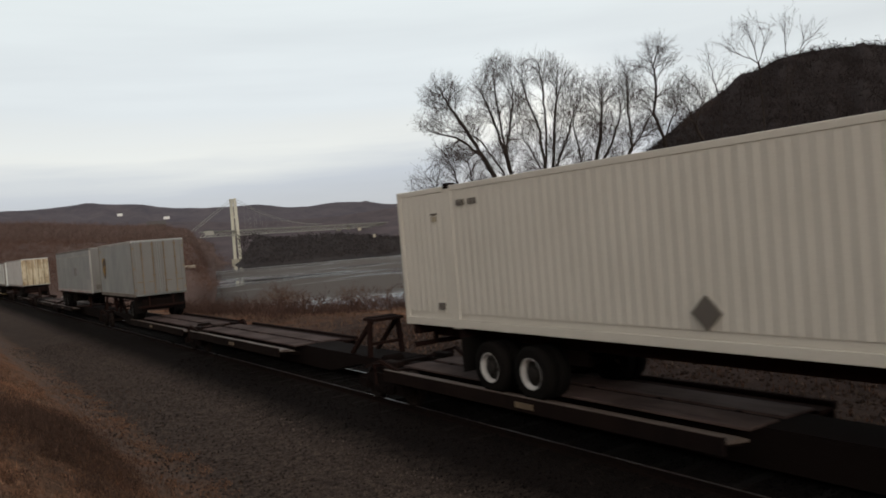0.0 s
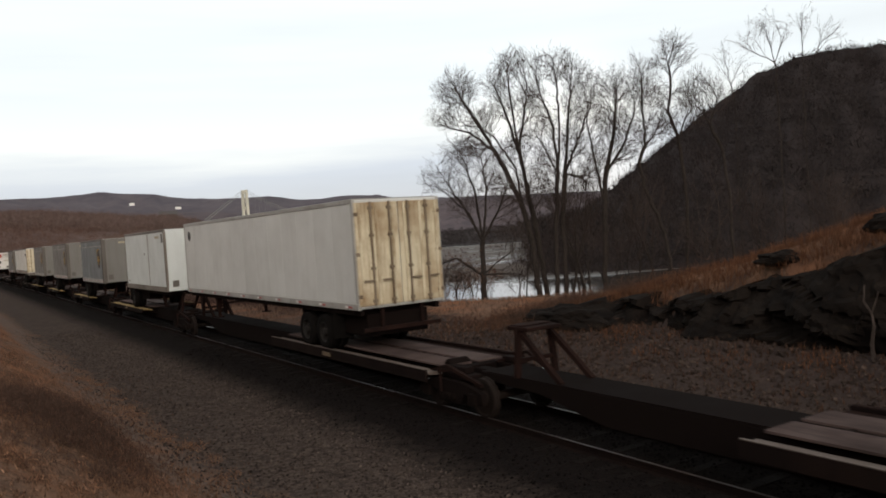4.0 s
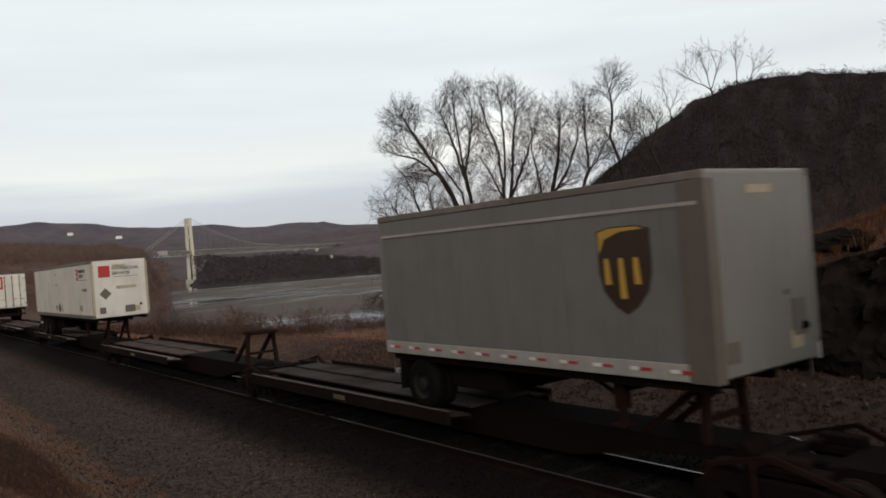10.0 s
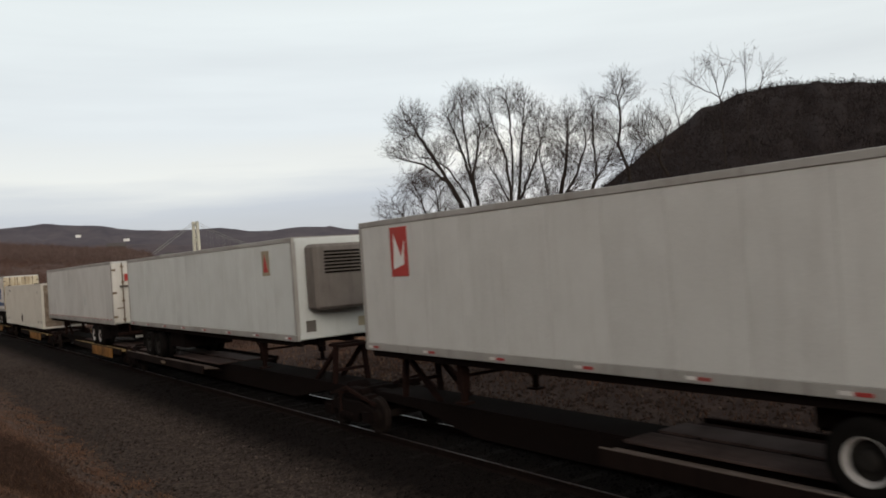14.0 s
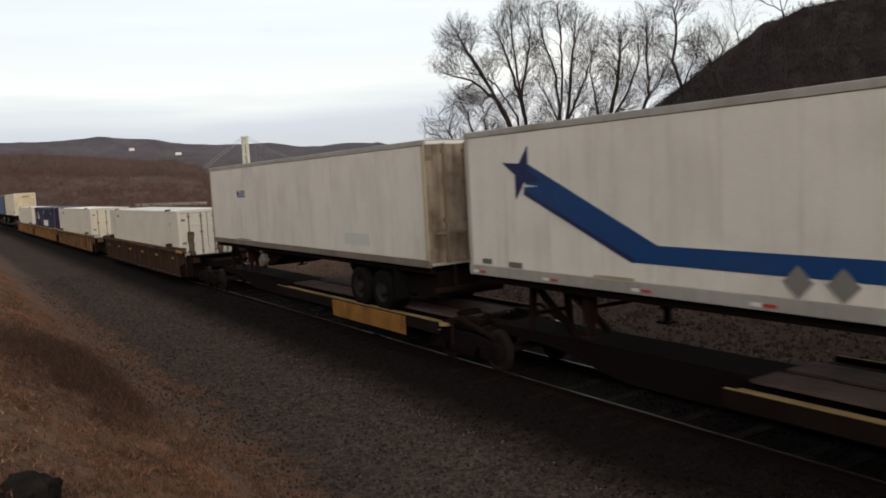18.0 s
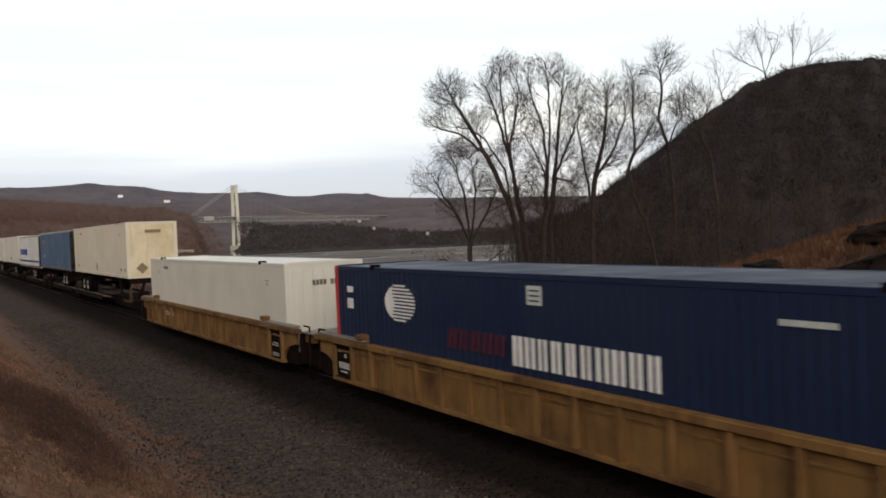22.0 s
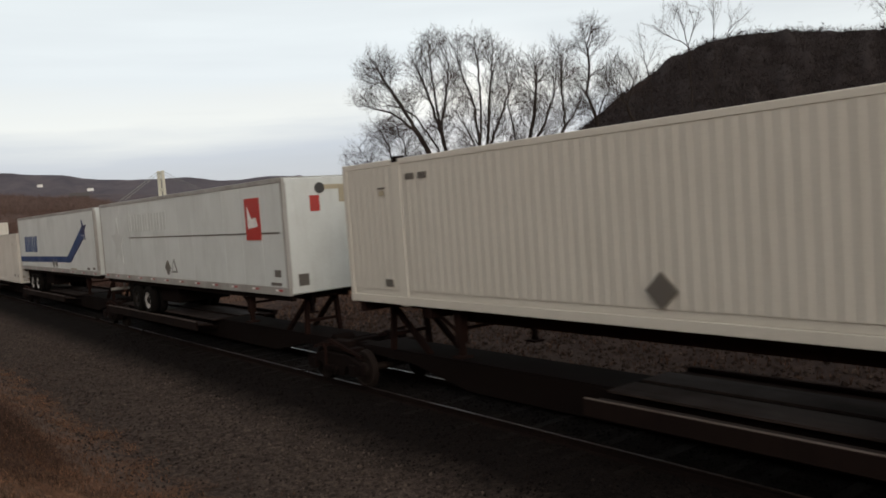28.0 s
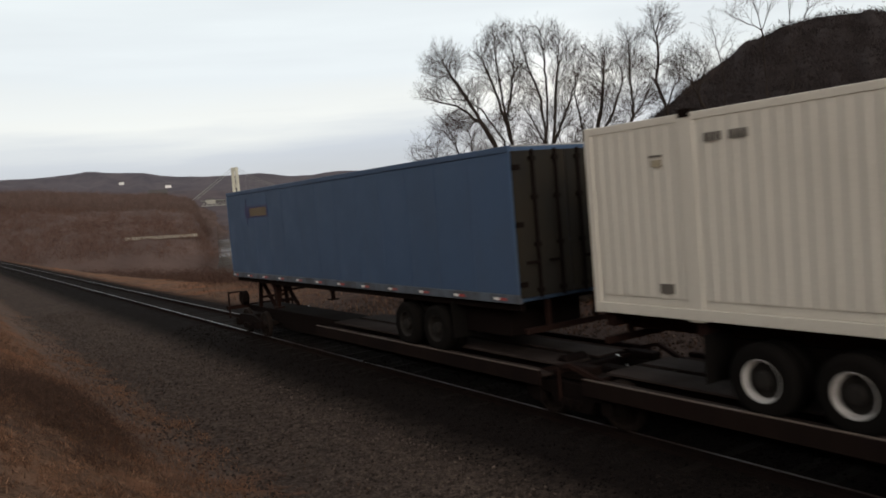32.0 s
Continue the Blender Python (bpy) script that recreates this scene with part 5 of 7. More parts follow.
def words(root, text, size, y, z, mat, on_face=None):
    """Raised lettering on the near side or, with on_face, on the forward end at x = y."""
    c = bpy.data.curves.new("letters", "FONT")
    c.body, c.size, c.extrude, c.offset = text, size, 0.004, size * 0.022
    tmp = bpy.data.objects.new("letters", c)
    scene.collection.objects.link(tmp)
    dg = bpy.context.evaluated_depsgraph_get()
    me = bpy.data.meshes.new_from_object(tmp.evaluated_get(dg))
    bpy.data.objects.remove(tmp)
    me.materials.clear()
    me.materials.append(mat)
    ob = part("lettering", me, None, root, "dark printed words")
    ob.matrix_basis = pose(SIDE - 0.006, y, z, 90, 0, -90) if on_face is None else pose(y, on_face - 0.006, z, 90, 0, 0)
    return ob


def shield(root, y, z, w, h):
    """The parcel carrier's shield, as plain shapes."""
    out = [(-0.5, 0.46), (-0.25, 0.5), (0.25, 0.5), (0.5, 0.46), (0.5, -0.02), (0.42, -0.24), (0.2, -0.42), (0, -0.5), (-0.2, -0.42), (-0.42, -0.24), (-0.5, -0.02)]
    decal(root, [(y + a * w, z + c * h) for a, c in out], M["umber"], "shield", "brown and gold shield")
    decal(root, [(y - a * w, z + c * h) for a, c in ((-0.47, 0.20), (-0.36, 0.36), (-0.05, 0.44), (0.40, 0.455), (0.25, 0.485), (-0.25, 0.485), (-0.47, 0.445))], M["gold"], "shield_top", "gold band", 0.006)
    for dy, z0, z1 in ((-0.28, -0.16, 0.14), (0.0, -0.32, 0.14), (0.28, -0.16, 0.14)):
        decal(root, [(y - (dy - 0.10) * w, z + z0 * h), (y - (dy + 0.02) * w, z + z0 * h), (y - (dy - 0.02) * w, z + z1 * h), (y - (dy - 0.10) * w, z + z1 * h)], M["gold"], "shield_shape", "", 0.006)


def doors(root, y, out, zb, zt, mat, rods=4, ribs=0, hw=1.27, rod="rod"):
    """Two doors on the end at y; out is the way they face (-1 is forward)."""
    y0, y1 = sorted((y, y + out * 0.035))
    for s in (-1, 1):
        b = B()
        bx(b, *sorted((s * 0.012, s * hw)), y0, y1, zb, zt)
        d = part("door", b, mat, root, bevel=0.006)
        for k in range(ribs):
            x = s * (0.18 + (hw - 0.3) * k / max(ribs - 1, 1))
            b = B()
            bx(b, x - 0.035, x + 0.035, *sorted((y + out * 0.03, y + out * 0.065)), zb + 0.02, zt - 0.02)
            part("door_rib", b, mat, d, bevel=0.006)
        for k in range(rods // 2):
            x = s * (0.28 + 0.55 * k)
            b = B()
            bar(b, (x, y + out * 0.075, zb - 0.02), (x, y + out * 0.075, zt + 0.02), 0.045)
            for z in (zb + 0.12, zb + (zt - zb) * 0.36, zb + (zt - zb) * 0.68, zt - 0.15):
                bx(b, x - 0.06, x + 0.06, *sorted((y + out * 0.03, y + out * 0.10)), z - 0.04, z + 0.04)
            bx(b, x - 0.02, x + s * 0.30, *sorted((y + out * 0.08, y + out * 0.11)), zb + 0.62, zb + 0.67)
            part("lock_rod", b, M[rod], d)
        for z in (zb + 0.25, zb + (zt - zb) * 0.5, zt - 0.3):
            b = B()
            bx(b, *sorted((s * (hw - 0.16), s * (hw + 0.02))), *sorted((y + out * 0.03, y + out * 0.055)), z - 0.05, z + 0.05)
            part("hinge", b, M[rod], d)


def legs(root, y, zb, foot=1.05):
    for s in (-1, 1):
        b = B()
        bx(b, s * 0.95 - 0.09, s * 0.95 + 0.09, y - 0.09, y + 0.09, foot + 0.35, zb)
        bx(b, s * 0.95 - 0.05, s * 0.95 + 0.05, y - 0.05, y + 0.05, foot + 0.1, foot + 0.4)
        bx(b, s * 0.95 - 0.14, s * 0.95 + 0.14, y - 0.14, y + 0.14, foot + 0.08, foot + 0.12)
        part("landing_leg", b, M["rusty"], root)
        b = B()
        bar(b, (s * 0.95, y, foot + 0.5), (s * 0.85, y + 1.0, zb - 0.02), 0.05)
        part("leg_brace", b, M["rusty"], root)
    b = B()
    bar(b, (-0.95, y, foot + 0.62), (0.95, y, foot + 0.62), 0.06)
    bar(b, (-0.95, y, zb - 0.12), (0.95, y, foot + 0.62), 0.04)
    part("leg_brace", b, M["rusty"], root)


def cross_mesh():
    b = B()
    bx(b, -1.2, 1.2, -0.04, 0.04, 1.97, 2.078)
    return finish("cross_member", b, M["black"])


CROSS = cross_mesh()


def trailer(u0, u1, label, side="panel", rails="alu", top_band="alu", rev=False, axles=2, zb=2.08, zt=4.95, door_mat="white", ribs=0, nose="white",
            marks=0, mark_mat="reflect", band=0.0, reefer=False, dark=True, seams=1.24, flutes=(), wheel_from=None, low=0.17, post_mat=None, mark_z=0.05):
    """A box trailer. y runs from its forward end; rev: its doors lead."""
    L = u1 - u0
    root = new("semi_trailer")
    root.location = (TRACK_X, u0, 0)

    def Y(y):
        return L - y if rev else y
    b = B()
    bx(b, -1.285, 1.285, 0.02, L - 0.02, zb + 0.02, zt - 0.02)
    part("body", b, M[nose], root, bevel=0.03)
    # near wall in panels
    zlo, zhi = zb + low, zt - 0.13 - band
    n = max(1, round((L - 0.24) / seams))
    w = (L - 0.24) / n
    b = B()
    if flutes:
        out = [(-1.300, zlo)]
        for z in flutes:
            out += [(-1.300, z - 0.020), (-1.317, z - 0.010), (-1.317, z + 0.010), (-1.300, z + 0.020)]
        out += [(-1.300, zhi), (-1.25, zhi), (-1.25, zlo)]
        a = [b.verts.new((x, 0.004, z)) for x, z in out]
        c = [b.verts.new((x, w - 0.004, z)) for x, z in out]
        for i in range(len(out)):
            j = (i + 1) % len(out)
            b.faces.new((a[i], a[j], c[j], c[i]))
        b.faces.new(a)
        b.faces.new(c[::-1])
    else:
        bx(b, -1.300, -1.25, 0.004, w - 0.004, zlo, zhi)
    pm = finish("side_panel", b, M[side], 0.0 if flutes else 0.003)
    for k in range(n):
        part("side_panel", pm, None, root, at=(0, 0.12 + k * w, 0))
    if band:
        b = B()
        bx(b, -1.306, -1.25, 0.12, L - 0.12, zhi + 0.003, zt - 0.13)
        part("upper_band", b, M[side], root, "paler band under the roof", bevel=0.004)
        b = B()
        bx(b, -1.318, -1.30, 0.12, L - 0.12, zhi - 0.03, zhi + 0.02)
        part("band_moulding", b, M["alu"], root)
    for s in (-1, 1):
        b = B()
        bx(b, *sorted((s * 1.23, s * 1.312)), 0.0, L, zt - 0.12, zt)
        part("top_rail", b, M[top_band], root, bevel=0.01)
        b = B()
        bx(b, *sorted((s * 1.22, s * 1.315)), 0.0, L, zb, zb + low - 0.004)
        part("bottom_rail", b, M[rails], root, bevel=0.008)
        for y in (0.0, L - 0.118):
            b = B()
            bx(b, *sorted((s * 1.20, s * 1.311)), y, y + 0.118, zb + low, zt - 0.122)
            part("corner_post", b, M[post_mat or rails], root, bevel=0.012)
    b = B()
    bx(b, -1.24, 1.24, 0.05, L - 0.05, zt - 0.016, zt + 0.006)
    part("roof", b, M["alu"], root)
    for k in range(int(L / 0.9)):
        part("cross_member", CROSS, None, root, at=(0, 0.44 + k * 0.9, zb - 2.08))
    for s in (-1, 1):
        b = B()
        bx(b, s * 0.5 - 0.06, s * 0.5 + 0.06, *sorted((Y(0.3), Y(4.5))), zb - 0.2, zb - 0.003)
        part("nose_beam", b, M["black"], root)
        b = B()
        bx(b, *sorted((s * 1.08, s * 1.19)), 0.12, L - 0.12, zb - 0.15, zb - 0.004)
        part("side_sill", b, M["black"], root)
    for k, y in enumerate((4.3, 5.3) if L > 10 else (3.0,)):
        b = B()
        lathe(b, [(-0.42, 0.12), (-0.38, 0.17), (0.38, 0.17), (0.42, 0.12)], 14, (-0.2, Y(L - y), zb - 0.34))
        bx(b, -0.62, 0.22, Y(L - y) - 0.03, Y(L - y) + 0.03, zb - 0.2, zb - 0.01)
        part("air_tank", b, M["black"], root)
    # ends
    ye, out = (0.0, -1) if rev else (L, 1)
    doors(root, ye, out, zb + 0.1, zt - 0.1, M[door_mat], 4, ribs, rod="black" if door_mat == "dark_door" else "rod")
    if not rev:
        face_plate(root, -0.32, 0.30, zt - 0.34, zt - 0.22, 0.018, M["stain"], "placard", "faded number bar")
        face_plate(root, -1.02, -0.74, zb + 0.22, zb + 0.52, 0.018, M["plate"])
        face_plate(root, 0.55, 0.86, zb + 0.24, zb + 0.50, 0.018, M["stain"])
        b = B()
        lathe(b, [(-0.05, 0.06), (0.05, 0.06)], 10, (0.9, 0.0, zb + 0.55))
        part("glad_hand", b, M["black"], root)
    # running gear
    base = wheel_from if wheel_from is not None else L - (2.4 if axles == 2 else 1.15)
    ys = [Y(base - 1.24 * k) for k in range(axles)]
    road_wheels(root, ys, dark=dark)
    b = B()
    for s in (-1, 1):
        bx(b, s * 0.55 - 0.06, s * 0.55 + 0.06, min(ys) - 0.9, max(ys) + 0.9, 1.50, zb - 0.1)
    for y in ys:
        bx(b, -0.6, 0.6, y - 0.12, y + 0.12, 1.42, 1.60)
    part("bogie_frame", b, M["black"], root)
    # solid black blocks, added to stand in for the undercarriage darkness
    b = B()
    bx(b, -0.92, 0.92, max(min(ys) - 2.2, 0.3), min(ys) - 0.55, 1.34, zb - 0.13)
    bx(b, -0.70, 0.70, min(ys) - 0.6, min(max(ys) + 0.9, L - 0.1), 1.55, zb - 0.13)
    part("suspension_frame", b, M["black"], root, "black block added for the dark underbody by the axles", bevel=0.02)
    for s in (-1, 1):
        b = B()
        yf = Y(min(base + 0.72, L - 0.2))
        bx(b, s * 0.98 - 0.3, s * 0.98 + 0.3, yf - 0.008, yf + 0.008, 1.22, zb - 0.1)
        part("mud_flap", b, M["tyre"], root)
    b = B()
    yb = Y(L - 0.06)
    bx(b, -1.15, 1.15, yb - 0.05, yb + 0.05, 1.50, 1.60)
    for s in (-0.6, 0.6):
        bx(b, s - 0.04, s + 0.04, yb - 0.04, yb + 0.04, 1.59, zb)
    part("bumper", b, M["alu" if not rev else "rusty"], root)
    legs(root, Y(3.1 if L > 10 else 2.0), zb)
    if marks:
        for k in range(marks):
            y = 0.35 + (L - 0.9) * k / max(marks - 1, 1)
            b = B()
            bx(b, -1.324, -1.31, y, y + 0.22, zb + mark_z, zb + mark_z + 0.05)
            part("reflector", b, M[mark_mat], root)
            b = B()
            bx(b, -1.324, -1.31, y + 0.225, y + 0.40, zb + mark_z, zb + mark_z + 0.05)
            part("reflector", b, M["pale"], root)
    if reefer:
        b = B()
        y0, y1 = sorted((Y(-0.62), Y(0.0)))
        bx(b, -0.98, 0.98, y0, y1, zt - 1.95, zt - 0.22)
        unit = part("cooling_unit", b, M["dull"], root, "refrigeration unit on the nose", bevel=0.08)
        b = B()
        for k in range(7):
            bx(b, -0.7, 0.7, y0 - 0.02, y0 + 0.02, zt - 1.0 + k * 0.09, zt - 0.95 + k * 0.09)
        part("grille", b, M["black"], unit)
    tagged(root, label, "trailer", "trailers on the train")
    TRAIN.append((root, u0))
    return root


def ribbed_wall(L0, L1, zb, zt, x, out, pitch=0.29, deep=0.025):
    """A corrugated steel wall along y."""
    n = max(1, round((L1 - L0) / pitch))
    w = (L1 - L0) / n
    pts = []
    for k in range(n):
        y = L0 + k * w
        pts += [(y, 0), (y + 0.34 * w, 0), (y + 0.50 * w, deep), (y + 0.84 * w, deep)]
    pts.append((L1, 0))
    b = B()
    lo = [b.verts.new((x - out * d, y, zb)) for y, d in pts]
    hi = [b.verts.new((x - out * d, y, zt)) for y, d in pts]
    for i in range(len(pts) - 1):
        b.faces.new((lo[i], lo[i + 1], hi[i + 1], hi[i]))
    return b


def container(u0, label, paint_mat, zb, rev=True, L=16.15, door_mat=None, marks=True, H=2.896, edge=None, end_mat=None):
    """A steel box of 16 m; rev: its doors lead."""
    root = new("shipping_container")
    root.location = (TRACK_X, u0, 0)
    m = M[paint_mat]
    em = M[edge] if edge else m
    zt = zb + H
    rail_h = 0.30
    for s in (-1, 1):
        sections = ((0.12, 1.86), (2.14, L - 2.14), (L - 1.86, L - 0.12)) if s < 0 else ((0.12, L - 0.12),)
        for y0, y1 in sections:
            part("side_wall", ribbed_wall(y0, y1, zb + rail_h - 0.01, zt - 0.10, s * 1.292, s, 0.22 if s < 0 else 0.58, 0.0095), m, root)
        b = B()
        slab(b, [(0.02, zb), (L - 0.02, zb), (L - 0.02, zb + 0.16), (0.02, zb + 0.16)], *sorted((s * 1.20, s * 1.312)))
        slab(b, [(0.02, zb + 0.16), (L - 0.02, zb + 0.16), (L - 0.02, zb + rail_h), (0.02, zb + rail_h)], *sorted((s * 1.20, s * 1.272)))
        part("bottom_rail", b, m, root, bevel=0.008)
        b = B()
        bx(b, *sorted((s * 1.20, s * 1.298)), 0.02, L - 0.02, zt - 0.115, zt)
        part("top_rail", b, m, root, bevel=0.012)
        for y in (0.0, L - 0.16):
            b = B()
            bx(b, *sorted((s * 1.14, s * 1.303)), y, y + 0.16, zb - 0.02, zt + 0.01)
            part("corner_post", b, em, root, bevel=0.015)
        if s < 0:
            for y in (1.86, L - 2.14):
                b = B()
                bx(b, -1.300, -1.20, y, y + 0.28, zb - 0.03, zt + 0.005)
                post = part("lift_post", b, m, root, bevel=0.012)
                b = B()
                bx(b, -1.306, -1.12, y + 0.04, y + 0.24, zt - 0.06, zt + 0.055)
                part("casting", b, M["black"], post)
    b = B()
    bx(b, -1.21, 1.21, 0.05, L - 0.05, zt - 0.03, zt - 0.008)
    part("roof", b, M["roof_lit"] if paint_mat in ("box", "cream") else m, root)
    b = B()
    bx(b, -1.2, 1.2, 0.06, L - 0.06, zb + 0.02, zb + 0.14)
    part("floor", b, M["black"], root)
    ye, out = (0.03, -1) if rev else (L - 0.03, 1)
    doors(root, ye, out, zb + 0.12, zt - 0.12, M[door_mat or paint_mat], 4, 0, 1.14, "navy" if paint_mat == "navy" else "rod")
    if rev:
        for s in (-1, 1):
            for k in range(4):
                b = B()
                z = zb + 0.35 + k * 0.62
                bx(b, *sorted((s * 0.06, s * 1.08)), -0.035, 0.0, z, z + 0.10)
                part("door_rib", b, M[door_mat or paint_mat], root, bevel=0.008)
    b = B()
    yn = 0.05 if not rev else L - 0.05
    bx(b, -1.15, 1.15, yn - 0.03, yn + 0.03, zb + 0.05, zt - 0.05)
    part("end_wall", b, M[end_mat] if end_mat else m, root, bevel=0.004)
    if not rev and not end_mat:
        for k in range(7):
            b = B()
            bx(b, -1.05 + k * 0.33, -0.90 + k * 0.33, 0.004, 0.03, zb + 0.2, zt - 0.2)
            part("end_rib", b, M[end_mat] if end_mat else m, root)
    for s0 in (0.0, L - 0.16):
        for z in (zb - 0.02, zt - 0.10):
            b = B()
            bx(b, -1.16, 1.16, s0 + 0.002, s0 + 0.14, z, z + 0.12)
            part("end_header", b, em, root)
    if marks:
        for y in (1.45, L - 1.45):
            rect(root, y - 0.12, y + 0.12, zt - 0.56, zt - 0.53, M["plate"], "number_bar", "", -0.002)
            rect(root, y - 0.10, y + 0.08, zt - 0.70, zt - 0.60, M["stain"], "number_bar", "", -0.002)
        for k in range(7):
            if k != 3:
                rect(root, L - 3.0 + k * 0.10, L - 2.93 + k * 0.10, zt - 0.43, zt - 0.31, M["plate"], "number_bar", "", -0.002)
        rect(root, 1.35, 1.62, zb + 0.36, zb + 0.50, M["plate"], "data_plate", "", -0.002)
        rect(root, L - 1.65, L - 1.40, zb + 0.36, zb + 0.50, M["plate"], "data_plate", "", -0.002)
        rect(root, 0.38, 0.66, zb + 0.42, zb + 0.48, M["plate"], "data_plate", "", -0.002)
        rect(root, 0.38, 0.60, zb + 0.34, zb + 0.40, M["plate"], "data_plate", "", -0.002)
    tagged(root, label, "container", "containers on the train")
    TRAIN.append((root, u0))
    return root


def chassis(u0, rev=False, L=16.15, zb=2.10):
    """The wheeled frame under a container."""
    root = new("container_chassis")
    root.location = (TRACK_X, u0, 0)

    def Y(y):
        return L - y if rev else y
    for s in (-1, 1):
        b = B()
        bx(b, s * 0.5 - 0.07, s * 0.5 + 0.07, *sorted((Y(2.6), Y(L - 0.1))), zb - 0.36, zb - 0.06)
        bx(b, s * 0.5 - 0.06, s * 0.5 + 0.06, *sorted((Y(0.15), Y(2.7))), zb - 0.20, zb - 0.03)
        part("main_beam", b, M["rusty"], root)
    for y in (0.25, 2.6, 6.5, 10.0, L - 2.0, L - 0.2):
        b = B()
        wide = 1.18 if y in (0.25, 2.6, L - 2.0, L - 0.2) else 0.6
        bx(b, -wide, wide, Y(y) - 0.09, Y(y) + 0.09, zb - 0.24, zb - 0.024)
        part("bolster", b, M["rusty"], root)
    ys = [Y(L - 2.95), Y(L - 4.2)]
    road_wheels(root, ys)
    b = B()
    for s in (-1, 1):
        bx(b, s * 0.62 - 0.05, s * 0.62 + 0.05, min(ys) - 0.9, max(ys) + 0.9, 1.48, 1.76)
    bx(b, -0.55, 0.55, min(ys) - 0.3, max(ys) + 0.3, 1.36, 1.48)
    part("bogie_frame", b, M["black"], root)
    legs(root, Y(3.3), zb - 0.1)
    for s in (-1, 1):
        b = B()
        yf = Y(L - 2.1)
        bx(b, s * 0.98 - 0.3, s * 0.98 + 0.3, yf - 0.008, yf + 0.008, 1.2, zb - 0.2)
        part("mud_flap", b, M["tyre"], root)
    b = B()
    bx(b, -1.15, 1.15, Y(L - 0.06) - 0.05, Y(L - 0.06) + 0.05, 1.55, 1.66)
    for s in (-0.6, 0.6):
        bx(b, s - 0.04, s + 0.04, Y(L - 0.06) - 0.04, Y(L - 0.06) + 0.04, 1.65, zb - 0.1)
    part("bumper", b, M["rusty"], root)
    tagged(root, "rusty steel container chassis on white-rimmed wheels", "chassis", "chassis on the train")
    TRAIN.append((root, u0))
    return root


# ---- rail cars ----
def wheelset_mesh():
    b = B()
    for s in (-1, 1):
        prof = [(0.72, 0.17), (0.715, 0.36), (0.70, 0.37), (0.70, 0.445), (0.735, 0.445), (0.745, 0.42), (0.83, 0.415), (0.84, 0.36), (0.80, 0.34), (0.79, 0.16), (0.86, 0.12), (0.90, 0.11)]
        lathe(b, [(s * x, r) for x, r in prof], 28)
    lathe(b, [(-0.95, 0.085), (0.95, 0.085)], 12)
    return finish("wheelset", b, M["wheel"])


def cap_mesh():
    """The bright worn tread of one wheel."""
    b = B()
    lathe(b, [(0.747, 0.4185), (0.828, 0.4165), (0.835, 0.40), (0.837, 0.385), (0.747, 0.385)], 28)
    return finish("tread", b, M["steel"])


WHEELSET, TREAD = wheelset_mesh(), cap_mesh()


def frame_mesh():
    b = B()
    out = [(-1.25, 0.34), (-1.12, 0.34), (-0.95, 0.50), (-0.55, 0.50), (-0.42, 0.26), (0.42, 0.26), (0.55, 0.50), (0.95, 0.50), (1.12, 0.34), (1.25, 0.34), (1.22, 0.58), (0.9, 0.66), (0.5, 0.74), (-0.5, 0.74), (-0.9, 0.66), (-1.22, 0.58)]
    slab(b, out, -1.10, -0.98)
    for y in (-0.9, 0.9):
        bx(b, -1.16, -0.96, y - 0.13, y + 0.13, 0.32, 0.56)
    for k in (-0.18, 0.0, 0.18):
        lathe(b, [(-0.05, 0.075), (0.05, 0.075)], 10, (-1.12, k, 0.40))
    return finish("side_frame", b, M["black"])


FRAME = frame_mesh()


def truck(root, y, u0):
    b = B()
    bx(b, -0.98, 0.98, y - 0.2, y + 0.2, 0.46, 0.72)
    t = part("truck_bolster", b, M["black"], root)
    part("side_frame", FRAME, None, t, at=(0, y, 0))
    f = part("side_frame", FRAME, None, t)
    f.matrix_basis = pose(0, y, 0, 0, 0, 180)
    for d in (-0.88, 0.88):
        w = part("wheelset", WHEELSET, None, root, at=(0, y + d, 0.42))
        part("tread", TREAD, None, w, "bright worn tread")
        ROLLING.append((w, u0 + y + d))


def hitch(root, y, face):
    """The folding stand that takes a trailer's nose."""
    b = B()
    bx(b, -0.45, 0.45, y - 0.35, y + 0.35, 1.86, 1.94)
    bx(b, -0.40, 0.40, y - 0.10, y + 0.30, 1.94, 1.965)
    h = part("hitch", b, M["rusty"], root, "trailer hitch stand", bevel=0.015)
    for s in (-1, 1):
        b = B()
        bar(b, (s * 0.42, y, 1.88), (s * 0.5, y, 0.90), 0.11)
        part("hitch_leg", b, M["rusty"], h)
        b = B()
        bar(b, (s * 0.38, y, 1.84), (s * 0.4, y + face * 1.25, 0.90), 0.10)
        part("hitch_brace", b, M["rusty"], h)
    b = B()
    bar(b, (-0.5, y, 1.25), (0.5, y, 1.25), 0.08)
    part("hitch_brace", b, M["rusty"], h)


# where the noses of the loads stand on their cars
KINGPINS = {460.4: 463.3, 130.2: 131.8, 146.0: 147.5, 162.3: 163.8, 196.6: 198.0, 33.6: 50.5, 113.5: 115.35, 550.2: 552.5, 178.0: 192.6}


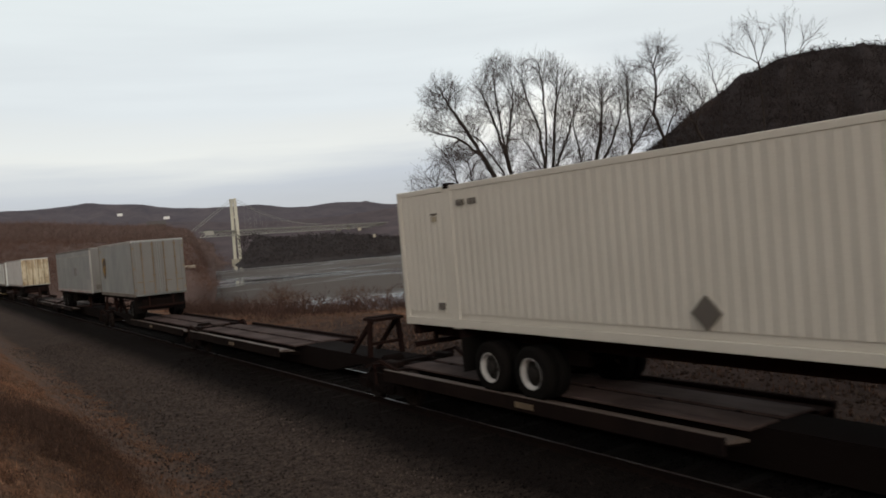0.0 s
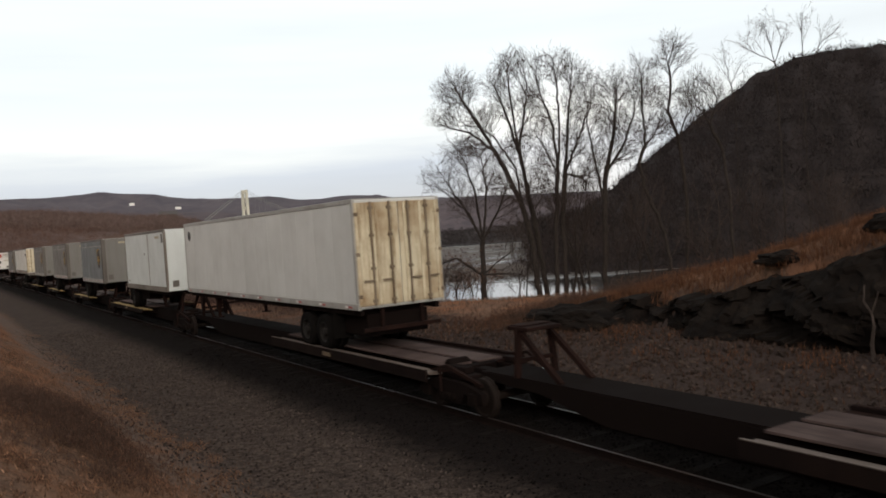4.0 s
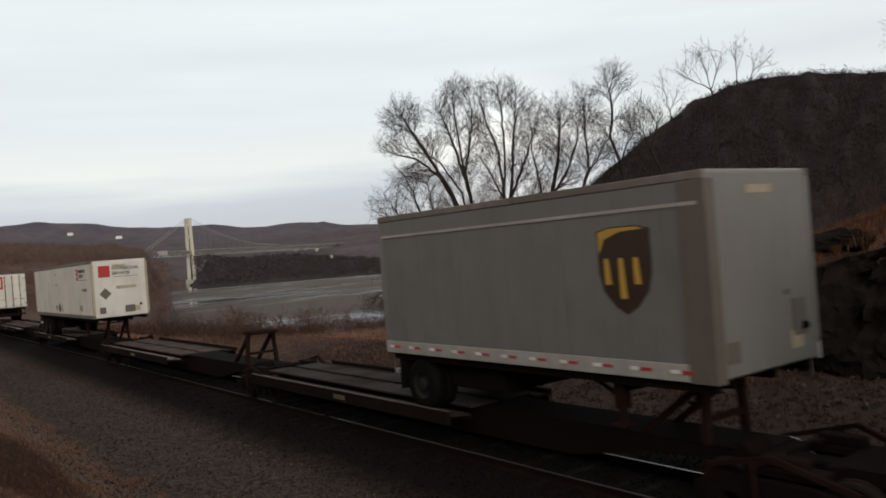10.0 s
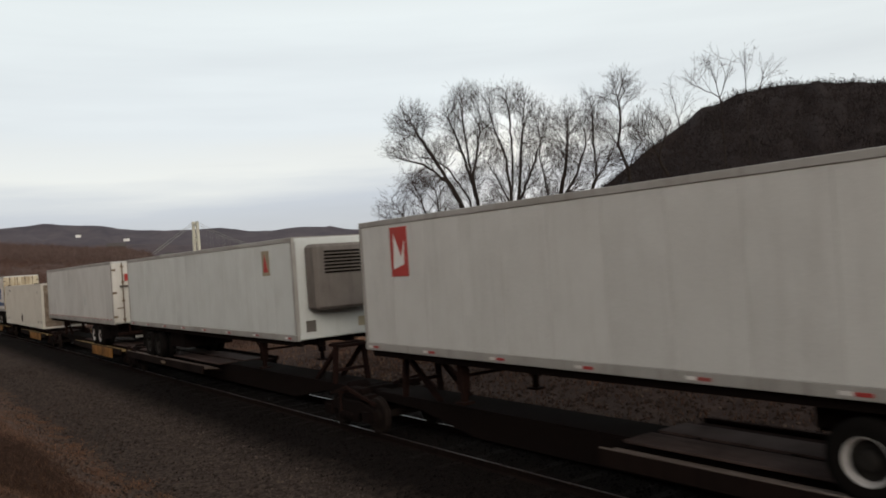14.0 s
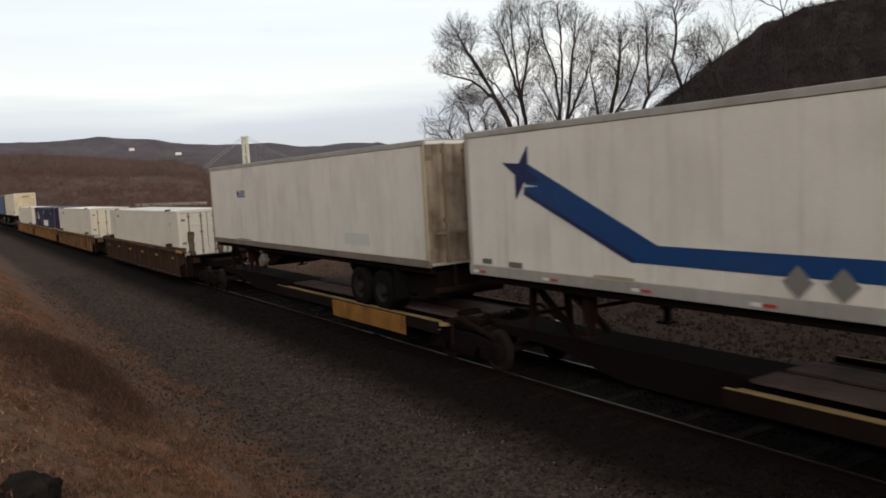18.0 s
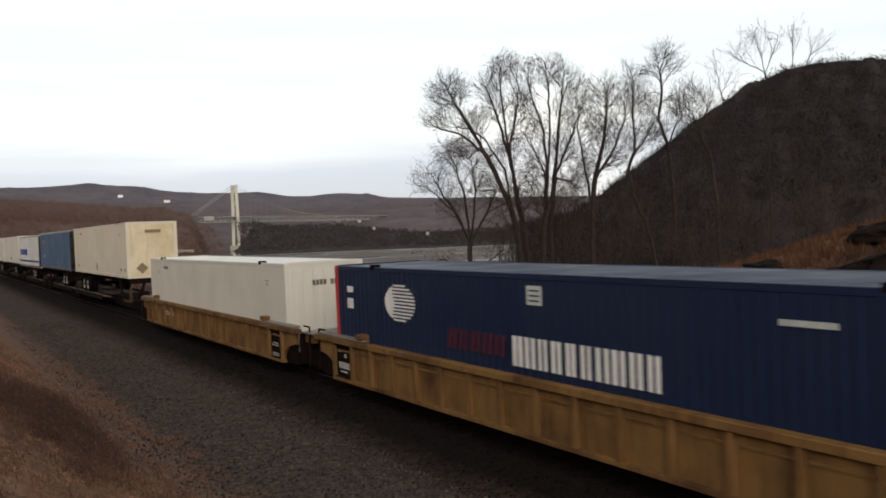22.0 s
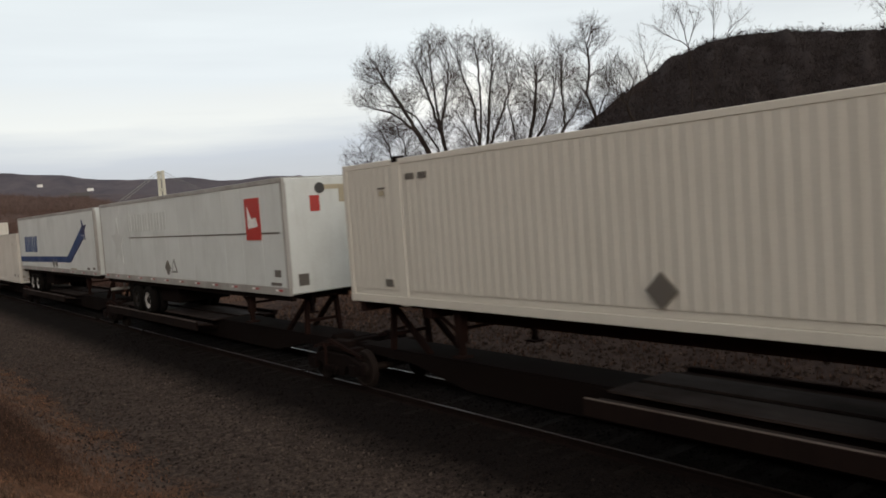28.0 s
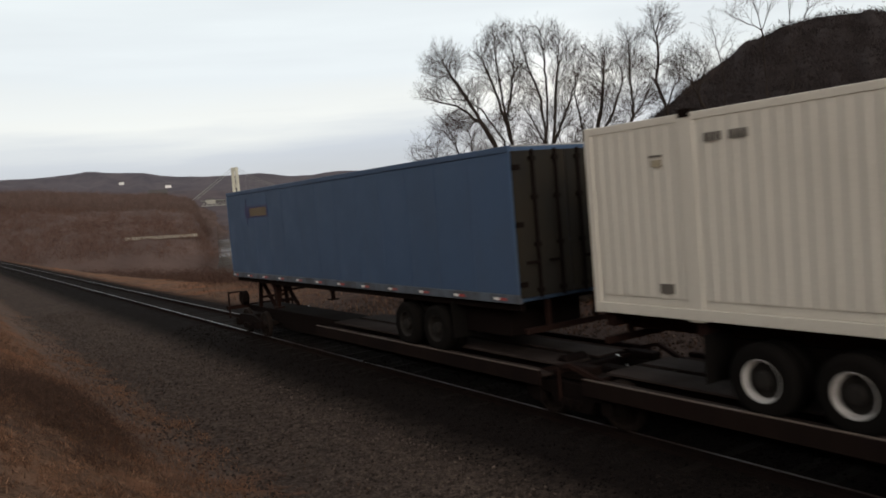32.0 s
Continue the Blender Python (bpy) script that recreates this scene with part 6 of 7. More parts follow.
def spine_car(u0, u1, deck_first, ledge="ledge", skirt=None, long=9.6, inset=0.55, last=False, stand=True):
    """One platform of a spine car, u0 to u1; deck_first: the wheel deck lies at its forward end."""
    L = u1 - u0
    root = new("spine_car")
    root.location = (TRACK_X, u0, 0)

    def Y(y):
        return y if deck_first else L - y
    b = B()
    slab(b, [(0.35, 0.72), (0.35, 0.895), (L - 0.35, 0.895), (L - 0.35, 0.72), (L - 2.4, 0.66), (L - 4.2, 0.30), (4.2, 0.30), (2.4, 0.66)], -0.50, 0.50)
    part("spine", b, M["black"], root, "deep black centre beam", bevel=0.02)
    y0, y1 = sorted((Y(inset), Y(inset + long)))
    # some cars have darker decks
    deck = "deck_dark" if 170 < u0 < 200 or u0 > 500 else "deck"
    for s in (-1, 1):
        b = B()
        bx(b, *sorted((s * 0.09, s * 0.78)), y0, y1, 0.90, 0.945)
        part("deck", b, M[deck], root, "worn brown deck plate" if deck == "deck" else "darker deck plate", bevel=0.006)
    for k in range(6):
        y = y0 + (y1 - y0) * (k + 0.5) / 6
        b = B()
        bx(b, -0.10, 0.10, y - 0.05, y + 0.05, 0.896, 0.93)
        part("deck_tie", b, M["fascia"], root)
    b = B()
    bx(b, -0.50, 0.50, *sorted((Y(inset + long + 0.01), Y(L - 0.6))), 0.899, 0.915)
    part("walkway", b, M["black"], root)
    for s in (-1, 1):
        b = B()
        profile = [(0.80, 0.80), (0.95, 0.80), (0.95, 0.858), (1.285, 0.858), (1.285, 0.82), (0.80, 0.76)]
        near = [b.verts.new((s * x, y0, z)) for x, z in profile]
        back = [b.verts.new((s * x, y1, z)) for x, z in profile]
        for i in range(6):
            b.faces.new((near[i], near[(i + 1) % 6], back[(i + 1) % 6], back[i]))
        b.faces.new(near)
        b.faces.new(back[::-1])
        part("wheel_ledge", b, M[("deck_dark" if ledge == "ledge" and deck != "deck" else ledge) if s < 0 else "rusty"], root)
        rim = 0.872 if ledge == "ledge_y" and u0 < 200 else 0.93
        b = B()
        bx(b, *sorted((s * 1.288, s * 1.36)), y0, y1, 0.66, rim)
        f = part("edge_beam", b, M["fascia"], root, bevel=0.01)
        b = B()
        bx(b, *sorted((s * 1.30, s * 1.356)), y0 + 0.02, y1 - 0.02, rim + 0.001, rim + 0.012)
        part("lip", b, M[ledge if s < 0 else "rusty"], f)
        if s > 0:
            b = B()
            bx(b, 1.363, 1.43, y0, y1, 0.80, 0.935)
            part("curb", b, M["rusty" if ledge == "ledge" else ledge], root, bevel=0.01)
        for k in range(5):
            y = y0 + 0.4 + (y1 - y0 - 0.8) * k / 4
            b = B()
            bar(b, (s * 0.45, y, 0.62), (s * 1.31, y, 0.77), 0.14, 0.10)
            part("cross_arm", b, M["black"], root)
    if skirt:
        b = B()
        ys, ye = sorted((Y(1.9), Y(5.9)))
        bx(b, -1.39, -1.364, ys, ye, 0.46, 0.90)
        part("skirt", b, M[skirt], root, "faded orange side plate", bevel=0.01)
    if u0 < 300:
        b = B()
        bx(b, -1.385, -1.361, Y(inset + long * 0.55) - 0.25, Y(inset + long * 0.55) + 0.25, 0.74, 0.84)
        part("name_bar", b, M["ledge_t"], root, "worn tan reflector bar")
    if stand:
        pin = KINGPINS.get(u0)
        hitch(root, pin - u0 if pin else Y(L - 1.7), 1 if not deck_first else -1)
    if ledge == "ledge_t" and not deck_first:
        # a stepping platform at the car's end
        b = B()
        bx(b, -1.29, -0.52, 1.85, 3.50, 0.88, 0.94)
        part("end_platform", b, M["black"], root, bevel=0.01)
        b = B()
        bx(b, -1.36, -1.292, 1.85, 3.50, 0.88, 0.99)
        part("platform_edge", b, M["worn_chord"], root, "worn rusty platform edge", bevel=0.01)
        b = B()
        for y in (1.88, 2.32):
            bar(b, (-1.25, y, 0.94), (-1.25, y, 1.60), 0.05)
        bar(b, (-1.25, 1.86, 1.60), (-1.25, 2.34, 1.60), 0.05)
        part("grab_iron", b, M["worn_chord"], root)
    for s in (-1, 1):
        b = B()
        bar(b, (s * 1.15, 0.25, 0.40), (s * 1.15, 0.25, 0.98), 0.05)
        bar(b, (s * 0.4, 0.25, 0.92), (s * 1.2, 0.25, 0.92), 0.06)
        part("grab_iron", b, M["rusty"], root)
    b = B()
    bx(b, -0.16, 0.16, -0.45, 0.5, 0.60, 0.84)
    part("coupler", b, M["black"], root, bevel=0.03)
    truck(root, 0.0, u0)
    # the joint over the shared truck: bearing blocks, brake cylinder, hoses
    for s in (-1, 1):
        b = B()
        bx(b, *sorted((s * 0.56, s * 0.92)), -0.55, 0.55, 0.74, 0.86)
        bx(b, *sorted((s * 0.62, s * 0.86)), -0.30, 0.35, 0.86, 1.00)
        part("side_bearing", b, M["fascia"], root, bevel=0.02)
        b = B()
        bar(b, (s * 0.95, -1.05, 0.72), (s * 1.12, 0.0, 1.06), 0.07)
        bar(b, (s * 1.12, 0.0, 1.06), (s * 0.95, 1.1, 0.78), 0.07)
        part("brake_lever", b, M["rusty"], root)
        b = B()
        chain = [(s * 0.5, -0.9, 0.78), (s * 0.62, -0.5, 0.60), (s * 0.66, 0.0, 0.55), (s * 0.62, 0.5, 0.62), (s * 0.5, 0.95, 0.80)]
        for p, q in zip(chain, chain[1:]):
            bar(b, p, q, 0.04)
        part("air_hose", b, M["tyre"], root)
    b = B()
    lathe(b, [(-0.28, 0.13), (-0.24, 0.16), (0.24, 0.16), (0.28, 0.13)], 14, (-0.35, 0.75, 0.90))
    part("brake_cylinder", b, M["black"], root)
    if last:
        truck(root, L - 1.9, u0)
        b = B()
        bx(b, -1.3, 1.3, L - 0.45, L - 0.30, 0.82, 0.95)
        part("end_sill", b, M["rusty"], root)
        for s in (-1, 1):
            b = B()
            bar(b, (s * 1.2, L - 0.38, 0.5), (s * 1.2, L - 0.38, 1.45), 0.05)
            bar(b, (s * 1.2, L - 0.38, 1.42), (s * 0.7, L - 0.38, 1.42), 0.05)
            part("grab_iron", b, M["rusty"], root)
        b = B()
        lathe(b, [(-0.12, 0.22), (-0.1, 0.25), (0.1, 0.25), (0.12, 0.22)], 16, (-0.7, L - 0.6, 1.2))
        part("brake_wheel", b, M["black"], root)
        b = B()
        bx(b, -0.16, 0.16, L - 0.3, L + 0.5, 0.60, 0.84)
        part("coupler", b, M["black"], root, bevel=0.03)
    tagged(root, "low black spine car with " + ({"ledge_y": "yellow", "ledge_t": "tan"}.get(ledge, "grey")) + "-edged wheel deck", "rail car", "spine cars of the train")
    TRAIN.append((root, u0))
    return root


def well_car(u0, u1, mat, y0, y1, lead="", tail="", plates=(), lift=0.0):
    """A car with a sunken well between ribbed side walls."""
    L = u1 - u0
    root = new("well_car")
    root.location = (TRACK_X, u0, 0)
    a, e = y0 - u0 - 0.9, y1 - u0 + 0.9
    m = M[mat]
    for s in (-1, 1):
        wall = B()
        # hollow arches over the wheels at both ends
        arch = [(0.95 * math.cos(k * math.pi / 12), 0.34 + 0.56 * math.sin(k * math.pi / 12)) for k in range(7)]
        slab(wall, [(a + 0.95, 0.34)] + [(e - y, z) for y, z in arch] + [(e, 1.22 + lift), (a, 1.22 + lift)] + [(a + y, z) for y, z in arch[:0:-1]], *sorted((s * 1.33, s * 1.40)))
        w = part("side_wall", wall, m, root, "ribbed steel side wall")
        # black filler added in each arch: hides the load and darkens the hollow
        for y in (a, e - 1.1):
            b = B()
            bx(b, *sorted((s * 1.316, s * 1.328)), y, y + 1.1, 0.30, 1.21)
            part("inner_plate", b, M["black"], w, "black filler added behind the wheel arch")
        b = B()
        bx(b, *sorted((s * 1.30, s * 1.50)), a - 0.2, e + 0.2, 1.22 + lift, 1.36 + lift)
        part("top_chord", b, m if mat != "brown_car" else M["worn_chord"], w, "" if mat != "brown_car" else "worn rusty top edge", bevel=0.015)
        b = B()
        bx(b, *sorted((s * 1.30, s * 1.48)), a + 0.9, e - 0.9, 0.28, 0.37)
        part("bottom_chord", b, m, w, bevel=0.01)
        n = 17
        for k in range(n):
            y = a + 0.95 + (e - a - 1.9) * k / (n - 1)
            b = B()
            bx(b, *sorted((s * 1.40, s * 1.485)), y - 0.055, y + 0.055, 0.37, 1.22 + lift)
            part("rib", b, m, w)
        for k in range(n - 1):
            y = a + 0.95 + (e - a - 1.9) * (k + 0.5) / (n - 1)
            b = B()
            bx(b, *sorted((s * 1.40, s * 1.425)), y - 0.40, y + 0.40, 1.03, 1.07)
            part("stiffener", b, m, w)
        for y in (a + 0.05, e - 2.6):
            b = B()
            bx(b, *sorted((s * 1.22, s * 1.50)), y, y + 2.5, 1.36 + lift, 1.43 + lift)
            part("end_cap", b, M["grime"] if mat != "brown_car" else m, root, "scuffed grey cap on the wall", bevel=0.02)
            b = B()
            bx(b, *sorted((s * 1.28, s * 1.52)), y + (2.2 if y < 5 else 0.0), y + (2.5 if y < 5 else 0.3), 1.43 + lift, 1.56 + lift)
            part("guide_block", b, m, root, bevel=0.02)
    end_m = M["black"]
    for y, d in ((a, -1), (e, 1)):
        b = B()
        bx(b, -1.3, 1.3, *sorted((y, y + d * 0.12)), 0.35, 1.25)
        part("bulkhead", b, end_m, root)
        b = B()
        far = 0.35 if d < 0 else L - 0.35
        bx(b, -0.55, 0.55, *sorted((y + d * 0.1, far)), 0.82, 1.10)
        part("end_beam", b, end_m, root, bevel=0.03)
        b = B()
        for k in range(2):
            bx(b, -1.28, 1.28, *sorted((y + d * (0.14 + 0.36 * k), y + d * (0.40 + 0.36 * k))), 1.24, 1.28)
        part("end_platform", b, M["grey_worn"] if mat != "brown_car" else end_m, root, "grey walkway grating")
        b = B()
        for q in (-1.0, 1.0):
            bx(b, q - 0.16, q + 0.16, *sorted((y + d * 0.1, y + d * 0.62)), 0.95, 1.238)
        part("end_gusset", b, m, root, bevel=0.03)
        for s in (-1, 1):
            b = B()
            bar(b, (s * 1.2, y + d * 0.5, 0.35), (s * 1.2, y + d * 0.5, 1.45), 0.04)
            bar(b, (s * 1.2, y + d * 0.12, 1.43), (s * 1.2, y + d * 0.5, 1.43), 0.04)
            part("grab_iron", b, M["rusty"], root)
    b = B()
    bx(b, -1.25, 1.25, a + 0.9, e - 0.9, 0.20, 0.285)
    part("well_floor", b, M["black"], root)
    for y, marks in ((a + 1.55, lead), (e - 1.42, tail)):
        if not marks:
            continue
        b = B()
        bx(b, -1.412, -1.395, y - 0.40, y + 0.40, 0.36, 1.215)
        part("number_panel", b, M["black"], root, "black panel with pale bars")
        b = B()
        if marks == "number":
            for k in range(6):
                bx(b, -1.424, -1.410, y - 0.30 + k * 0.10, y - 0.235 + k * 0.10, 0.60, 0.76)
            bx(b, -1.424, -1.410, y - 0.18, y + 0.18, 0.50, 0.54)
            bx(b, -1.424, -1.410, y + 0.12, y + 0.30, 1.02, 1.05)
            bx(b, -1.424, -1.410, y - 0.15, y - 0.04, 0.88, 0.98)
        else:
            for z, w in ((0.42, 0.24), (0.48, 0.28), (0.72, 0.26), (0.79, 0.20), (1.05, 0.08)):
                bx(b, -1.424, -1.410, y - w, y + w, z, z + 0.03)
        part("number_bar", b, M["rim"], root)
        for z, w in ((0.36, 0.0), (1.17, 0.03)):
            b = B()
            bx(b, -1.470, -1.410, y - 0.44, y + 0.44, z, z + 0.03)
            part("panel_edge", b, M["black"], root)
    for y in plates:
        b = B()
        bx(b, -1.412, -1.395, e - y - 0.32, e - y + 0.32, 0.80, 0.97)
        part("data_panel", b, M["grey"], root, "pale stencilled plate")
        b = B()
        bx(b, -1.416, -1.410, e - y - 0.26, e - y + 0.20, 0.86, 0.91)
        part("data_bar", b, M["plate"], root)
    if mat == "brown_car":
        for k in range(6):
            b = B()
            y = e - 1.55 - 3.05 * k
            bx(b, -1.436, -1.402, y - 0.235, y + 0.235, 0.955 + lift / 2, 1.045 + lift / 2)
            part("reflector_bar", b, M["bright_bar"], root, "yellow reflector bar")
    if mat == "brown_car":
        b = B()
        bx(b, -1.53, -1.505, a - 0.15, a + 0.75, 1.24 + lift, 1.36 + lift)
        part("reflector_bar", b, M["bright_bar"], root, "yellow corner stripe")
    truck(root, 0.0, u0)
    tagged(root, {"yellow_car": "mustard yellow", "tan_car": "dirty tan"}.get(mat, "dark rust brown") + " steel well car with ribbed sides", "rail car", "well cars of the train")
    TRAIN.append((root, u0))
    return root


G, Yl = "ledge", "ledge_y"
for car in ((-3.0, 17.3, False, G), (17.3, 33.6, False, G), (33.6, 52.9, True, G), (52.9, 73.2, False, G), (73.2, 91.0, True, G), (91.0, 113.5, True, G),
            (113.5, 130.2, False, Yl, None, 8.6, 1.4), (130.2, 146.0, False, Yl, None, 7.6, 1.4), (146.0, 162.3, False, Yl, None, 7.6, 1.4), (162.3, 178.0, False, Yl, None, 7.6, 1.4),
            (178.0, 196.6, True, G, None, 6.6, 1.4), (196.6, 213.4, False, G),
            (213.4, 230.9, False, G), (230.9, 248.5, False, G), (248.5, 265.6, False, G), (265.6, 284.2, True, G), (284.2, 303.9, False, G)):
    spine_car(*car)
for car in ((303.9, 322.4, True, Yl, "orange"), (322.4, 340.2, True, Yl, "orange"), (340.2, 357.3, True, Yl, "orange"), (357.3, 376.2, True, Yl, "orange")):
    spine_car(*car, stand=car[0] != 322.4)
well_car(376.2, 399.0, "brown_car", 379.4, 396.35, lift=0.15)
well_car(399.0, 420.8, "tan_car", 402.85, 419.0, tail="number")
well_car(420.8, 440.2, "yellow_car", 422.1, 438.25, lead="text", tail="number")
well_car(440.2, 460.4, "yellow_car", 441.7, 458.2, lead="text", plates=(4.1, 4.9))
for car in ((460.4, 480.0, False, "ledge_t"), (480.0, 497.6, True, "ledge_t"), (497.6, 514.7, True, "ledge_t"), (514.7, 532.0, True, G), (532.0, 550.2, True, G),
            (550.2, 568.3, False, G), (568.3, 585.3, False, G), (585.3, 602.5, False, G), (602.5, 620.4, False, G)):
    spine_car(*car, stand=car[0] != 585.3)
spine_car(620.4, 638.8, True, G, last=True)

# ---- loads, from the first to the last ----
CHASSIS_Z = 2.10
c = container(-0.61, "off-white ribbed steel container with a grey diamond placard", "box", CHASSIS_Z, False)
diamond(c, 7.9, 2.64, 0.25, M["plate"])
chassis(-0.61)

t = trailer(42.55, 51.25, "short pale grey parcel trailer with a brown shield", "mid", rev=True, axles=1, door_mat="grey_worn", nose="mid", rails="grime", band=0.0, ribs=2)
shield(t, 7.28, 3.60, 0.92, 1.22)
rect(t, 7.9, 8.4, 4.55, 4.65, M["stain"], "number_bar")

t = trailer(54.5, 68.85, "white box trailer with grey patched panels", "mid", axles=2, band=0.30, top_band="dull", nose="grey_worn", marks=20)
rect(t, 0.3, 1.5, 2.26, 2.95, M["grey"], "patch", "grey repair patch")
rect(t, 5.2, 6.2, 3.20, 3.75, M["grey_worn"], "patch", "grey repair patch")

t = trailer(94.75, 110.95, "white refrigerated trailer with stained ribbed doors", "panel", rev=True, door_mat="door", ribs=3, reefer=True, marks=10, nose="panel")
b = B()
lathe(b, [(-0.006, 0.20), (0.006, 0.20)], 20, (-1.306, 15.45, 4.42))
part("soot_mark", b, M["ink"], t, "round soot stain")

t = trailer(114.6, 123.5, "short white trailer framed by grey rails", "cool", axles=1, nose="cool", rails="grime", top_band="dull", post_mat="grime", zt=4.87, zb=1.93, low=0.24)
rect(t, 3.25, 3.42, 2.20, 4.72, M["alu"], "divider", "grey dividing post", 0.004)
rect(t, 8.15, 8.40, 2.28, 2.36, M["tan_mark"], "number_bar")
rect(t, 0.95, 1.75, 4.46, 4.58, M["stain"], "number_bar")
rect(t, 0.25, 0.55, 4.26, 4.66, M["plate"], "vent")
rect(t, 4.15, 4.30, 3.70, 3.80, M["plate"], "vent")

for u0, u1, shade in ((130.75, 139.15, "grey_cool"), (146.70, 155.4, "grey_worn"), (162.97, 171.12, "grey_worn"), (197.15, 205.35, "grey_dark")):
    t = trailer(u0, u1, "short grey parcel trailer with a brown shield" + (", darker with grime" if shade == "grey_dark" else ""), shade, axles=1, zt=4.86 if u0 != 130.75 else 4.81, zb=1.98, low=0.25, mark_z=0.11, band=0.30, top_band="dull", nose="grey_nose" if shade != "grey_dark" else "grey_worn", marks=11, post_mat=shade, rails="alu")
    shield(t, 1.45 if u0 != 130.75 else 1.5, 3.55, 1.00, 1.30)
    b = B()
    bx(b, -1.317, -1.301, -0.004, 0.44, 1.97, 4.74)
    bx(b, -1.316, -1.10, -0.016, 0.012, 1.97, 4.74)
    part("front_corner", b, M["corner"], t, "dull brown corner sheet", bevel=0.003)
    face_plate(t, 0.62, 0.98, 2.40, 2.95, 0.016, M["plate"], "hatch", "dark hose hatch")
    face_plate(t, 0.45, 0.60, 3.02, 3.10, 0.016, M["plate"], "vent")

t = trailer(179.55, 193.42, "white box trailer with rust-stained ribbed doors", "white", rev=True, door_mat="door", ribs=4, zt=4.90, top_band="dull", marks=14, post_mat="rod", rails="grime", low=0.27)
rect(t, -0.004, 0.15, 2.10, 4.84, M["rod"], "edge_strip", "rusty door-post strip", 0.006)
b = B()
bx(b, -1.312, -1.225, 0.0, 13.87, 1.955, 2.077)
part("lower_rail", b, M["grime"], t, "dull lower rail", bevel=0.01)
b = B()
bx(b, -1.22, 1.22, 0.0, 0.45, 1.80, 2.10)
part("rear_frame", b, M["dull"], t, "grimy rear frame under the doors", bevel=0.02)
letter_bars(t, 1.85, 0.52, 4.05, 4.32, 7, M["ink"], "dark name as plain bars")
rect(t, 0.5, 1.85, 3.97, 3.995, M["ink"], "underline")
rect(t, 12.75, 13.4, 4.46, 4.49, M["rod"], "stripe")
rect(t, 13.72, 13.87, 2.3, 4.76, M["pale"], "end_strip", "pale strip with dark holes", 0.006)
for k in range(8):
    rect(t, 13.76, 13.83, 3.35 + k * 0.17, 3.42 + k * 0.17, M["ink"], "hole", "", 0.010)
rect(t, 13.74, 13.85, 2.55, 2.95, M["ink"], "latch", "", 0.010)
rect(t, 4.8, 4.92, 2.35, 2.55, M["ink"], "data_plate")
rect(t, 12.5, 12.6, 2.30, 2.46, M["ink"], "data_plate")
b = B()
for k in range(6):
    bx(b, 0.12 + k * 0.17, 0.24 + k * 0.17, -0.084, -0.060, 4.02, 4.24)
part("lettering", b, M["ink"], t, "dark name as plain bars")

t = trailer(231.5, 246.45, "white rental trailer with a red square sign", "white", zt=4.86, top_band="dull", marks=0, nose="white", post_mat="stain", rails="grime")
rect(t, 2.82, 3.26, 3.98, 4.56, M["red"], "sign", "red square sign")
b = B()
lathe(b, [(-0.012, 0.16), (0.004, 0.16)], 20, (SIDE - 0.008, 3.04, 4.28))
part("sign_disc", b, M["pale"], t)
rect(t, 2.90, 3.18, 4.22, 4.37, M["ink"], "emblem", "dark bar across the disc", 0.014)
words(t, "INTERMODAL", 0.220, 2.65, 4.365, M["ink"])
words(t, "SERVICES", 0.220, 2.65, 4.12, M["ink"])
rect(t, 1.0, 2.62, 3.98, 4.005, M["ink"], "underline")
rect(t, 1.2, 1.72, 3.42, 3.57, M["plate"], "number_bar", "dark number bar")
rect(t, 1.80, 2.25, 3.44, 3.49, M["plate"], "number_bar")
rect(t, 1.80, 2.25, 3.52, 3.55, M["plate"], "number_bar")
outlined(t, 8.1, 8.62, 3.82, 4.42, M["faint"], "hatch", 0.03)
rect(t, 8.12, 8.60, 4.39, 4.43, M["ink"], "hinge", "", 0.004)
rect(t, 8.12, 8.60, 3.81, 3.85, M["ink"], "hinge", "", 0.004)
outlined(t, 8.42, 8.80, 2.44, 2.68, M["plate"])
outlined(t, 2.25, 2.78, 2.44, 2.72, M["plate"])
rect(t, 2.42, 2.60, 2.52, 2.64, M["grime"], "data_plate")
rect(t, 8.54, 8.68, 2.50, 2.62, M["grime"], "data_plate")
diamond(t, 7.75, 2.58, 0.26, M["plate"])
outlined(t, 7.02, 7.20, 2.36, 2.56, M["plate"], "placard")
rect(t, 7.08, 7.18, 2.62, 2.74, M["stain"], "placard")
face_plate(t, -0.98, -0.45, 4.05, 4.60, 0.016, M["red"], "sign", "red square sign")
words(t, "INTERMODAL", 0.205, -0.36, 4.38, M["ink"], 0.016)
words(t, "SERVICES", 0.205, -0.36, 4.15, M["ink"], 0.016)
face_plate(t, -0.36, 0.85, 4.04, 4.06, 0.016, M["ink"], "underline")
face_plate(t, -0.2, 0.75, 3.45, 3.60, 0.016, M["stain"], "number_bar")
b = B()
a = [b.verts.new(p) for p in ((-1.0, 0.012, 3.25), (-0.72, 0.012, 2.97), (-0.44, 0.012, 3.25), (-0.72, 0.012, 3.53))]
bmesh.ops.extrude_face_region(b, geom=[b.faces.new(a)])
b.verts.ensure_lookup_table()
for v in b.verts[4:]:
    v.co.y -= 0.014
part("placard", b, M["plate"], t, "diamond placard")
face_plate(t, 0.15, 0.62, 2.28, 2.62, 0.016, M["plate"])

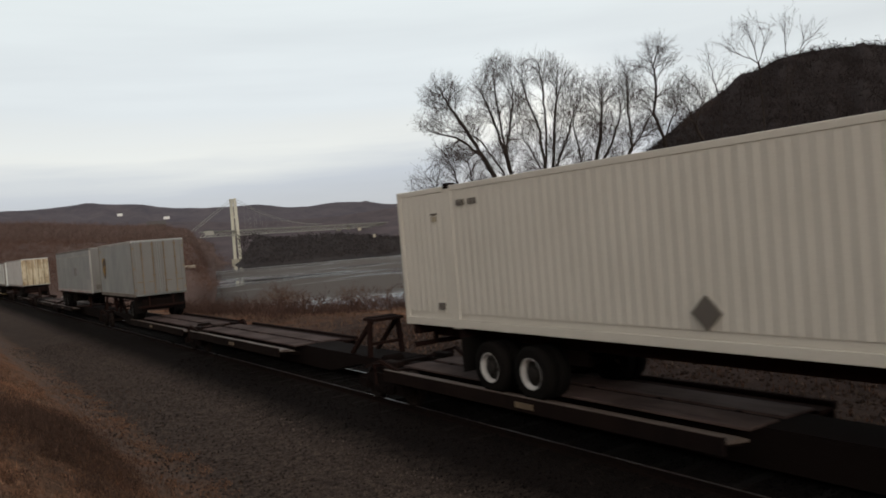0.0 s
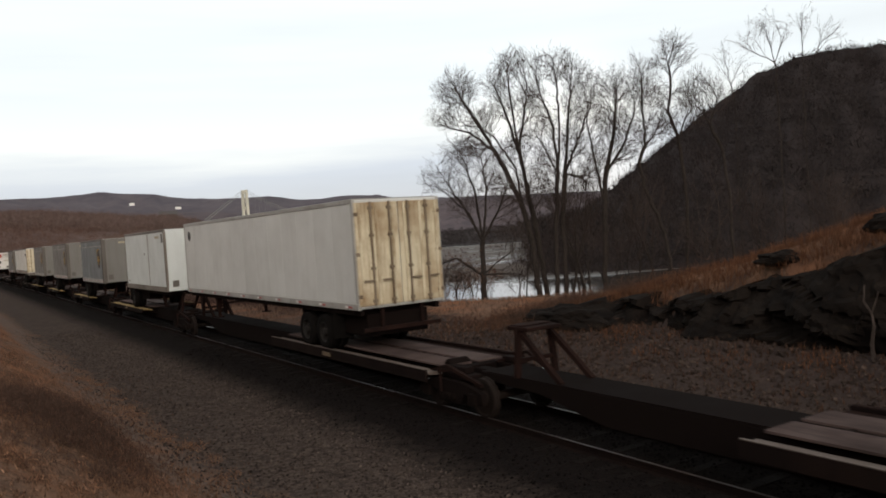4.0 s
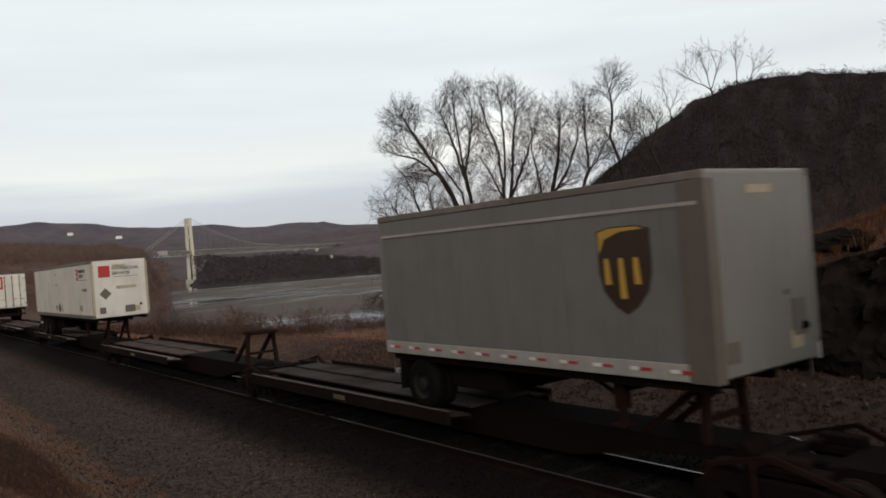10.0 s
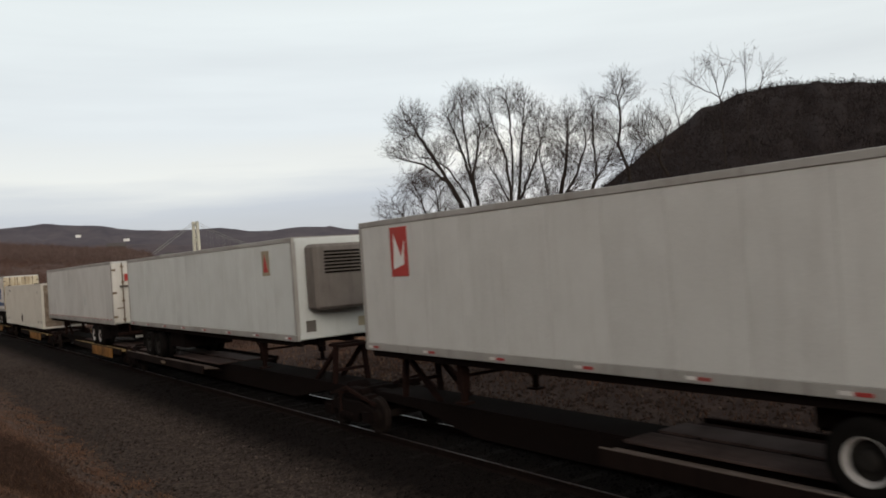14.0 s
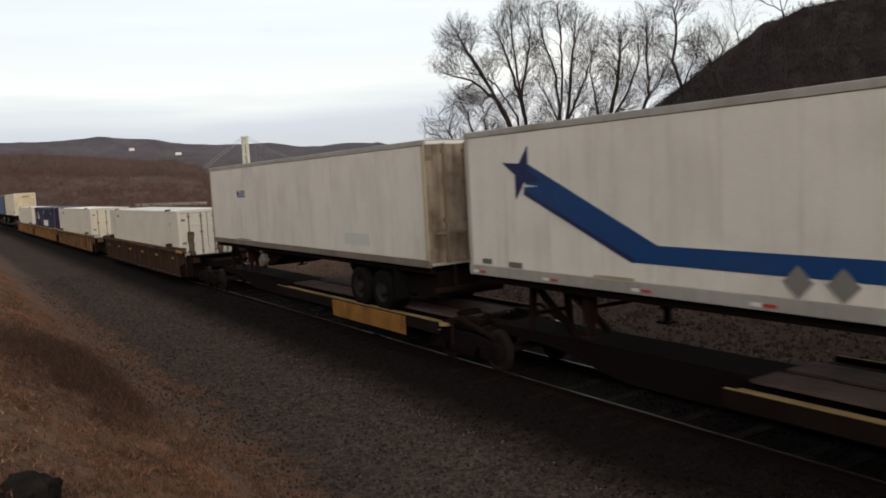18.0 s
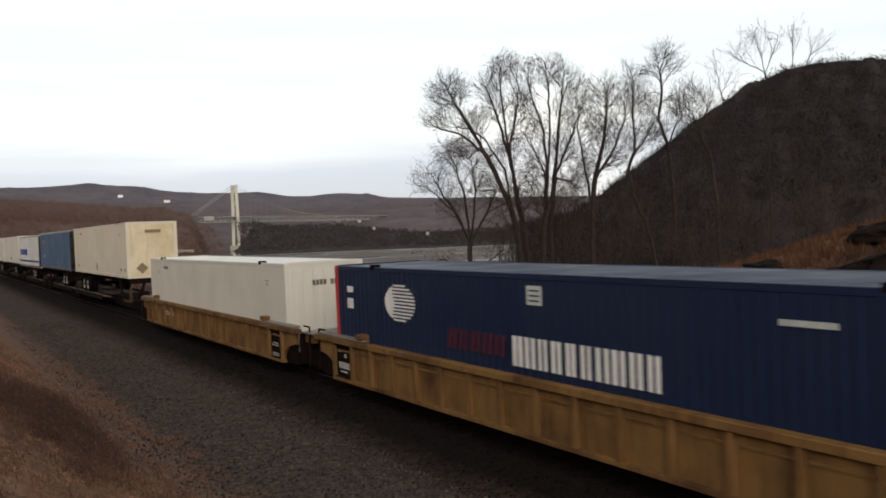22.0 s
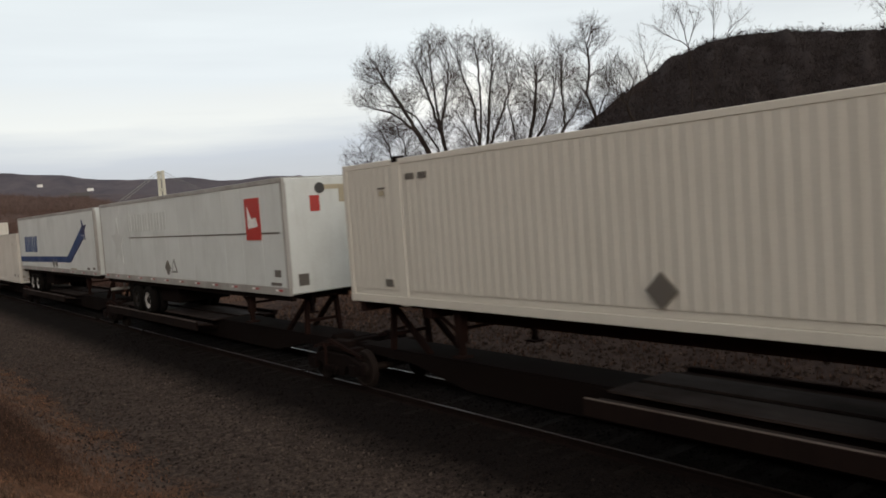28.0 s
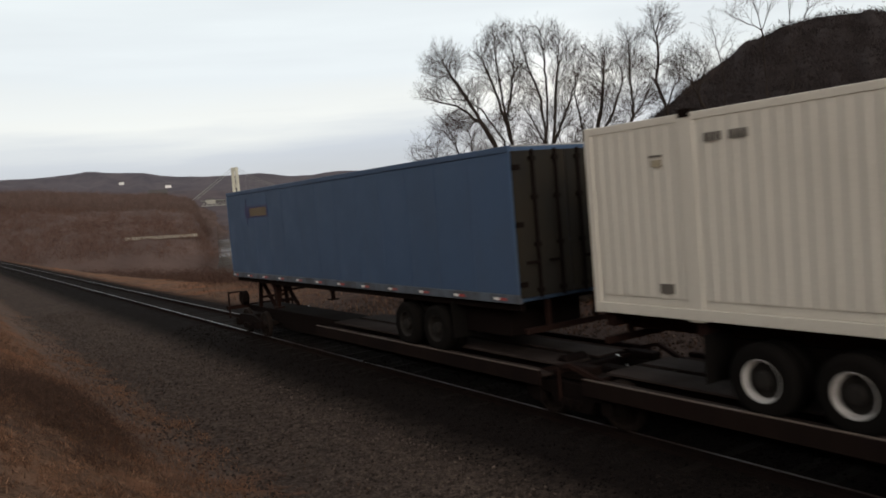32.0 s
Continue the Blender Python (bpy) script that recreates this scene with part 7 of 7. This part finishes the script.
t = trailer(266.85, 282.75, "white trailer with a red square emblem on its door", "panel", rev=True, door_mat="white", ribs=2, zt=4.93, marks=8, nose="panel", dark=False, wheel_from=15.9 - 3.57)
rect(t, 13.95, 14.6, 3.70, 4.74, M["red"], "sign", "red square emblem")
decal(t, [(14.5, 3.85), (14.1, 3.95), (14.05, 4.45), (14.2, 4.1), (14.45, 4.6)], M["pale"], "emblem", "", 0.006)
face_plate(t, -1.20, -0.42, 3.72, 4.76, -0.070, M["red"], "sign", "red square emblem")
b = B()
for p in ((-1.05, -0.95, 3.85, 4.5), (-0.9, -0.72, 3.95, 4.2), (-0.68, -0.55, 3.9, 4.55), (-0.9, -0.6, 4.4, 4.5)):
    bx(b, p[0], p[1], -0.090, -0.080, p[2], p[3])
part("emblem", b, M["pale"], t)

t = trailer(286.3, 302.6, "white refrigerated trailer with a red emblem", "cool", zt=4.83, reefer=True, marks=8, nose="cool")
rect(t, 1.5, 2.0, 3.85, 4.55, M["stain"], "sign")
decal(t, [(1.6, 3.95), (1.9, 3.95), (1.8, 4.45)], M["red"], "emblem", "", 0.006)
t = trailer(305.45, 321.25, "plain white trailer with small red markers", "panel", rev=True, door_mat="white", zt=4.87, zb=1.98, low=0.27, marks=24, mark_z=0.20, nose="panel", dark=False, wheel_from=15.8 - 3.08)
face_plate(t, -0.75, -0.42, 3.95, 4.28, -0.10, M["red"], "sign", "small red sign")
face_plate(t, -0.98, -0.15, 3.65, 3.76, -0.10, M["plate"], "number_bar")
rect(t, 5.4, 5.9, 2.85, 3.25, M["faint"], "patch")

c = container(323.7, "off-white ribbed container with rusty doors resting low", "box", 1.20, True, door_mat="rust_door")
diamond(c, 8.05, 1.75, 0.28, M["plate"])


def racing_stripe(t, L, rev):
    """Blue stripe that bends up to a leaping animal's head near the nose."""
    def N(y):
        return L - y if rev else y
    decal(t, [(N(L - 0.12), 2.50), (N(4.45), 2.58), (N(5.0), 2.86), (N(L - 0.12), 2.78)], M["sea"], "stripe", "blue stripe")
    decal(t, [(N(4.45), 2.58), (N(1.85), 3.68), (N(2.0), 4.20), (N(5.0), 2.86)], M["sea"], "stripe", "blue stripe", 0.002)
    decal(t, [(N(4.5), 2.56), (N(1.85), 3.66), (N(1.87), 3.74), (N(4.5), 2.65)], M["deep"], "stripe_edge", "dark lower edge", 0.004)
    decal(t, [(N(2.0), 4.52), (N(1.74), 4.22), (N(1.25), 4.26), (N(1.62), 4.02), (N(1.62), 3.58), (N(1.86), 3.88), (N(2.35), 3.90), (N(1.98), 4.10)], M["deep"], "emblem", "dark blue animal head", 0.008)
    decal(t, [(N(2.30), 3.80), (N(1.88), 3.84), (N(1.66), 3.62), (N(1.84), 3.79)], M["cool"], "emblem", "", 0.010)
    a, e = (4.72, 1.52) if rev else (L - 1.45, L - 4.65)
    letter_bars(t, a, e, 3.04, 3.88, 6, M["sea"], "slanted blue name as plain bars", 0.14)
    for d in (7.3, 7.9):
        diamond(t, N(d), 2.50, 0.21, M["grey_worn"], "grey diamond placard", 0.012)
    rect(t, *sorted((N(0.45), N(0.75))), 2.32, 2.42, M["plate"], "data_plate")
    rect(t, *sorted((N(1.3), N(1.7))), 2.30, 2.40, M["plate"], "data_plate")
    rect(t, *sorted((N(3.6), N(4.5))), 2.26, 2.33, M["stain"], "data_plate")


t = trailer(340.55, 356.5, "white trailer with a blue bent stripe and animal head", "white", rev=True, door_mat="door", zt=4.90, marks=8, nose="white", dark=False, low=0.20)
racing_stripe(t, 15.95, True)
t = trailer(358.1, 374.0, "plain off-white trailer with rusty stained doors", "white", rev=True, door_mat="rust_door", zt=4.88, marks=0, post_mat="stain", nose="white", rails="grime")
for k in range(4):
    rect(t, 11.97, 12.62 - 0.03 * k, 3.74 + k * 0.065, 3.775 + k * 0.065, M["royal"], "sign_stripe", "thin blue sign stripe")
decal(t, [(12.72 + (0.15 if k % 2 == 0 else 0.06) * math.sin(k * math.pi / 5), 3.86 + (0.15 if k % 2 == 0 else 0.06) * math.cos(k * math.pi / 5)) for k in range(10)], M["deep"], "star", "small dark blue star")
rect(t, 11.7, 12.95, 2.27, 2.30, M["plate"], "data_plate")
rect(t, 2.8, 4.2, 2.45, 2.75, M["faint"], "patch", "grey repair patch")
b = B()
lathe(b, [(-1.17, 0.14), (-1.15, 0.20), (-1.11, 0.215), (0.9, 0.215)], 22, (0, 11.15, 1.62))
tank = part("fuel_tank", b, M["plate"], t, "pale round tank under the nose", smooth=False)
b = B()
for y in (10.97, 11.33):
    bx(b, -1.0, 0.8, y - 0.03, y + 0.03, 1.40, 2.06)
part("tank_strap", b, M["black"], tank)
b = B()
slab(b, [(9.2, 1.98), (10.7, 1.45), (11.0, 1.45), (11.0, 2.06), (9.2, 2.06)], -0.95, 0.95)
part("spare_carrier", b, M["black"], t, "dark sloping carrier behind the tank", bevel=0.01)

WELL = 0.30
c = container(379.4, "white ribbed container with dirty doors in a well car", "box", WELL, True)
scrape = random.Random(12)
for x in (-0.78, 0.50):
    b = B()
    near = [(x - 0.10 - scrape.uniform(0, 0.09), 0.45 + 0.2 * k) for k in range(10)]
    far = [(x + 0.08 + scrape.uniform(0, 0.10), 2.25 - 0.2 * k) for k in range(10)]
    front = [b.verts.new((p, -0.086, z)) for p, z in near + far]
    back = [b.verts.new((p, -0.074, z)) for p, z in near + far]
    b.faces.new(front)
    b.faces.new(back[::-1])
    for k in range(20):
        b.faces.new((front[k], back[k], back[(k + 1) % 20], front[(k + 1) % 20]))
    part("rust_streak", b, M["scrape"], c, "dark scrape down the door")
container(402.85, "white ribbed container with cream doors in a well car", "box", WELL, True, door_mat="cream")
c = container(422.1, "navy blue container with red corners and white lettering", "navy", WELL, True, marks=False)
letter_bars(c, 8.85, 5.25, 1.50, 2.05, 10, M["pale"], "tall white name as plain bars")
letter_bars(c, 11.0, 9.0, 1.62, 2.02, 5, M["faded_wine"], "slanted red name as plain bars", 0.15)
for k in range(11):
    h = 0.66 * math.sqrt(max(0.02, 1 - ((k - 5) / 5.4) ** 2))
    rect(c, 12.9 - h, 12.9 + h, 2.00 + k * 0.078, 2.04 + k * 0.078, M["pale"], "globe_stripe", "white striped globe")
decal(c, [(12.9 + 0.66 * math.cos(0.2 * k), 2.41 + 0.41 * math.sin(0.2 * k)) for k in range(-6, 7)] + [(13.25, 2.72), (13.15, 2.41), (13.25, 2.10)], M["pale"], "globe_rim", "", 0.002)
rect(c, 7.98, 8.38, 2.64, 2.98, M["faint"], "sign", "white square sign")
for k in range(3):
    rect(c, 8.04, 8.32, 2.70 + k * 0.09, 2.73 + k * 0.09, M["navy"], "sign_line", "", 0.004)
rect(c, 15.2, 15.5, 2.55, 2.70, M["pale"], "number_bar")
rect(c, 15.2, 15.5, 2.15, 2.40, M["pale"], "number_bar")
for k in range(9):
    rect(c, 2.62 + k * 0.088, 2.685 + k * 0.088, 2.67, 2.75, M["faint"], "number_bar")
for y in (0.0, 16.0):
    rect(c, y + 0.0, y + 0.15, WELL, WELL + 2.89, M["red"], "corner_strip", "red corner strip", 0.004)
b = B()
slab(b, [(-0.40, 2.45), (-0.20, 2.22), (0.20, 2.22), (0.40, 2.45), (0.20, 2.68), (-0.20, 2.68)], -0.006, 0.006)
globe = finish("globe", b, M["plate_pale"])
for x in (-0.60, 0.60):
    g = part("globe", globe, None, c, "pale six-sided emblem")
    g.matrix_basis = pose(x, -0.115, 0, 0, 0, 90)
b = B()
for k in range(3):
    bx(b, 0.75, 1.0, -0.052, -0.040, 1.55 + k * 0.16, 1.63 + k * 0.16)
part("number_bar", b, M["plate_pale"], c)
c = container(441.7, "white ribbed container with a plain end in a well car", "box", WELL, False)
for k in range(7):
    if k != 4:
        face_plate(c, -0.42 + k * 0.12, -0.33 + k * 0.12, WELL + 2.20, WELL + 2.36, 0.0, M["plate"], "number_bar")

c = container(462.86, "cream ribbed container on a wheeled chassis", "cream", CHASSIS_Z, False, end_mat="cream_end")
diamond(c, 8.17, 2.62, 0.26, M["stain"])
face_plate(c, -0.35, 0.45, 4.45, 4.60, 0.0, M["tan_mark"], "number_bar")
b = B()
slab(b, [(-0.30, 2.60), (0.0, 2.30), (0.30, 2.60), (0.0, 2.90)], -0.008, 0.008)
g = part("placard", b, M["tan_mark"], c, "worn brown diamond placard")
g.matrix_basis = pose(-0.55, -0.004, 0, 0, 0, 90)
chassis(462.86)
t = trailer(481.0, 497.0, "faded blue trailer with an arrow sign and dark doors", "blue_pale", rails="blue_rail", top_band="alu", rev=True, door_mat="dark_door", nose="blue_pale", marks=12, zt=4.96, post_mat="blue", dark=False)
ARROW = [(14.5, 4.22), (14.22, 3.82), (14.22, 4.05), (12.15, 4.05), (12.15, 4.42), (14.22, 4.42), (14.22, 4.66)]
decal(t, ARROW, M["deep"], "arrow", "dark arrow sign")
rect(t, 12.3, 13.9, 4.10, 4.36, M["amber"], "arrow_fill", "amber arrow", 0.006)
rect(t, 13.6, 13.68, 2.95, 3.2, M["pale"], "data_plate")
RIDGES = [2.303, 2.383] + [2.661 + 0.3185 * k + d for k in range(6) for d in (-0.047, 0.047)] + [4.504]
t = trailer(498.2, 514.15, "white fluted trailer with blue lettering and stripe", "bright", rev=True, flutes=RIDGES, door_mat="dark_door", zt=4.85, zb=1.91, rails="grime", marks=9, nose="bright", dark=False, low=0.19, mark_z=0.06, wheel_from=15.95 - 3.25)
SIDE = -1.322
letter_bars(t, 14.65, 13.35, 3.05, 3.62, 3, M["royal"], "blue gothic name as plain bars")
letter_bars(t, 13.0, 11.0, 3.05, 3.62, 6, M["royal"], "blue gothic name as plain bars")
letter_bars(t, 10.7, 8.75, 3.05, 3.62, 7, M["royal"], "blue gothic name as plain bars")
rect(t, 0.12, 15.83, 2.42, 2.555, M["royal"], "stripe", "royal blue stripe", 0.003)
rect(t, 15.4, 15.75, 2.20, 2.28, M["plate"], "data_plate")
SIDE = -1.3
for u in (515.25, 532.65):
    c = container(u, "off-white ribbed container with weathered doors on a chassis", "box", CHASSIS_Z, True, door_mat="alu")
    diamond(c, 7.95, 2.65, 0.26, M["plate"])
    chassis(u, True)
t = trailer(551.7, 567.85, "white trailer with faded star and red panel", "cool", zt=4.98, zb=2.04, marks=12, mark_z=0.10, nose="cool", dark=(True, False), low=0.21, wheel_from=16.15 - 3.7)
STAR = [(14.0 + (0.85 if k % 2 == 0 else 0.36) * math.sin(k * math.pi / 5), 3.45 + (0.95 if k % 2 == 0 else 0.40) * math.cos(k * math.pi / 5)) for k in range(10)]
decal(t, STAR, M["faint"], "star", "faded grey star")
letter_bars(t, 12.6, 8.4, 3.85, 4.45, 7, M["faint"], "faded grey name as plain bars")
rect(t, 0.3, 12.6, 3.60, 3.64, M["plate"], "stripe", "thin grey line")
rect(t, 1.35, 2.25, 3.45, 4.55, M["red"], "sign", "red square sign", 0.004)
decal(t, [(2.1, 3.75), (1.5, 3.8), (1.6, 4.05), (1.85, 4.0), (2.1, 4.35)], M["pale"], "emblem", "", 0.010)
diamond(t, 8.6, 2.60, 0.24, M["plate"])
decal(t, [(8.30, 2.44), (7.74, 2.44), (8.02, 2.90)], M["grey_worn"], "placard", "grey triangle placard", 0.012)
decal(t, [(8.20, 2.50), (7.84, 2.50), (8.02, 2.79)], M["cool"], "placard_field", "", 0.016)
rect(t, 0.4, 0.75, 2.50, 2.68, M["plate"], "data_plate")
rect(t, 0.4, 1.0, 2.28, 2.36, M["plate"], "data_plate")
face_plate(t, -0.55, -0.28, 4.10, 4.50, 0.016, M["red"], "sign", "small red sign")
face_plate(t, 0.30, 0.62, 4.30, 4.75, 0.016, M["stain"])
b = B()
lathe(b, [(-0.008, 0.14), (0.008, 0.14)], 16)
g = part("vent", b, M["ink"], t)
g.matrix_basis = pose(-0.25, 0.01, 4.68, 0, 0, 90)
face_plate(t, 0.5, 0.95, 2.55, 2.85, 0.016, M["plate"])
t = trailer(568.85, 584.8, "white refrigerated trailer with a blue bent stripe", "cool", zt=4.93, marks=9, reefer=True, nose="cool", dark=False, low=0.20)
racing_stripe(t, 15.95, False)
c = container(585.65, "off-white ribbed container resting low on the car", "box_dull", 1.20, True, door_mat="alu")
diamond(c, 8.15, 1.77, 0.28, M["plate"])
c = container(603.3, "off-white ribbed container with a worn end on a chassis", "box", CHASSIS_Z, False)
diamond(c, 8.07, 2.63, 0.27, M["plate"])
face_plate(c, -0.3, 0.55, 4.40, 4.56, 0.0, M["plate"], "number_bar")
b = B()
slab(b, [(-0.28, 2.72), (0.0, 2.44), (0.28, 2.72), (0.0, 3.00)], -0.008, 0.008)
g = part("placard", b, M["tan_mark"], c, "diamond placard")
g.matrix_basis = pose(-0.5, -0.004, 0, 0, 0, 90)
chassis(603.3)
t = trailer(621.4, 637.3, "faded blue trailer with an arrow sign on the last car", "blue", rails="blue_rail", top_band="blue", rev=True, door_mat="dark_door", nose="blue", marks=12, zt=4.96, post_mat="blue", wheel_from=15.9 - 3.03)
decal(t, [(14.2 - (14.5 - y) * 0.9, z) for y, z in ARROW], M["deep"], "arrow", "dark arrow sign")
rect(t, 12.22, 13.66, 4.10, 4.36, M["amber"], "arrow_fill", "amber arrow", 0.006)


# ---- track ----
RAIL_PROFILE = [(-0.07, -0.17), (0.07, -0.17), (0.07, -0.155), (0.012, -0.13), (0.012, -0.045), (0.036, -0.03), (0.036, 0.0), (-0.036, 0.0), (-0.036, -0.03), (-0.012, -0.045), (-0.012, -0.13), (-0.07, -0.155)]
track = new("railway_track")
for x in (-0.7525, 0.7525):
    bm = B()
    a = [bm.verts.new((TRACK_X + x + p, -80, z)) for p, z in RAIL_PROFILE]
    c = [bm.verts.new((TRACK_X + x + p, 900, z)) for p, z in RAIL_PROFILE]
    for i in range(12):
        bm.faces.new((a[i], a[(i + 1) % 12], c[(i + 1) % 12], c[i]))
    r = part("rail", bm, M["fascia"], track, "rusty rail with a bright worn head")
    bm = B()
    bx(bm, TRACK_X + x - 0.026, TRACK_X + x + 0.026, -80, 900, -0.004, 0.004)
    part("rail_head", bm, M["rail"], r, "bright worn rail head")
tie = B()
bx(tie, -1.3, 1.3, -0.115, 0.115, -0.34, -0.155)
tie_mesh = finish("sleeper", tie, M["wood"], 0.012)
for k in range(290):
    part("sleeper", tie_mesh, None, track, at=(TRACK_X + 0.03 * math.sin(k * 7.1), -12 + k * 0.55, 0.012 * math.sin(k * 3.7)))
tagged(track, "single railway track with steel rails on wooden sleepers", "railway track", kind="structure")


def motions():
    for thing, u in TRAIN:
        walk(thing, [(t, pose(TRACK_X, u - SPEED * t, 0)) for t in (0, 8, 16, 24, 32)])
    # wheels roll while their car passes
    for wheel, u in ROLLING:
        y0 = u
        t0, t1 = max(0.0, (y0 - 34) / SPEED), min(32.0, (y0 + 2) / SPEED)
        if t1 <= t0:
            continue
        first, final = math.ceil(t0 * FPS), math.floor(t1 * FPS)
        steps = sorted({0, *range(first, final + 1), 32 * FPS})
        home = wheel.location.copy()
        walk(wheel, [(k / FPS, pose(*home, math.degrees(SPEED * (min(max(k, first), final) - first) / FPS / 0.42) % 360, 0, 0)) for k in steps])


motions()
